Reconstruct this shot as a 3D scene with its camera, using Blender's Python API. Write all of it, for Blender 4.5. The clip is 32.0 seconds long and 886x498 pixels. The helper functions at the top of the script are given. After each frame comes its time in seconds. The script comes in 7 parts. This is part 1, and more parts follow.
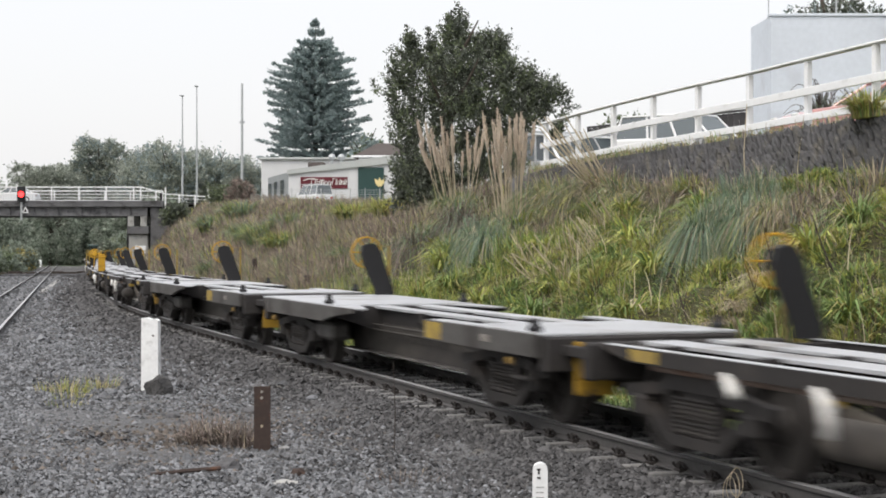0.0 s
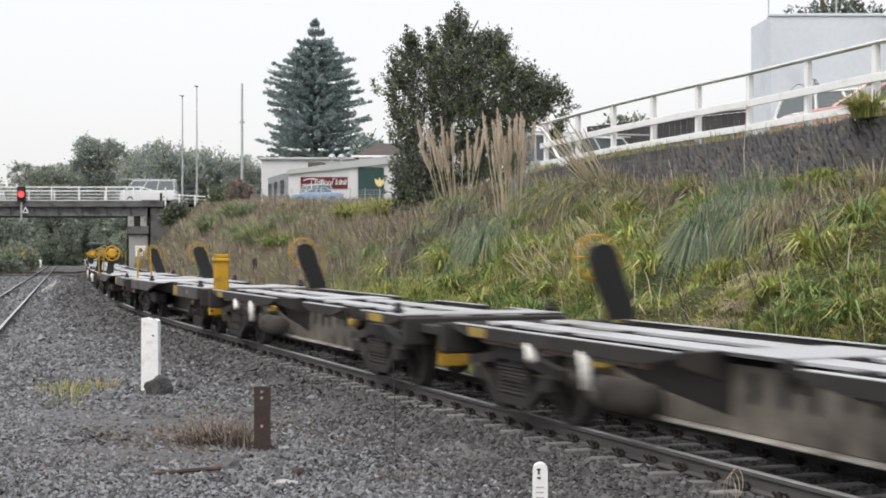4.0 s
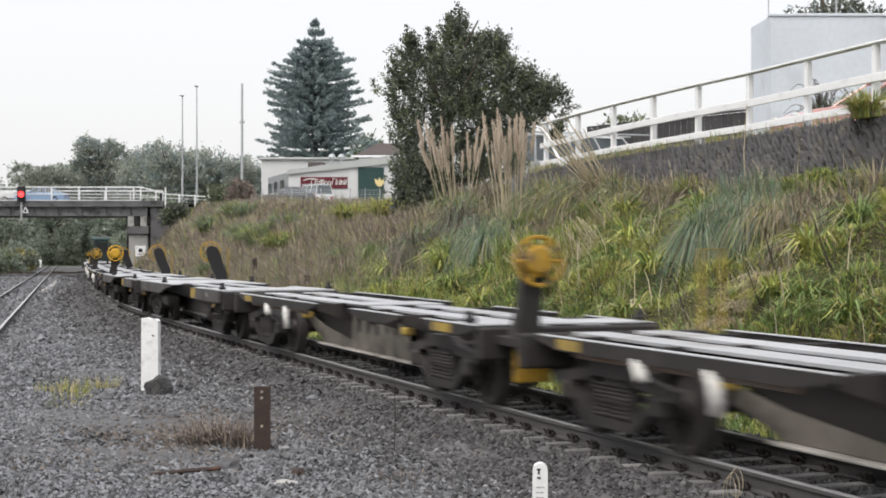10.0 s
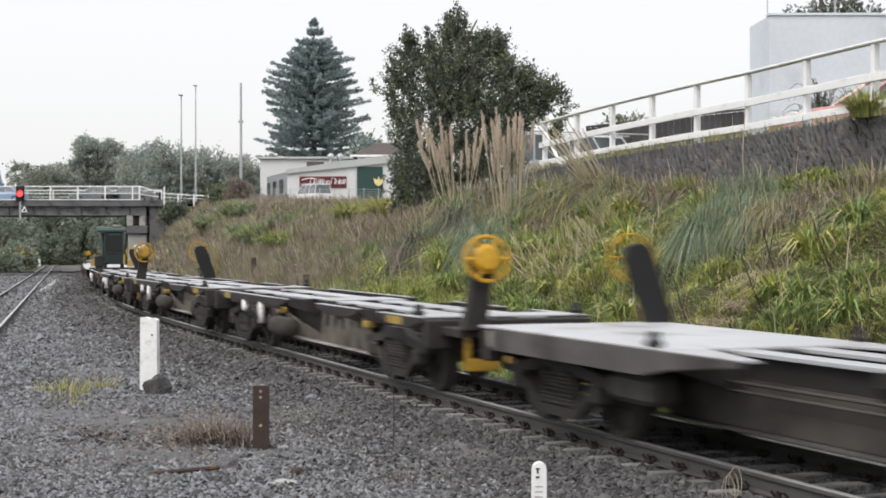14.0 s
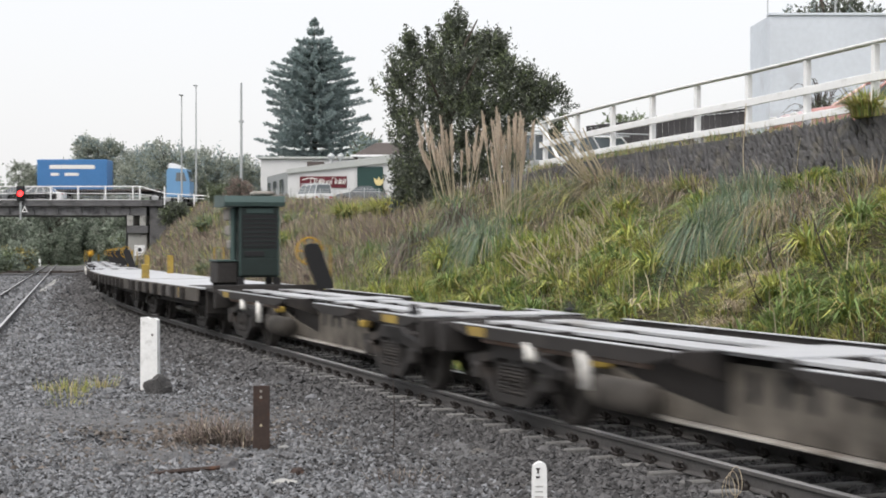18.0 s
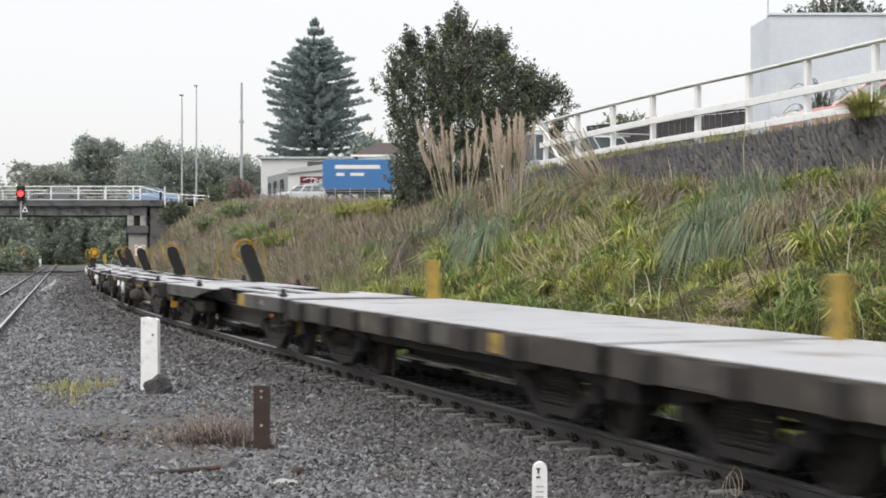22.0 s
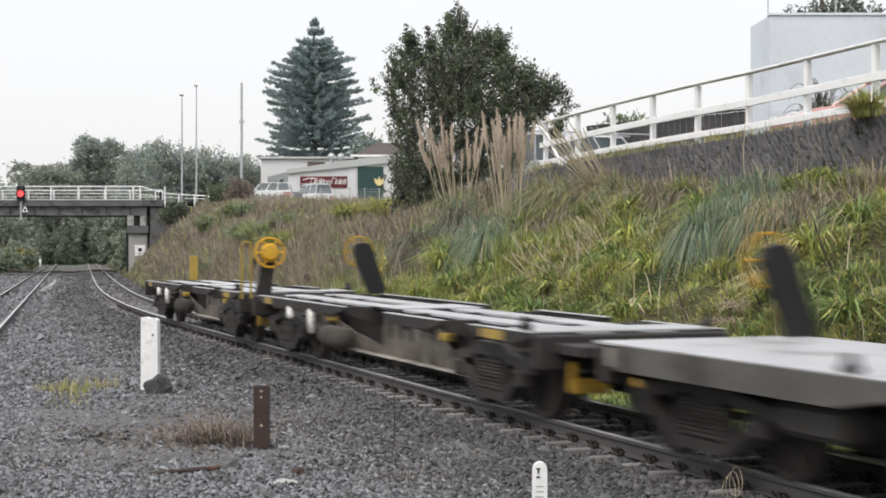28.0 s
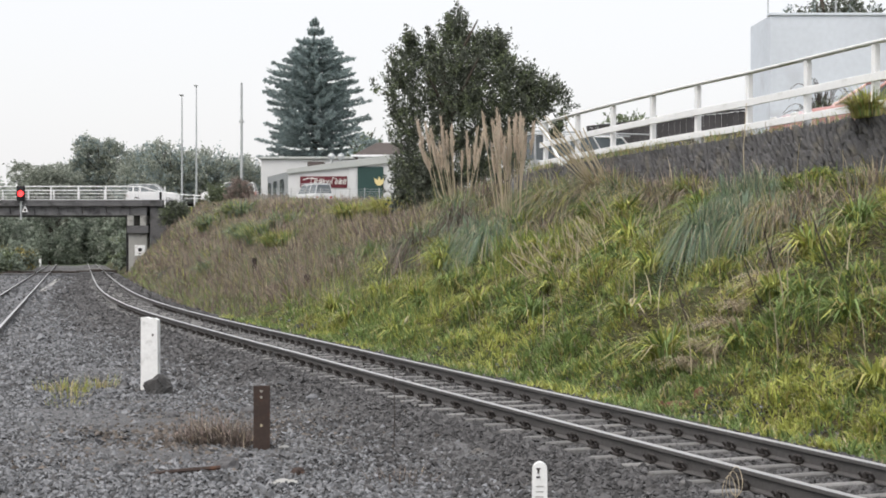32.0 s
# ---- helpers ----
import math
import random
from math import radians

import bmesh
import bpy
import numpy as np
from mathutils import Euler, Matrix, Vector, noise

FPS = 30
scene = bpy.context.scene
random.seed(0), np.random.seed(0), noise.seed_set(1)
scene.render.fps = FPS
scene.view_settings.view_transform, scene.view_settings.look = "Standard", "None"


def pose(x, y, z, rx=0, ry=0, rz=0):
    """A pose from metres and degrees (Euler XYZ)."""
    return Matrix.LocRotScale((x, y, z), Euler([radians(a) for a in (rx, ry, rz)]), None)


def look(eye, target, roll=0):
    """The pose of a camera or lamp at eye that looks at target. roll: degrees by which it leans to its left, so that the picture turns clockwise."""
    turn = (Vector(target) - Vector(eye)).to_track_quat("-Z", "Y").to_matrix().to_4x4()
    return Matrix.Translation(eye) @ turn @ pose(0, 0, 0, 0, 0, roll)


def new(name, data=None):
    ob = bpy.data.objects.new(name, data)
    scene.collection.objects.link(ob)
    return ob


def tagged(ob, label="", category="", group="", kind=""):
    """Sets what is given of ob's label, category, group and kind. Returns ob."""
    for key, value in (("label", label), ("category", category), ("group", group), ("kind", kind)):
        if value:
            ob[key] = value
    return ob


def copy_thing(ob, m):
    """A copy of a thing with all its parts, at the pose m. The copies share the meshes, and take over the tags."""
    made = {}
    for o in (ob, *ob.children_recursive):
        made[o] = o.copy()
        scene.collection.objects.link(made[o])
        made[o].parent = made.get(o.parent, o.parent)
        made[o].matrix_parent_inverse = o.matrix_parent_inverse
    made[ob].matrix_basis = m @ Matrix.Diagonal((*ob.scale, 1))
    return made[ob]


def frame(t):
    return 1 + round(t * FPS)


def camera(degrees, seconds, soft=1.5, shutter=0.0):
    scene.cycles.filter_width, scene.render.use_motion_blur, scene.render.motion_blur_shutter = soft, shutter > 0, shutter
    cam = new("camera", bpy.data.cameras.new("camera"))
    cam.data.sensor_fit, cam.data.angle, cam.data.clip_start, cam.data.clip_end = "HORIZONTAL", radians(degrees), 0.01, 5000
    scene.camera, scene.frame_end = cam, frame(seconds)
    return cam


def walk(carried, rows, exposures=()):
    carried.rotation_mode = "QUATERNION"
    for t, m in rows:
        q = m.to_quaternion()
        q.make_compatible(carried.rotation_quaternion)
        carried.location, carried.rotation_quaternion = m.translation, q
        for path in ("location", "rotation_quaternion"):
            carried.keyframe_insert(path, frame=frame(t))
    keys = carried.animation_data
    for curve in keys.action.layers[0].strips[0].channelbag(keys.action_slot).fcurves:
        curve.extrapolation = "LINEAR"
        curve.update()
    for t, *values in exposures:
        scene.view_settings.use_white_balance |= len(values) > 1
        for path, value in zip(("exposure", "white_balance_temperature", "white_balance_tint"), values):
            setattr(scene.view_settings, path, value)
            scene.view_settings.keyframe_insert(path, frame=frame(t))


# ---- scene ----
# ---------------------------------------------------------------- camera
EYE = (0.0, 0.0, 1.798)
cam = camera(31.28, 32.0, soft=1.8, shutter=0.85)


def aim(dx, dy):
    return look(EYE, (-0.0357 * dx, 100.0, 1.2394 + 0.0357 * dy))


walk(cam, [(0.0, aim(1.0, 1.2)), (11.3, aim(1.0, 1.2)), (13.0, aim(-1.0, 0.2)), (17.4, aim(-1.0, 0.0)),
           (18.6, aim(0.2, 0.0)), (32.0, aim(0.2, 0.0))])

# ---------------------------------------------------------------- sky and sun
SUN_AZ, SUN_EL = radians(215), radians(55)
world = bpy.data.worlds.new("overcast_sky")
scene.world = world
world.use_nodes = True
wn, wl = world.node_tree.nodes, world.node_tree.links
wn.clear()
sky = wn.new("ShaderNodeTexSky")
sky.sky_type, sky.sun_disc = "NISHITA", False
sky.sun_elevation, sky.sun_rotation = SUN_EL, SUN_AZ
sky.air_density, sky.dust_density = 1.0, 6.0
bg_sky, bg_cloud, add, wout = (wn.new("ShaderNodeBackground"), wn.new("ShaderNodeBackground"),
                               wn.new("ShaderNodeAddShader"), wn.new("ShaderNodeOutputWorld"))
bg_sky.inputs["Strength"].default_value = 0.05
bg_cloud.inputs["Color"].default_value = (0.985, 0.978, 0.985, 1)
bg_cloud.inputs["Strength"].default_value = 0.885
wl.new(sky.outputs[0], bg_sky.inputs["Color"])
wl.new(bg_sky.outputs[0], add.inputs[0])
wl.new(bg_cloud.outputs[0], add.inputs[1])
wl.new(add.outputs[0], wout.inputs["Surface"])

sun_data = bpy.data.lights.new("sun", "SUN")
sun_data.energy, sun_data.angle, sun_data.color = 1.9, radians(40), (1.0, 0.97, 0.93)
sun = new("sun", sun_data)
sun.matrix_basis = look((0, 0, 60), (25, 30, 0))
scene.view_settings.exposure = 0.0


# ---------------------------------------------------------------- materials
def material(name, color, rough=0.8, metal=0.0, spread=0.25, fine=30.0, coarse=2.0, bump=0.15, depth=0.02, dirt=None,
             dirt_amount=0.0, island=0.0, each=0.0, spec=0.35, through_leaf=0.0, alpha=1.0):
    """A rough procedural surface: colour varied at a fine and a coarse scale, dirt in patches, relief."""
    m = bpy.data.materials.new(name)
    m.use_nodes = True
    n, l = m.node_tree.nodes, m.node_tree.links
    b = n["Principled BSDF"]
    b.inputs["Roughness"].default_value, b.inputs["Metallic"].default_value = rough, metal
    b.inputs["Specular IOR Level"].default_value = spec
    pos = n.new("ShaderNodeTexCoord")
    big, small = n.new("ShaderNodeTexNoise"), n.new("ShaderNodeTexNoise")
    big.inputs["Scale"].default_value, small.inputs["Scale"].default_value = coarse, fine
    big.inputs["Detail"].default_value, small.inputs["Detail"].default_value = 4, 3
    l.new(pos.outputs["Object"], big.inputs["Vector"])
    l.new(pos.outputs["Object"], small.inputs["Vector"])

    def math_node(op, a, c):
        k = n.new("ShaderNodeMath")
        k.operation = op
        for i, v in enumerate((a, c)):
            if isinstance(v, (int, float)):
                k.inputs[i].default_value = v
            else:
                l.new(v, k.inputs[i])
        return k.outputs[0]

    v = math_node("ADD", math_node("MULTIPLY", big.outputs["Fac"], spread * 1.6), math_node("MULTIPLY", small.outputs["Fac"], spread * 1.6))
    v = math_node("ADD", v, 1.0 - spread * 1.6)
    if island:
        g = n.new("ShaderNodeNewGeometry")
        v = math_node("MULTIPLY", v, math_node("ADD", math_node("MULTIPLY", g.outputs["Random Per Island"], island * 2), 1 - island))
    if each:
        o = n.new("ShaderNodeObjectInfo")
        v = math_node("MULTIPLY", v, math_node("ADD", math_node("MULTIPLY", o.outputs["Random"], each * 2), 1 - each))
    hsv = n.new("ShaderNodeHueSaturation")
    hsv.inputs["Color"].default_value = (*color, 1)
    l.new(v, hsv.inputs["Value"])
    out = hsv.outputs["Color"]
    if dirt:
        ramp, mix = n.new("ShaderNodeMapRange"), n.new("ShaderNodeMix")
        mix.data_type = "RGBA"
        patch = n.new("ShaderNodeTexNoise")
        patch.inputs["Scale"].default_value, patch.inputs["Detail"].default_value = coarse * 1.7, 6
        l.new(pos.outputs["Object"], patch.inputs["Vector"])
        ramp.inputs["From Min"].default_value = 0.62 - dirt_amount * 0.4
        ramp.inputs["From Max"].default_value = 0.78 - dirt_amount * 0.3
        l.new(patch.outputs["Fac"], ramp.inputs["Value"])
        l.new(ramp.outputs["Result"], mix.inputs["Factor"])
        l.new(out, mix.inputs["A"])
        mix.inputs["B"].default_value = (*dirt, 1)
        out = mix.outputs["Result"]
    l.new(out, b.inputs["Base Color"])
    if bump:
        k = n.new("ShaderNodeBump")
        k.inputs["Strength"].default_value, k.inputs["Distance"].default_value = bump, depth
        l.new(small.outputs["Fac"], k.inputs["Height"])
        l.new(k.outputs["Normal"], b.inputs["Normal"])
    if through_leaf:
        t, mixs = n.new("ShaderNodeBsdfTranslucent"), n.new("ShaderNodeMixShader")
        l.new(out, t.inputs["Color"])
        mixs.inputs[0].default_value = through_leaf
        l.new(b.outputs[0], mixs.inputs[1])
        l.new(t.outputs[0], mixs.inputs[2])
        l.new(mixs.outputs[0], n["Material Output"].inputs["Surface"])
    return m


def glow(name, color, strength):
    m = bpy.data.materials.new(name)
    m.use_nodes = True
    b = m.node_tree.nodes["Principled BSDF"]
    b.inputs["Base Color"].default_value = (*color, 1)
    b.inputs["Emission Color"].default_value = (*color, 1)
    b.inputs["Emission Strength"].default_value = strength
    return m


GRAVEL = material("ballast_gravel", (0.125, 0.125, 0.128), 0.9, spread=0.55, fine=38, coarse=0.6, bump=0.9, depth=0.05,
                  dirt=(0.14, 0.115, 0.085), dirt_amount=0.12)
STONE = material("ballast_stone", (0.154, 0.159, 0.168), 0.85, spread=0.3, fine=60, coarse=0.7, bump=0.3, depth=0.01, island=0.68)
BROWN_STONE = material("earthy_brown_stone", (0.13, 0.112, 0.098), 0.9, spread=0.35, fine=60, coarse=0.7, bump=0.3, depth=0.01, island=0.55)
DARK_STONE = material("brake_dusted_stone", (0.086, 0.085, 0.087), 0.9, spread=0.3, fine=60, coarse=0.7, bump=0.3, depth=0.01, island=0.6)
DARK_GRAVEL = material("brake_dusted_gravel", (0.075, 0.074, 0.074), 0.92, spread=0.5, fine=38, coarse=0.6, bump=0.9, depth=0.05)
SOIL = material("bank_soil", (0.062, 0.055, 0.030), 0.95, spread=0.5, fine=9, coarse=0.5, bump=0.8, depth=0.08,
                dirt=(0.05, 0.075, 0.02), dirt_amount=0.35)
CLAY = material("rust_red_clay", (0.17, 0.09, 0.06), 0.95, spread=0.4, fine=25, coarse=4, bump=0.5, depth=0.02)
FAR_FIELD = material("far_field", (0.07, 0.09, 0.045), 0.95, spread=0.4, fine=1.5, coarse=0.05, bump=0.2)
ASPHALT = material("asphalt", (0.06, 0.06, 0.062), 0.85, spread=0.3, fine=60, coarse=0.8, bump=0.3, depth=0.006)
RAIL_SIDE = material("rusty_rail", (0.10, 0.096, 0.095), 0.75, 0.2, spread=0.35, fine=25, coarse=1.5, bump=0.2, depth=0.004)
RAIL_HEAD = material("polished_rail_head", (0.46, 0.46, 0.465), 0.4, 0.45, spread=0.12, fine=30, coarse=2, bump=0.03)
SLEEPER = material("weathered_sleeper", (0.21, 0.208, 0.204), 0.9, spread=0.35, fine=22, coarse=1.6, bump=0.4, depth=0.01, each=0.2)
CLIP = material("rail_clip_iron", (0.045, 0.04, 0.038), 0.7, 0.3, spread=0.3, fine=40, coarse=5, bump=0.1)
# grimy steel, both colours lowered to imitate shade under the decks
WAGON_DARK = material("wagon_grimy_shaded_steel", (0.036, 0.033, 0.032), 0.72, 0.1, spread=0.45, fine=14, coarse=1.2, bump=0.2, depth=0.006,
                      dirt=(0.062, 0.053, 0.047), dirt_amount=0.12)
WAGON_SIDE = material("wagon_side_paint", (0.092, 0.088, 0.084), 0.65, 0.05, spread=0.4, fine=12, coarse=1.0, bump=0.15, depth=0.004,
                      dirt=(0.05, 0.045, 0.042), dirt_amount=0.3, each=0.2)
WAGON_WEB = material("wagon_sill_web", (0.062, 0.057, 0.051), 0.85, spread=0.5, fine=7, coarse=1.1, bump=0.15, depth=0.004,
                      dirt=(0.042, 0.038, 0.036), dirt_amount=0.45, each=0.45)
WAGON_PALE = material("wagon_pale_dusty_web", (0.145, 0.131, 0.113), 0.85, spread=0.5, fine=7, coarse=1.1, bump=0.15, depth=0.004,
                      dirt=(0.05, 0.044, 0.038), dirt_amount=0.3)
WAGON_GRIME = material("wagon_grimed_web", (0.070, 0.063, 0.056), 0.85, spread=0.5, fine=7, coarse=1.1, bump=0.15, depth=0.004,
                       dirt=(0.14, 0.125, 0.105), dirt_amount=0.22, each=0.3)
BELLY_EDGE = material("worn_bright_flange", (0.40, 0.38, 0.35), 0.6, 0.1, spread=0.3, fine=12, coarse=1.0, bump=0.1, depth=0.004,
                      dirt=(0.16, 0.14, 0.12), dirt_amount=0.3)
PIPE = material("rust_streaked_pipe", (0.21, 0.165, 0.14), 0.7, 0.1, spread=0.35, fine=12, coarse=0.9, bump=0.15, depth=0.004,
                dirt=(0.20, 0.10, 0.055), dirt_amount=0.35)
DECK = material("pale_grey_deck_steel", (0.47, 0.48, 0.50), 0.42, 0.15, spread=0.28, fine=16, coarse=0.9, bump=0.15, depth=0.004,
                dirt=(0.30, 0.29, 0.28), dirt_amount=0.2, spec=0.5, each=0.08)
WAGON_WHITE = material("white_hose_paint", (0.74, 0.73, 0.70), 0.6, spread=0.2, fine=20, coarse=4, bump=0.1,
                       dirt=(0.2, 0.18, 0.16), dirt_amount=0.15)
TANK = material("brake_tank_grey", (0.30, 0.28, 0.255), 0.7, spread=0.3, fine=15, coarse=3, bump=0.1, dirt=(0.12, 0.1, 0.09), dirt_amount=0.3)
YELLOW = material("safety_yellow", (0.52, 0.295, 0.022), 0.55, spread=0.22, fine=18, coarse=3, bump=0.1, dirt=(0.16, 0.10, 0.04), dirt_amount=0.12)
YELLOW_GRIMY = material("grimy_yellow", (0.36, 0.215, 0.025), 0.7, spread=0.35, fine=16, coarse=3, bump=0.1, dirt=(0.07, 0.055, 0.04), dirt_amount=0.3)
YELLOW_FADED = material("faded_yellow", (0.38, 0.27, 0.06), 0.7, spread=0.3, fine=18, coarse=3, bump=0.1, dirt=(0.18, 0.13, 0.07), dirt_amount=0.25)
WHEEL = material("wheel_steel", (0.060, 0.055, 0.052), 0.6, 0.35, spread=0.3, fine=20, coarse=3, bump=0.1)
GENSET = material("dark_green_cabinet", (0.022, 0.034, 0.032), 0.45, 0.1, spread=0.3, fine=20, coarse=2, bump=0.08)
GENSET_TRIM = material("green_grey_trim", (0.062, 0.098, 0.094), 0.5, 0.1, spread=0.25, fine=20, coarse=2, bump=0.08)
WHITE_PAINT = material("chalky_white_paint", (0.84, 0.85, 0.85), 0.6, spread=0.14, fine=25, coarse=3, bump=0.15, depth=0.004,
                       dirt=(0.40, 0.40, 0.38), dirt_amount=0.11)
FENCE_WHITE = material("fence_white_paint", (0.80, 0.81, 0.82), 0.55, spread=0.10, fine=20, coarse=2, bump=0.1, depth=0.003,
                       dirt=(0.48, 0.49, 0.46), dirt_amount=0.06)
RUSTY_POST = material("rust_brown_steel", (0.060, 0.043, 0.037), 0.85, 0.1, spread=0.4, fine=25, coarse=4, bump=0.3, depth=0.004,
                      dirt=(0.12, 0.062, 0.04), dirt_amount=0.15)
WALL_STONE = material("dark_basalt", (0.105, 0.104, 0.108), 0.9, spread=0.45, fine=16, coarse=1.6, bump=0.8, depth=0.03, each=0.16, island=0.14,
                      dirt=(0.15, 0.14, 0.12), dirt_amount=0.25)
CONCRETE = material("weathered_concrete", (0.36, 0.36, 0.345), 0.9, spread=0.3, fine=12, coarse=0.9, bump=0.2, depth=0.006,
                    dirt=(0.15, 0.15, 0.14), dirt_amount=0.2)
GIRDER = material("streaked_grey_girder", (0.20, 0.20, 0.205), 0.85, spread=0.4, fine=5, coarse=0.9, bump=0.15, depth=0.006,
                  dirt=(0.075, 0.075, 0.08), dirt_amount=0.3, each=0.1)
CONCRETE_DARK = material("stained_concrete", (0.125, 0.125, 0.13), 0.9, spread=0.4, fine=8, coarse=0.8, bump=0.2, depth=0.006,
                         dirt=(0.055, 0.055, 0.055), dirt_amount=0.35)
BUILDING_BLUE = material("pale_blue_grey_render", (0.66, 0.71, 0.775), 0.8, spread=0.11, fine=6, coarse=0.5, bump=0.06,
                         dirt=(0.56, 0.59, 0.64), dirt_amount=0.15)
SHOP_WALL = material("cream_shop_wall", (0.66, 0.67, 0.68), 0.75, spread=0.1, fine=8, coarse=0.6, bump=0.05)
SHOP_GREY = material("grey_shop_cladding", (0.30, 0.32, 0.33), 0.7, spread=0.15, fine=8, coarse=0.8, bump=0.1)
ROOF_DARK = material("dark_roof", (0.09, 0.075, 0.07), 0.8, spread=0.25, fine=8, coarse=1, bump=0.2)
ROOF_PALE = material("pale_metal_roof", (0.48, 0.50, 0.49), 0.5, 0.2, spread=0.12, fine=6, coarse=0.6, bump=0.05)
DARK_FENCE = material("dark_grey_boards", (0.075, 0.072, 0.075), 0.85, spread=0.3, fine=14, coarse=1.2, bump=0.2, each=0.15)
SIGN_RED = material("maroon_sign", (0.13, 0.02, 0.03), 0.5, spread=0.1, fine=12, coarse=1, bump=0.02)
SIGN_GREEN = material("dark_green_panel", (0.03, 0.07, 0.065), 0.5, spread=0.15, fine=12, coarse=1, bump=0.02)
SIGN_YELLOW = material("yellow_emblem", (0.78, 0.66, 0.33), 0.5, spread=0.1, fine=12, coarse=1, bump=0.02)
SIGN_WHITE = material("white_lettering", (0.80, 0.79, 0.76), 0.5, spread=0.05, fine=12, coarse=1, bump=0.02)
BLACK = material("black_paint", (0.018, 0.018, 0.02), 0.6, spread=0.2, fine=20, coarse=3, bump=0.05)
POLE_GREY = material("galvanised_pole", (0.44, 0.46, 0.47), 0.5, 0.3, spread=0.12, fine=14, coarse=1, bump=0.05)
POLE_WOOD = material("grey_timber", (0.21, 0.19, 0.165), 0.9, spread=0.35, fine=18, coarse=2, bump=0.3, depth=0.01)
TIMBER_DARK = material("dark_timber", (0.055, 0.045, 0.04), 0.9, spread=0.4, fine=18, coarse=3, bump=0.3, depth=0.01)
BARK = material("bark", (0.10, 0.085, 0.07), 0.95, spread=0.4, fine=18, coarse=2, bump=0.6, depth=0.03)
LEAF_DARK = material("dark_leaf", (0.118, 0.134, 0.105), 0.5, spread=0.3, fine=6, coarse=0.7, bump=0, island=0.5, through_leaf=0.2, spec=0.45)
LEAF_MID = material("mid_leaf", (0.165, 0.20, 0.115), 0.55, spread=0.3, fine=6, coarse=0.6, bump=0, island=0.45, through_leaf=0.25)
# far-tree leaves: base colour lightened to stand in for haze
LEAF_HAZE_GREY = material("hazy_grey_green_leaf", (0.36, 0.39, 0.335), 0.6, spread=0.25, fine=3, coarse=0.4, bump=0, island=0.4, through_leaf=0.4)
# needles paled in the base colour in place of distance haze
LEAF_HAZE_PINE = material("hazy_blue_green_needles", (0.33, 0.395, 0.395), 0.7, spread=0.15, fine=3, coarse=0.3, bump=0, island=0.18, through_leaf=0.4)
# wood beyond the bridge: haze put into the leaf colour as extra paleness
LEAF_HAZE_WOOD = material("hazy_wood_leaf", (0.30, 0.345, 0.285), 0.6, spread=0.3, fine=3, coarse=0.3, bump=0, island=0.45, through_leaf=0.4)
GRASS_LIME = material("lime_green_blade", (0.40, 0.425, 0.12), 0.55, spread=0.3, fine=5, coarse=0.5, bump=0, island=0.5, through_leaf=0.3)
GRASS_GREEN = material("green_blade", (0.20, 0.28, 0.10), 0.55, spread=0.3, fine=5, coarse=0.5, bump=0, island=0.45, through_leaf=0.3)
GRASS_YELLOW = material("yellowing_blade", (0.41, 0.36, 0.15), 0.65, spread=0.3, fine=5, coarse=0.5, bump=0, island=0.4, through_leaf=0.3)
GRASS_STRAW = material("straw_blade", (0.49, 0.425, 0.31), 0.75, spread=0.3, fine=5, coarse=0.5, bump=0, island=0.4, through_leaf=0.2)
GRASS_BROWN = material("brown_dry_blade", (0.275, 0.215, 0.19), 0.8, spread=0.3, fine=5, coarse=0.5, bump=0, island=0.4, through_leaf=0.15)
DEAD_BLADE = material("dead_grey_blade", (0.165, 0.138, 0.118), 0.85, spread=0.35, fine=5, coarse=0.5, bump=0, island=0.5, through_leaf=0.1)
TUSSOCK = material("grey_green_tussock_blade", (0.19, 0.255, 0.185), 0.55, spread=0.3, fine=5, coarse=0.6, bump=0, island=0.6, through_leaf=0.25)
PLUME = material("buff_seed_plume", (0.62, 0.53, 0.43), 0.9, spread=0.25, fine=12, coarse=2, bump=0, island=0.3, through_leaf=0.35)
RED_GLOW = glow("red_signal_lens", (1.0, 0.035, 0.035), 4.0)
TYRE = material("tyre_rubber", (0.02, 0.02, 0.021), 0.85, spread=0.2, fine=20, coarse=3, bump=0.05)
RIM = material("silver_rim", (0.42, 0.43, 0.44), 0.4, 0.6, spread=0.1, fine=20, coarse=3, bump=0.02)
CAR_WHITE = material("white_car_paint", (0.78, 0.79, 0.80), 0.3, spread=0.05, fine=8, coarse=1, bump=0, spec=0.5)
CAR_BLUE = material("pale_blue_car_paint", (0.26, 0.38, 0.56), 0.3, 0.1, spread=0.06, fine=8, coarse=1, bump=0, spec=0.5)
CAR_GREY = material("grey_car_paint", (0.15, 0.16, 0.17), 0.3, 0.2, spread=0.06, fine=8, coarse=1, bump=0, spec=0.5)
CAR_SILVER = material("silver_car_paint", (0.62, 0.64, 0.66), 0.3, 0.3, spread=0.06, fine=8, coarse=1, bump=0, spec=0.5)
# red lightened to pink: the sky's reflection put into the paint
CAR_RED = material("sky_paled_red_paint", (0.52, 0.27, 0.25), 0.12, spread=0.06, fine=8, coarse=1, bump=0, spec=1.0)
TRUCK_BLUE = material("blue_container_paint", (0.065, 0.20, 0.44), 0.55, spread=0.12, fine=6, coarse=0.7, bump=0.03)
CAB_BLUE = material("blue_cab_paint", (0.16, 0.33, 0.55), 0.4, spread=0.08, fine=8, coarse=1, bump=0)
GLASS = material("dark_car_glass", (0.10, 0.12, 0.13), 0.06, spread=0.05, fine=8, coarse=1, bump=0, spec=1.0)
LAMP_LENS = material("headlamp_lens", (0.72, 0.73, 0.72), 0.15, spread=0.05, fine=8, coarse=1, bump=0, spec=0.6)
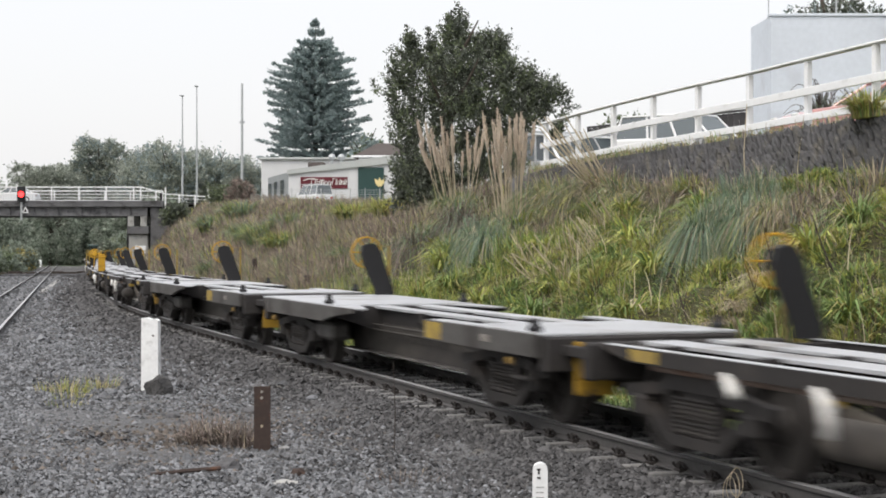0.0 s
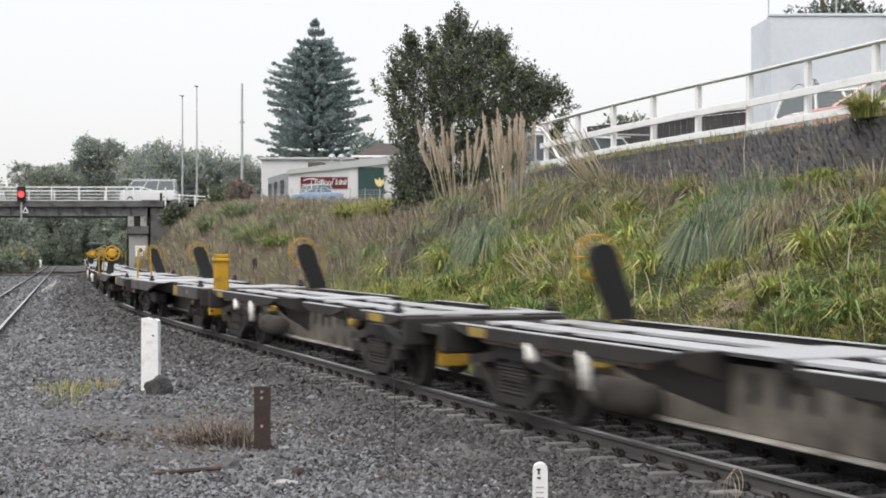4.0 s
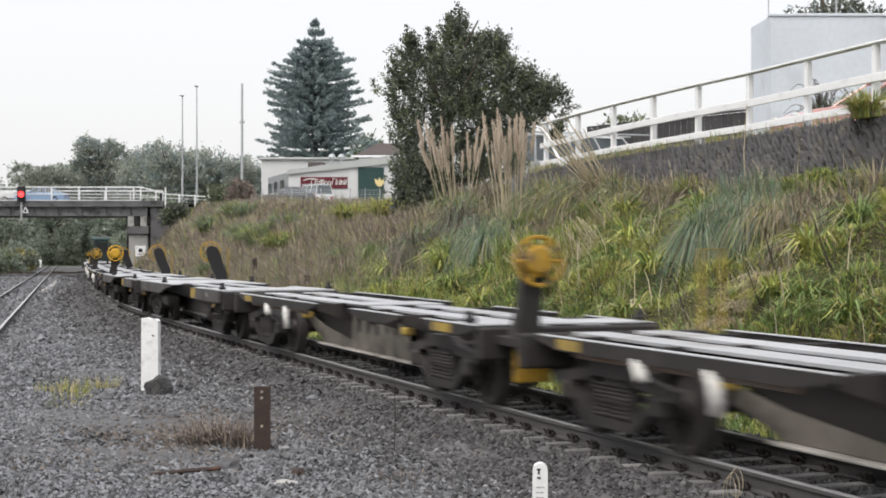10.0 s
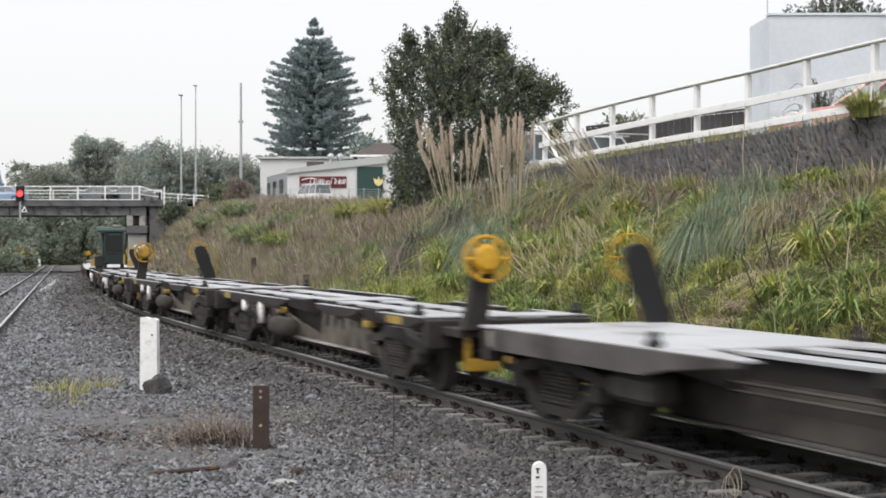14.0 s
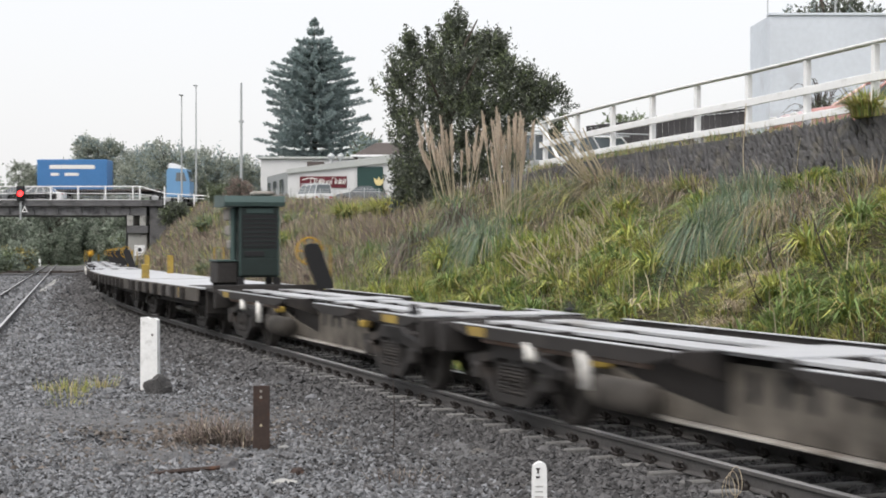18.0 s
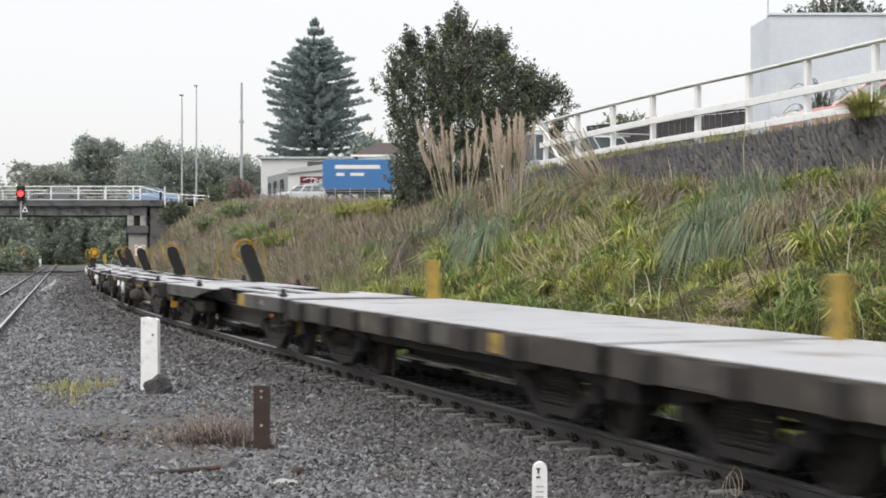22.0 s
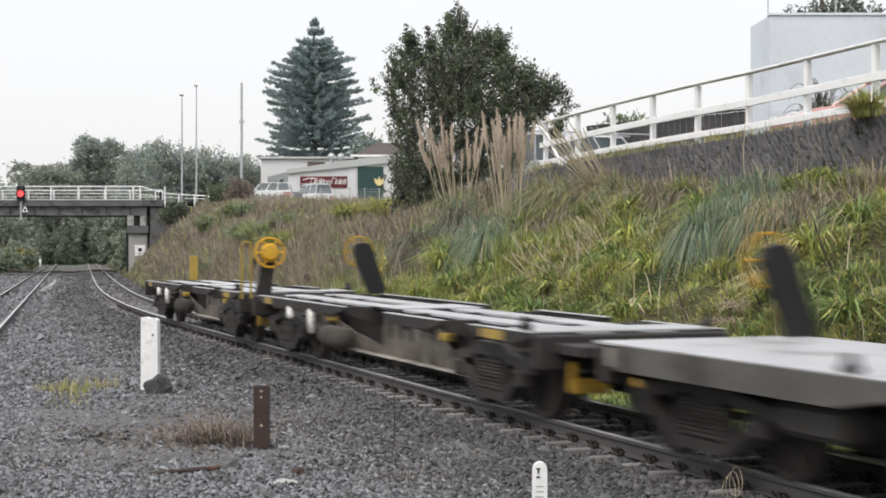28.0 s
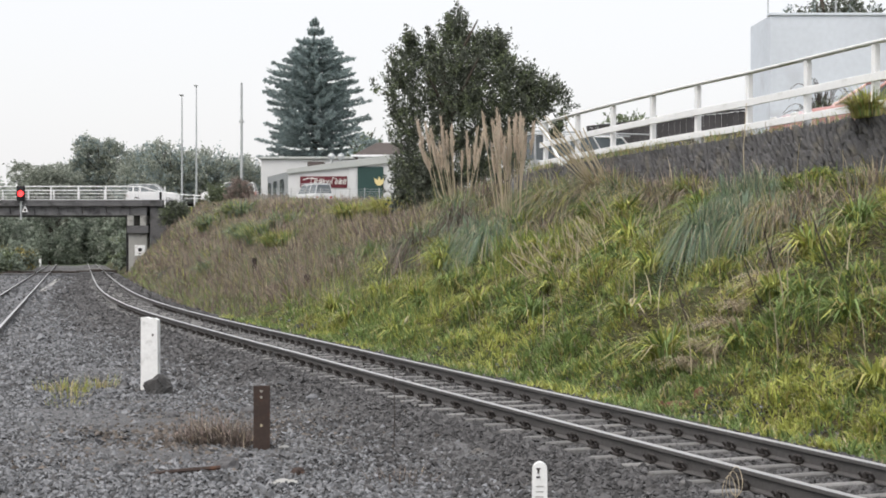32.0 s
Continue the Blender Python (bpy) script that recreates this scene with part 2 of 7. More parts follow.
TAIL_LENS = material("tail_lamp_lens", (0.45, 0.03, 0.02), 0.2, spread=0.05, fine=8, coarse=1, bump=0, spec=0.6)


# ---------------------------------------------------------------- mesh tools
class Shape:
    """Collects faces of simple solids into one mesh."""

    def __init__(self):
        self.v, self.f, self.m = [], [], []

    def add(self, verts, faces, slot=0, place=None):
        k = len(self.v)
        self.v += [tuple(place @ Vector(p)) for p in verts] if place else [tuple(p) for p in verts]
        self.f += [tuple(k + i for i in q) for q in faces]
        self.m += [slot] * len(faces)
        return self

    def box(self, x0, x1, y0, y1, z0, z1, c=0.012, slot=0, place=None):
        """A block with chamfered edges."""
        lo, hi = (min(x0, x1), min(y0, y1), min(z0, z1)), (max(x0, x1), max(y0, y1), max(z0, z1))
        c = min(c, *(0.35 * (b - a) for a, b in zip(lo, hi)))
        idx, verts = {}, []
        for cx in (0, 1):
            for cy in (0, 1):
                for cz in (0, 1):
                    corner = [(lo, hi)[s][a] for a, s in enumerate((cx, cy, cz))]
                    for axis in range(3):
                        p = [corner[a] if a == axis else corner[a] + (c if (cx, cy, cz)[a] == 0 else -c) for a in range(3)]
                        idx[cx, cy, cz, axis] = len(verts)
                        verts.append(p)
        faces = []
        for axis in range(3):
            a, b = [k for k in range(3) if k != axis]
            for s in (0, 1):
                q = []
                for i, j in ((0, 0), (1, 0), (1, 1), (0, 1)):
                    k = [0, 0, 0]
                    k[axis], k[a], k[b] = s, i, j
                    q.append(idx[k[0], k[1], k[2], axis])
                faces.append(q if (s == 1) == (axis != 1) else q[::-1])
        for axis in range(3):
            a, b = [k for k in range(3) if k != axis]
            for i in (0, 1):
                for j in (0, 1):
                    k0, k1 = [0, 0, 0], [0, 0, 0]
                    k0[a], k0[b], k1[a], k1[b], k1[axis] = i, j, i, j, 1
                    q = [idx[(*k0, a)], idx[(*k1, a)], idx[(*k1, b)], idx[(*k0, b)]]
                    faces.append(q if ((i == j) == (axis != 1)) else q[::-1])
        for cx in (0, 1):
            for cy in (0, 1):
                for cz in (0, 1):
                    q = [idx[cx, cy, cz, k] for k in range(3)]
                    faces.append(q if (cx + cy + cz) % 2 else q[::-1])
        return self.add(verts, faces, slot, place)

    def prism(self, outline, axis, a, b, slot=0, place=None):
        """A closed outline (pairs) pushed along an axis from a to b."""
        n = len(outline)
        put = {"x": lambda u, v, w: (w, u, v), "y": lambda u, v, w: (u, w, v), "z": lambda u, v, w: (u, v, w)}[axis]
        verts = [put(u, v, a) for u, v in outline] + [put(u, v, b) for u, v in outline]
        faces = [(i, (i + 1) % n, n + (i + 1) % n, n + i) for i in range(n)] + [tuple(range(n))[::-1], tuple(range(n, 2 * n))]
        return self.add(verts, faces, slot, place)

    def tube(self, path, radius, sides=8, slot=0, place=None, cap=True):
        """A round bar along a path; the radius is one number or one for each point."""
        pts = [Vector(p) for p in path]
        rad = radius if isinstance(radius, (list, tuple)) else [radius] * len(pts)
        verts, faces = [], []
        for i, p in enumerate(pts):
            t = (pts[min(i + 1, len(pts) - 1)] - pts[max(i - 1, 0)]).normalized()
            u = t.cross(Vector((0, 0, 1)) if abs(t.z) < 0.9 else Vector((1, 0, 0))).normalized()
            w = t.cross(u)
            for k in range(sides):
                a = 2 * math.pi * k / sides
                verts.append(p + (u * math.cos(a) + w * math.sin(a)) * rad[i])
        for i in range(len(pts) - 1):
            for k in range(sides):
                j = (k + 1) % sides
                faces.append((i * sides + k, i * sides + j, (i + 1) * sides + j, (i + 1) * sides + k))
        if cap:
            faces += [tuple(range(sides))[::-1], tuple(range((len(pts) - 1) * sides, len(pts) * sides))]
        return self.add(verts, faces, slot, place)

    def lathe(self, outline, axis, sides=20, slot=0, place=None):
        """A profile (radius, along) turned round an axis through the origin."""
        verts, faces, n = [], [], len(outline)
        for k in range(sides):
            a = 2 * math.pi * k / sides
            for r, h in outline:
                c, s = r * math.cos(a), r * math.sin(a)
                verts.append({"x": (h, c, s), "y": (c, h, s), "z": (c, s, h)}[axis])
        for k in range(sides):
            j = (k + 1) % sides
            for i in range(n - 1):
                faces.append((k * n + i, j * n + i, j * n + i + 1, k * n + i + 1))
        return self.add(verts, faces, slot, place)

    def ring(self, radius, thick, axis, sides=24, slot=0, place=None, small=6):
        out = [(radius + thick * math.cos(2 * math.pi * i / small), thick * math.sin(2 * math.pi * i / small)) for i in range(small + 1)]
        return self.lathe(out, axis, sides, slot, place)

    def mesh(self, name, *mats, smooth=False):
        me = bpy.data.meshes.new(name)
        me.from_pydata(self.v, [], self.f)
        for m in mats:
            me.materials.append(m)
        me.polygons.foreach_set("material_index", self.m)
        bm = bmesh.new()
        bm.from_mesh(me)
        bmesh.ops.recalc_face_normals(bm, faces=bm.faces)
        bm.to_mesh(me)
        bm.free()
        if smooth:
            me.polygons.foreach_set("use_smooth", [True] * len(me.polygons))
        return me


def part(name, shape, mat, parent, label="", smooth=False, place=None):
    """One mesh object under a thing or a part."""
    mats = mat if isinstance(mat, tuple) else (mat,)
    me = shape if isinstance(shape, bpy.types.Mesh) else shape.mesh(name, *mats, smooth=smooth)
    ob = new(name, me)
    ob.parent = parent
    if place:
        ob.matrix_basis = place
    return tagged(ob, label)


def thing(name, label, category, m=None, group="", kind=""):
    ob = new(name)
    ob.empty_display_size = 0.1
    if m:
        ob.matrix_basis = m
    return tagged(ob, label, category, group, kind)


def solid(name, shape, mat, label, category, m=None, group="", kind="", smooth=False):
    mats = mat if isinstance(mat, tuple) else (mat,)
    ob = new(name, shape if isinstance(shape, bpy.types.Mesh) else shape.mesh(name, *mats, smooth=smooth))
    if m:
        ob.matrix_basis = m
    return tagged(ob, label, category, group, kind)


def raw_mesh(name, verts, faces, mats, slots=None, smooth=False):
    """A mesh from arrays; faces is an (n, k) array."""
    me = bpy.data.meshes.new(name)
    k = faces.shape[1]
    me.vertices.add(len(verts))
    me.vertices.foreach_set("co", np.asarray(verts, np.float32).ravel())
    me.loops.add(faces.size)
    me.loops.foreach_set("vertex_index", faces.astype(np.int32).ravel())
    me.polygons.add(len(faces))
    me.polygons.foreach_set("loop_start", np.arange(0, faces.size, k, dtype=np.int32))
    for m in mats:
        me.materials.append(m)
    if slots is not None:
        me.polygons.foreach_set("material_index", slots.astype(np.int32))
    me.polygons.foreach_set("use_smooth", np.full(len(faces), smooth))
    me.update(calc_edges=True)
    return me


# ---------------------------------------------------------------- the line of the track
GRID_Y = np.linspace(-420, 900, 13201)
SLOPE = -0.3848 + 0.1578 / (1 + np.exp(-np.clip((GRID_Y - 41.09) / 11.05, -60, 60)))
GRID_X = np.concatenate([[0], np.cumsum((SLOPE[1:] + SLOPE[:-1]) / 2 * np.diff(GRID_Y))])
GRID_X += 0.2067 - np.interp(20, GRID_Y, GRID_X)
GRID_Z = -0.0084 * 2.8 * np.logaddexp(0, (GRID_Y - 28.12) / 2.8)
GRID_Z = np.maximum(GRID_Z, -3.0)
GRID_S = np.concatenate([[0], np.cumsum(np.hypot(np.diff(GRID_X), np.diff(GRID_Y)))])
GRID_S -= np.interp(20, GRID_Y, GRID_S)


def track(s, o=0.0, z=0.0):
    """Place on the track: s metres along it (growing with distance), o metres to its far side, z above the rail heads."""
    y, x, m = np.interp(s, GRID_S, GRID_Y), np.interp(s, GRID_S, GRID_X), np.interp(s, GRID_S, SLOPE)
    q = np.sqrt(1 + m * m)
    return np.array([x + o / q, y - o * m / q, np.interp(s, GRID_S, GRID_Z) + z])


def along(s):
    """A pose on the track, x forward in the direction of travel, y to the far side."""
    a, b = Vector(track(s + 0.5)), Vector(track(s - 0.5))
    return frame_of(Vector(track(s)), b - a)


def frame_of(at, ahead):
    x = ahead.normalized()
    y = Vector((0, 0, 1)).cross(x).normalized()
    z = x.cross(y)
    m = Matrix((x, y, z)).transposed().to_4x4()
    m.translation = at
    return m


def smooth(a, b, t):
    k = np.clip((t - a) / (b - a), 0, 1)
    return k * k * (3 - 2 * k)


def offset(x, y):
    """How far (x, y) lies to the far side of the track, and the track's height there."""
    m = np.interp(y, GRID_Y, SLOPE)
    return (x - np.interp(y, GRID_Y, GRID_X)) / np.sqrt(1 + m * m), np.interp(y, GRID_Y, GRID_Z)


def wall_x(y):
    return 2.16 + (37.3 - y) * 0.308


def crest_z(y):
    return np.interp(y, [-60, 24, 28, 30, 33.5, 37, 44, 52, 70, 100, 120, 131, 160, 400], [3.86, 3.68, 3.615, 3.61, 3.56, 3.48, 3.1, 2.85, 3.3, 4.0, 4.4, 4.85, 4.9, 4.9])


def near_line(x, y, ax, ay, bx, by):
    """Plan distance from a short line."""
    dx, dy = bx - ax, by - ay
    u = np.clip(((x - ax) * dx + (y - ay) * dy) / (dx * dx + dy * dy), 0, 1)
    return np.hypot(x - ax - u * dx, y - ay - u * dy)


def withered(x, y):
    """0 on the green bank, 1 on flattened straw, 2 among brown dead growth."""
    straw = near_line(x, y, 3.3, 20.3, 4.6, 21.5) < 0.30
    brown = (near_line(x, y, 4.7, 22.2, 5.55, 23.9) < 0.5) | (near_line(x, y, 5.0, 22.3, 5.9, 22.7) < 0.4) | (near_line(x, y, 1.9, 33.3, 2.9, 33.4) < 0.6)
    return np.where(straw, 1, np.where(brown, 2, 0))


def make_mounds():
    """Hummocks of leafy growth on the bank: rows (x, y, radius, height, kind)."""
    r = np.random.default_rng(71)
    rows = []
    for _ in range(9000):
        y = r.uniform(10.5, 43)
        m = float(np.interp(y, GRID_Y, SLOPE))
        o = r.uniform(2.35, 8.3)
        x = float(np.interp(y, GRID_Y, GRID_X)) + o * math.sqrt(1 + m * m)
        size = r.uniform(0.30, 0.62) * (0.75 if o < 3.0 else 1.0)
        if x > wall_x(y) - 0.25 or x / y > 0.31:
            continue
        if any((x - q[0]) ** 2 + (y - q[1]) ** 2 < (0.78 * (size + q[2])) ** 2 for q in rows):
            continue
        lean = y + 1.1 * (o - 5)
        u = r.uniform()
        kind = 0 if u < 0.42 else 1 if u < 0.84 else 2
        if lean > 34 and u < (lean - 34) / 7:
            kind = 3
        if o > 5.3 and 24.5 < y < 42 and u < 0.55:
            kind = 4
        dead = int(withered(x, y))
        kind = (kind, 5, 3)[dead]
        if near_line(x, y, 3.3, 20.3, 4.6, 21.5) < 0.2 + 0.75 * size:
            kind, size = 5, 0.3
        rows.append((x, y, size, size * r.uniform(0.42, 0.85) * (0.2 if kind == 5 else 0.55 if kind >= 3 else 1.0), kind))
    return np.array(rows)


MOUNDS = make_mounds()
MOUND_X, MOUND_Y = np.arange(-6, 10.01, 0.08), np.arange(9.5, 45.01, 0.08)


def mound_grid():
    gx, gy = np.meshgrid(MOUND_X, MOUND_Y, indexing="ij")
    h = np.zeros_like(gx)
    for x, y, size, tall, kind in MOUNDS:
        i0, i1 = np.searchsorted(MOUND_X, (x - 1.5, x + 1.5))
        j0, j1 = np.searchsorted(MOUND_Y, (y - 1.5, y + 1.5))
        d2 = ((gx[i0:i1, j0:j1] - x) ** 2 + (gy[i0:i1, j0:j1] - y) ** 2) / (size * size)
        h[i0:i1, j0:j1] = np.maximum(h[i0:i1, j0:j1], tall * np.clip(1 - d2 * 0.8, 0, 1) ** 0.8)
    return h


MOUND_H = mound_grid()


def mound_z(x, y):
    """Height that the hummocks add to the bank."""
    i, j = (np.asarray(x) - MOUND_X[0]) / 0.08, (np.asarray(y) - MOUND_Y[0]) / 0.08
    ok = (i > 0) & (i < len(MOUND_X) - 2) & (j > 0) & (j < len(MOUND_Y) - 2)
    a, b = np.clip(i, 0, len(MOUND_X) - 2).astype(int), np.clip(j, 0, len(MOUND_Y) - 2).astype(int)
    u, v = np.clip(i - a, 0, 1), np.clip(j - b, 0, 1)
    h = (MOUND_H[a, b] * (1 - u) + MOUND_H[a + 1, b] * u) * (1 - v) + (MOUND_H[a, b + 1] * (1 - u) + MOUND_H[a + 1, b + 1] * u) * v
    return np.where(ok, h, 0.0)


def ground_z(x, y):
    """Height of the ground with the hummocks on its bank."""
    return base_z(x, y) + mound_z(x, y)


def base_z(x, y):
    """Height of the plain ground."""
    o, base = offset(x, y)
    flat = base - 0.178 - 0.122 * smooth(1.15, 2.0, np.abs(o))
    # cutting on the far side
    top = crest_z(y)
    foot = base - 0.38
    open_bank = smooth(38.5, 42.0, y)
    edge = np.interp(y, GRID_Y, SLOPE)
    wall_o = (wall_x(y) - np.interp(y, GRID_Y, GRID_X)) / np.sqrt(1 + edge * edge)
    crest_o = wall_o + (8.4 - wall_o) * open_bank
    crest = (top - 1.05) + 1.05 * open_bank
    k = np.clip((o - 2.1) / (crest_o - 2.1), 0, 1)
    bank = foot + (crest - foot) * (0.75 * k + 0.25 * smooth(0, 1, k))
    bank = np.where(o > crest_o, np.where(open_bank > 0.5, top, np.where(o > crest_o + 0.42, top - 0.05, crest - 0.05)), bank)
    right = flat + (bank - flat) * smooth(1.7, 2.5, o)
    # cutting on the near side, past the second line
    left_o = -17 + 8.0 * smooth(95, 140, y)
    rise = base - 0.3 + (4.6 - base) * smooth(0, 1, (left_o - o) / 9.0)
    left = np.where(o < left_o, rise, flat)
    return np.where(o > 0, right, left)

# ---------------------------------------------------------------- ground
def build_ground():
    ys = np.concatenate([[-420, -250, -150, -90, -60, -45, -35, -28], np.arange(-22, 8, 2.0), np.arange(8, 44, 0.2), np.arange(44, 60, 0.5), np.arange(60, 150, 1.5),
                         [152, 156, 162, 170, 180, 195, 215, 240, 280, 340, 450, 600, 900, 1400, 2200, 3500]])
    os_ = np.concatenate([[-2500, -1200, -600, -300, -160, -90, -60, -40, -32, -28], np.arange(-26, -12, 1.0), np.arange(-12, 2, 0.25), np.arange(2, 8.6, 0.16), np.arange(8.75, 12, 0.25),
                          np.arange(12, 24, 1.0), [26, 30, 38, 50, 75, 120, 200, 350, 700, 1300, 2500]])
    yy, oo = np.meshgrid(ys, os_, indexing="ij")
    slope = np.interp(yy, GRID_Y, SLOPE)
    xx = np.interp(yy, GRID_Y, GRID_X) + oo * np.sqrt(1 + slope ** 2)
    zz = ground_z(xx, yy)
    rng = np.random.default_rng(4)
    near = (np.abs(oo) < 20) & (yy > 5) & (yy < 130)
    bumpy = np.array([noise.noise(Vector((a * 0.8, b * 0.8, 0.3))) for a, b in zip(xx[near], yy[near])])
    zz[near] += bumpy * np.where(oo[near] > 2.2, 0.16, 0.035) * np.where(np.abs(oo[near]) < 1.5, 0.2, 1.0)
    n, m = yy.shape
    verts = np.stack([xx, yy, zz], -1).reshape(-1, 3)
    i = (np.arange(n - 1)[:, None] * m + np.arange(m - 1)[None]).ravel()
    faces = np.stack([i, i + 1, i + m + 1, i + m], 1)
    oc, yc = (oo[:-1, :-1] + oo[1:, 1:]).ravel() / 2, (yy[:-1, :-1] + yy[1:, 1:]).ravel() / 2
    slots = np.where((oc > 2.0) | (oc < -16 + 7.5 * smooth(95, 140, yc)), 1, 0)
    slots = np.where((np.abs(oc) > 30) | (yc > 240), 2, slots)
    slots = np.where((np.abs(oc) < 1.5) & (slots == 0) & (yc < 60), 3, slots)
    me = raw_mesh("ground", verts, faces, (GRAVEL, SOIL, FAR_FIELD, DARK_GRAVEL), slots, True)
    tagged(new("ground", me), "grey ballast bed between grassy cutting banks", "ground", kind="structure")


def build_stones():
    """Loose ballast, each stone a small angular lump; dense near, sparser far."""
    rng = np.random.default_rng(11)
    cols = []
    for y0, y1, dens, size in ((8.5, 15, 800, 0.024), (15, 22, 620, 0.026), (22, 34, 240, 0.036), (34, 60, 60, 0.05), (60, 130, 17, 0.085)):
        n = int((y1 - y0) * 12 * dens * (1.6 if y0 > 50 else 1))
        y = rng.uniform(y0, y1, n)
        x = np.interp(y, GRID_Y, GRID_X) + rng.uniform(-9.5 if y0 < 50 else -14.5, 2.3, n) * 1.06
        keep = (np.abs(x / y) < 0.30)
        x, y = x[keep], y[keep]
        o, base = offset(x, y)
        # fewer stones on the trodden dirt by the posts
        bare = np.exp(-(((x + 3.2) / 1.3) ** 2 + ((y - 17.8) / 2.2) ** 2))
        st = np.interp(y - o * 0.33, GRID_Y, GRID_S)
        on_sleeper = (np.abs((st / 0.53 + 0.5) % 1 - 0.5) < 0.14) & (np.abs(o) < 1.0)
        keep = (rng.uniform(0, 1, len(x)) > 0.75 * bare) & ((np.abs(o) > 0.65) | (np.abs(o) < 0.48)) & (~on_sleeper | (rng.uniform(0, 1, len(x)) < 0.06))
        x, y, o = x[keep], y[keep], o[keep]
        cols.append(np.stack([x, y, ground_z(x, y) + 0.006, size * rng.lognormal(0, 0.32, len(x))], 1))
    p = np.concatenate(cols)
    n = len(p)
    unit = np.array([(1, 0, 0), (0, 1, 0), (-1, 0, 0), (0, -1, 0), (0, 0, 1), (0, 0, -0.6)], float)
    tri = np.array([(0, 1, 4), (1, 2, 4), (2, 3, 4), (3, 0, 4), (1, 0, 5), (2, 1, 5), (3, 2, 5), (0, 3, 5)])
    v = unit[None] * rng.uniform(0.55, 1.25, (n, 6, 1)) + rng.normal(0, 0.16, (n, 6, 3))
    a, b = rng.uniform(0, 6.28, n), rng.normal(0, 0.5, n)
    ca, sa, cb, sb = np.cos(a)[:, None], np.sin(a)[:, None], np.cos(b)[:, None], np.sin(b)[:, None]
    x, y, z = v[..., 0], v[..., 1], v[..., 2] * 0.8
    x, z = x * cb + z * sb, z * cb - x * sb
    x, y = x * ca - y * sa, x * sa + y * ca
    v = np.stack([x, y, z], -1) * p[:, None, 3:4] + p[:, None, :3]
    faces = (tri[None] + 6 * np.arange(n)[:, None, None]).reshape(-1, 3)
    o, _ = offset(p[:, 0], p[:, 1])
    dusted = rng.uniform(0, 1, n) < 1 - 0.85 * smooth(1.3, 3.6, np.abs(o))
    slots = dusted.astype(int)
    earth = np.exp(-(((p[:, 0] + 2.75) / 0.95) ** 2 + ((p[:, 1] - 17.2) / 1.9) ** 2))
    slots = np.where(rng.uniform(0, 1, n) < 0.8 * earth, 2, slots)
    me = raw_mesh("ballast_stones", v.reshape(-1, 3), faces, (STONE, DARK_STONE, BROWN_STONE), np.repeat(slots, 8))
    tagged(new("ballast_stones", me), "loose angular grey ballast stones on the track bed", "gravel", kind="stuff")


RAIL = [(-0.066, -0.153), (0.066, -0.153), (0.066, -0.142), (0.012, -0.128), (0.009, -0.045), (0.036, -0.034), (0.036, -0.004),
        (0.030, 0.0), (-0.030, 0.0), (-0.036, -0.004), (-0.036, -0.034), (-0.009, -0.045), (-0.012, -0.128), (-0.066, -0.142)]


def sweep_rail(name, centre, parent):
    """A rail along a list of places with their side vectors."""
    n, verts, faces, slots = len(RAIL), [], [], []
    for p, side in centre:
        verts += [(p[0] + side[0] * u, p[1] + side[1] * u, p[2] + w) for u, w in RAIL]
    for i in range(len(centre) - 1):
        for k in range(n):
            j = (k + 1) % n
            faces.append((i * n + k, i * n + j, (i + 1) * n + j, (i + 1) * n + k))
            slots.append(1 if k in (6, 7, 8) else 0)
    me = raw_mesh(name, np.array(verts), np.array(faces), (RAIL_SIDE, RAIL_HEAD), np.array(slots))
    return part(name, me, None, parent)


def sleeper_shape():
    s = Shape()
    s.box(-0.052, 0.052, -0.94, 0.94, -0.30, -0.143, 0.012)
    return s.mesh("sleeper", SLEEPER)


def clip_shape():
    """Spring clip with its shoulder, standing beside the rail's foot."""
    s = Shape()
    s.box(-0.06, 0.06, 0.05, 0.15, -0.155, -0.115, 0.01)
    s.box(-0.035, 0.035, 0.10, 0.135, -0.115, -0.06, 0.008)
    s.tube([(-0.065, 0.06, -0.11), (-0.07, 0.11, -0.06), (-0.03, 0.14, -0.05), (0.02, 0.11, -0.06), (0.04, 0.07, -0.10), (0.07, 0.11, -0.11),
            (0.075, 0.15, -0.06)], 0.016, 6)
    s.v = [(a * 0.85, 0.05 + (b - 0.05) * 0.8, -0.155 + (c + 0.155) * 0.85) for a, b, c in s.v]
    return s.mesh("rail_clip", CLIP)


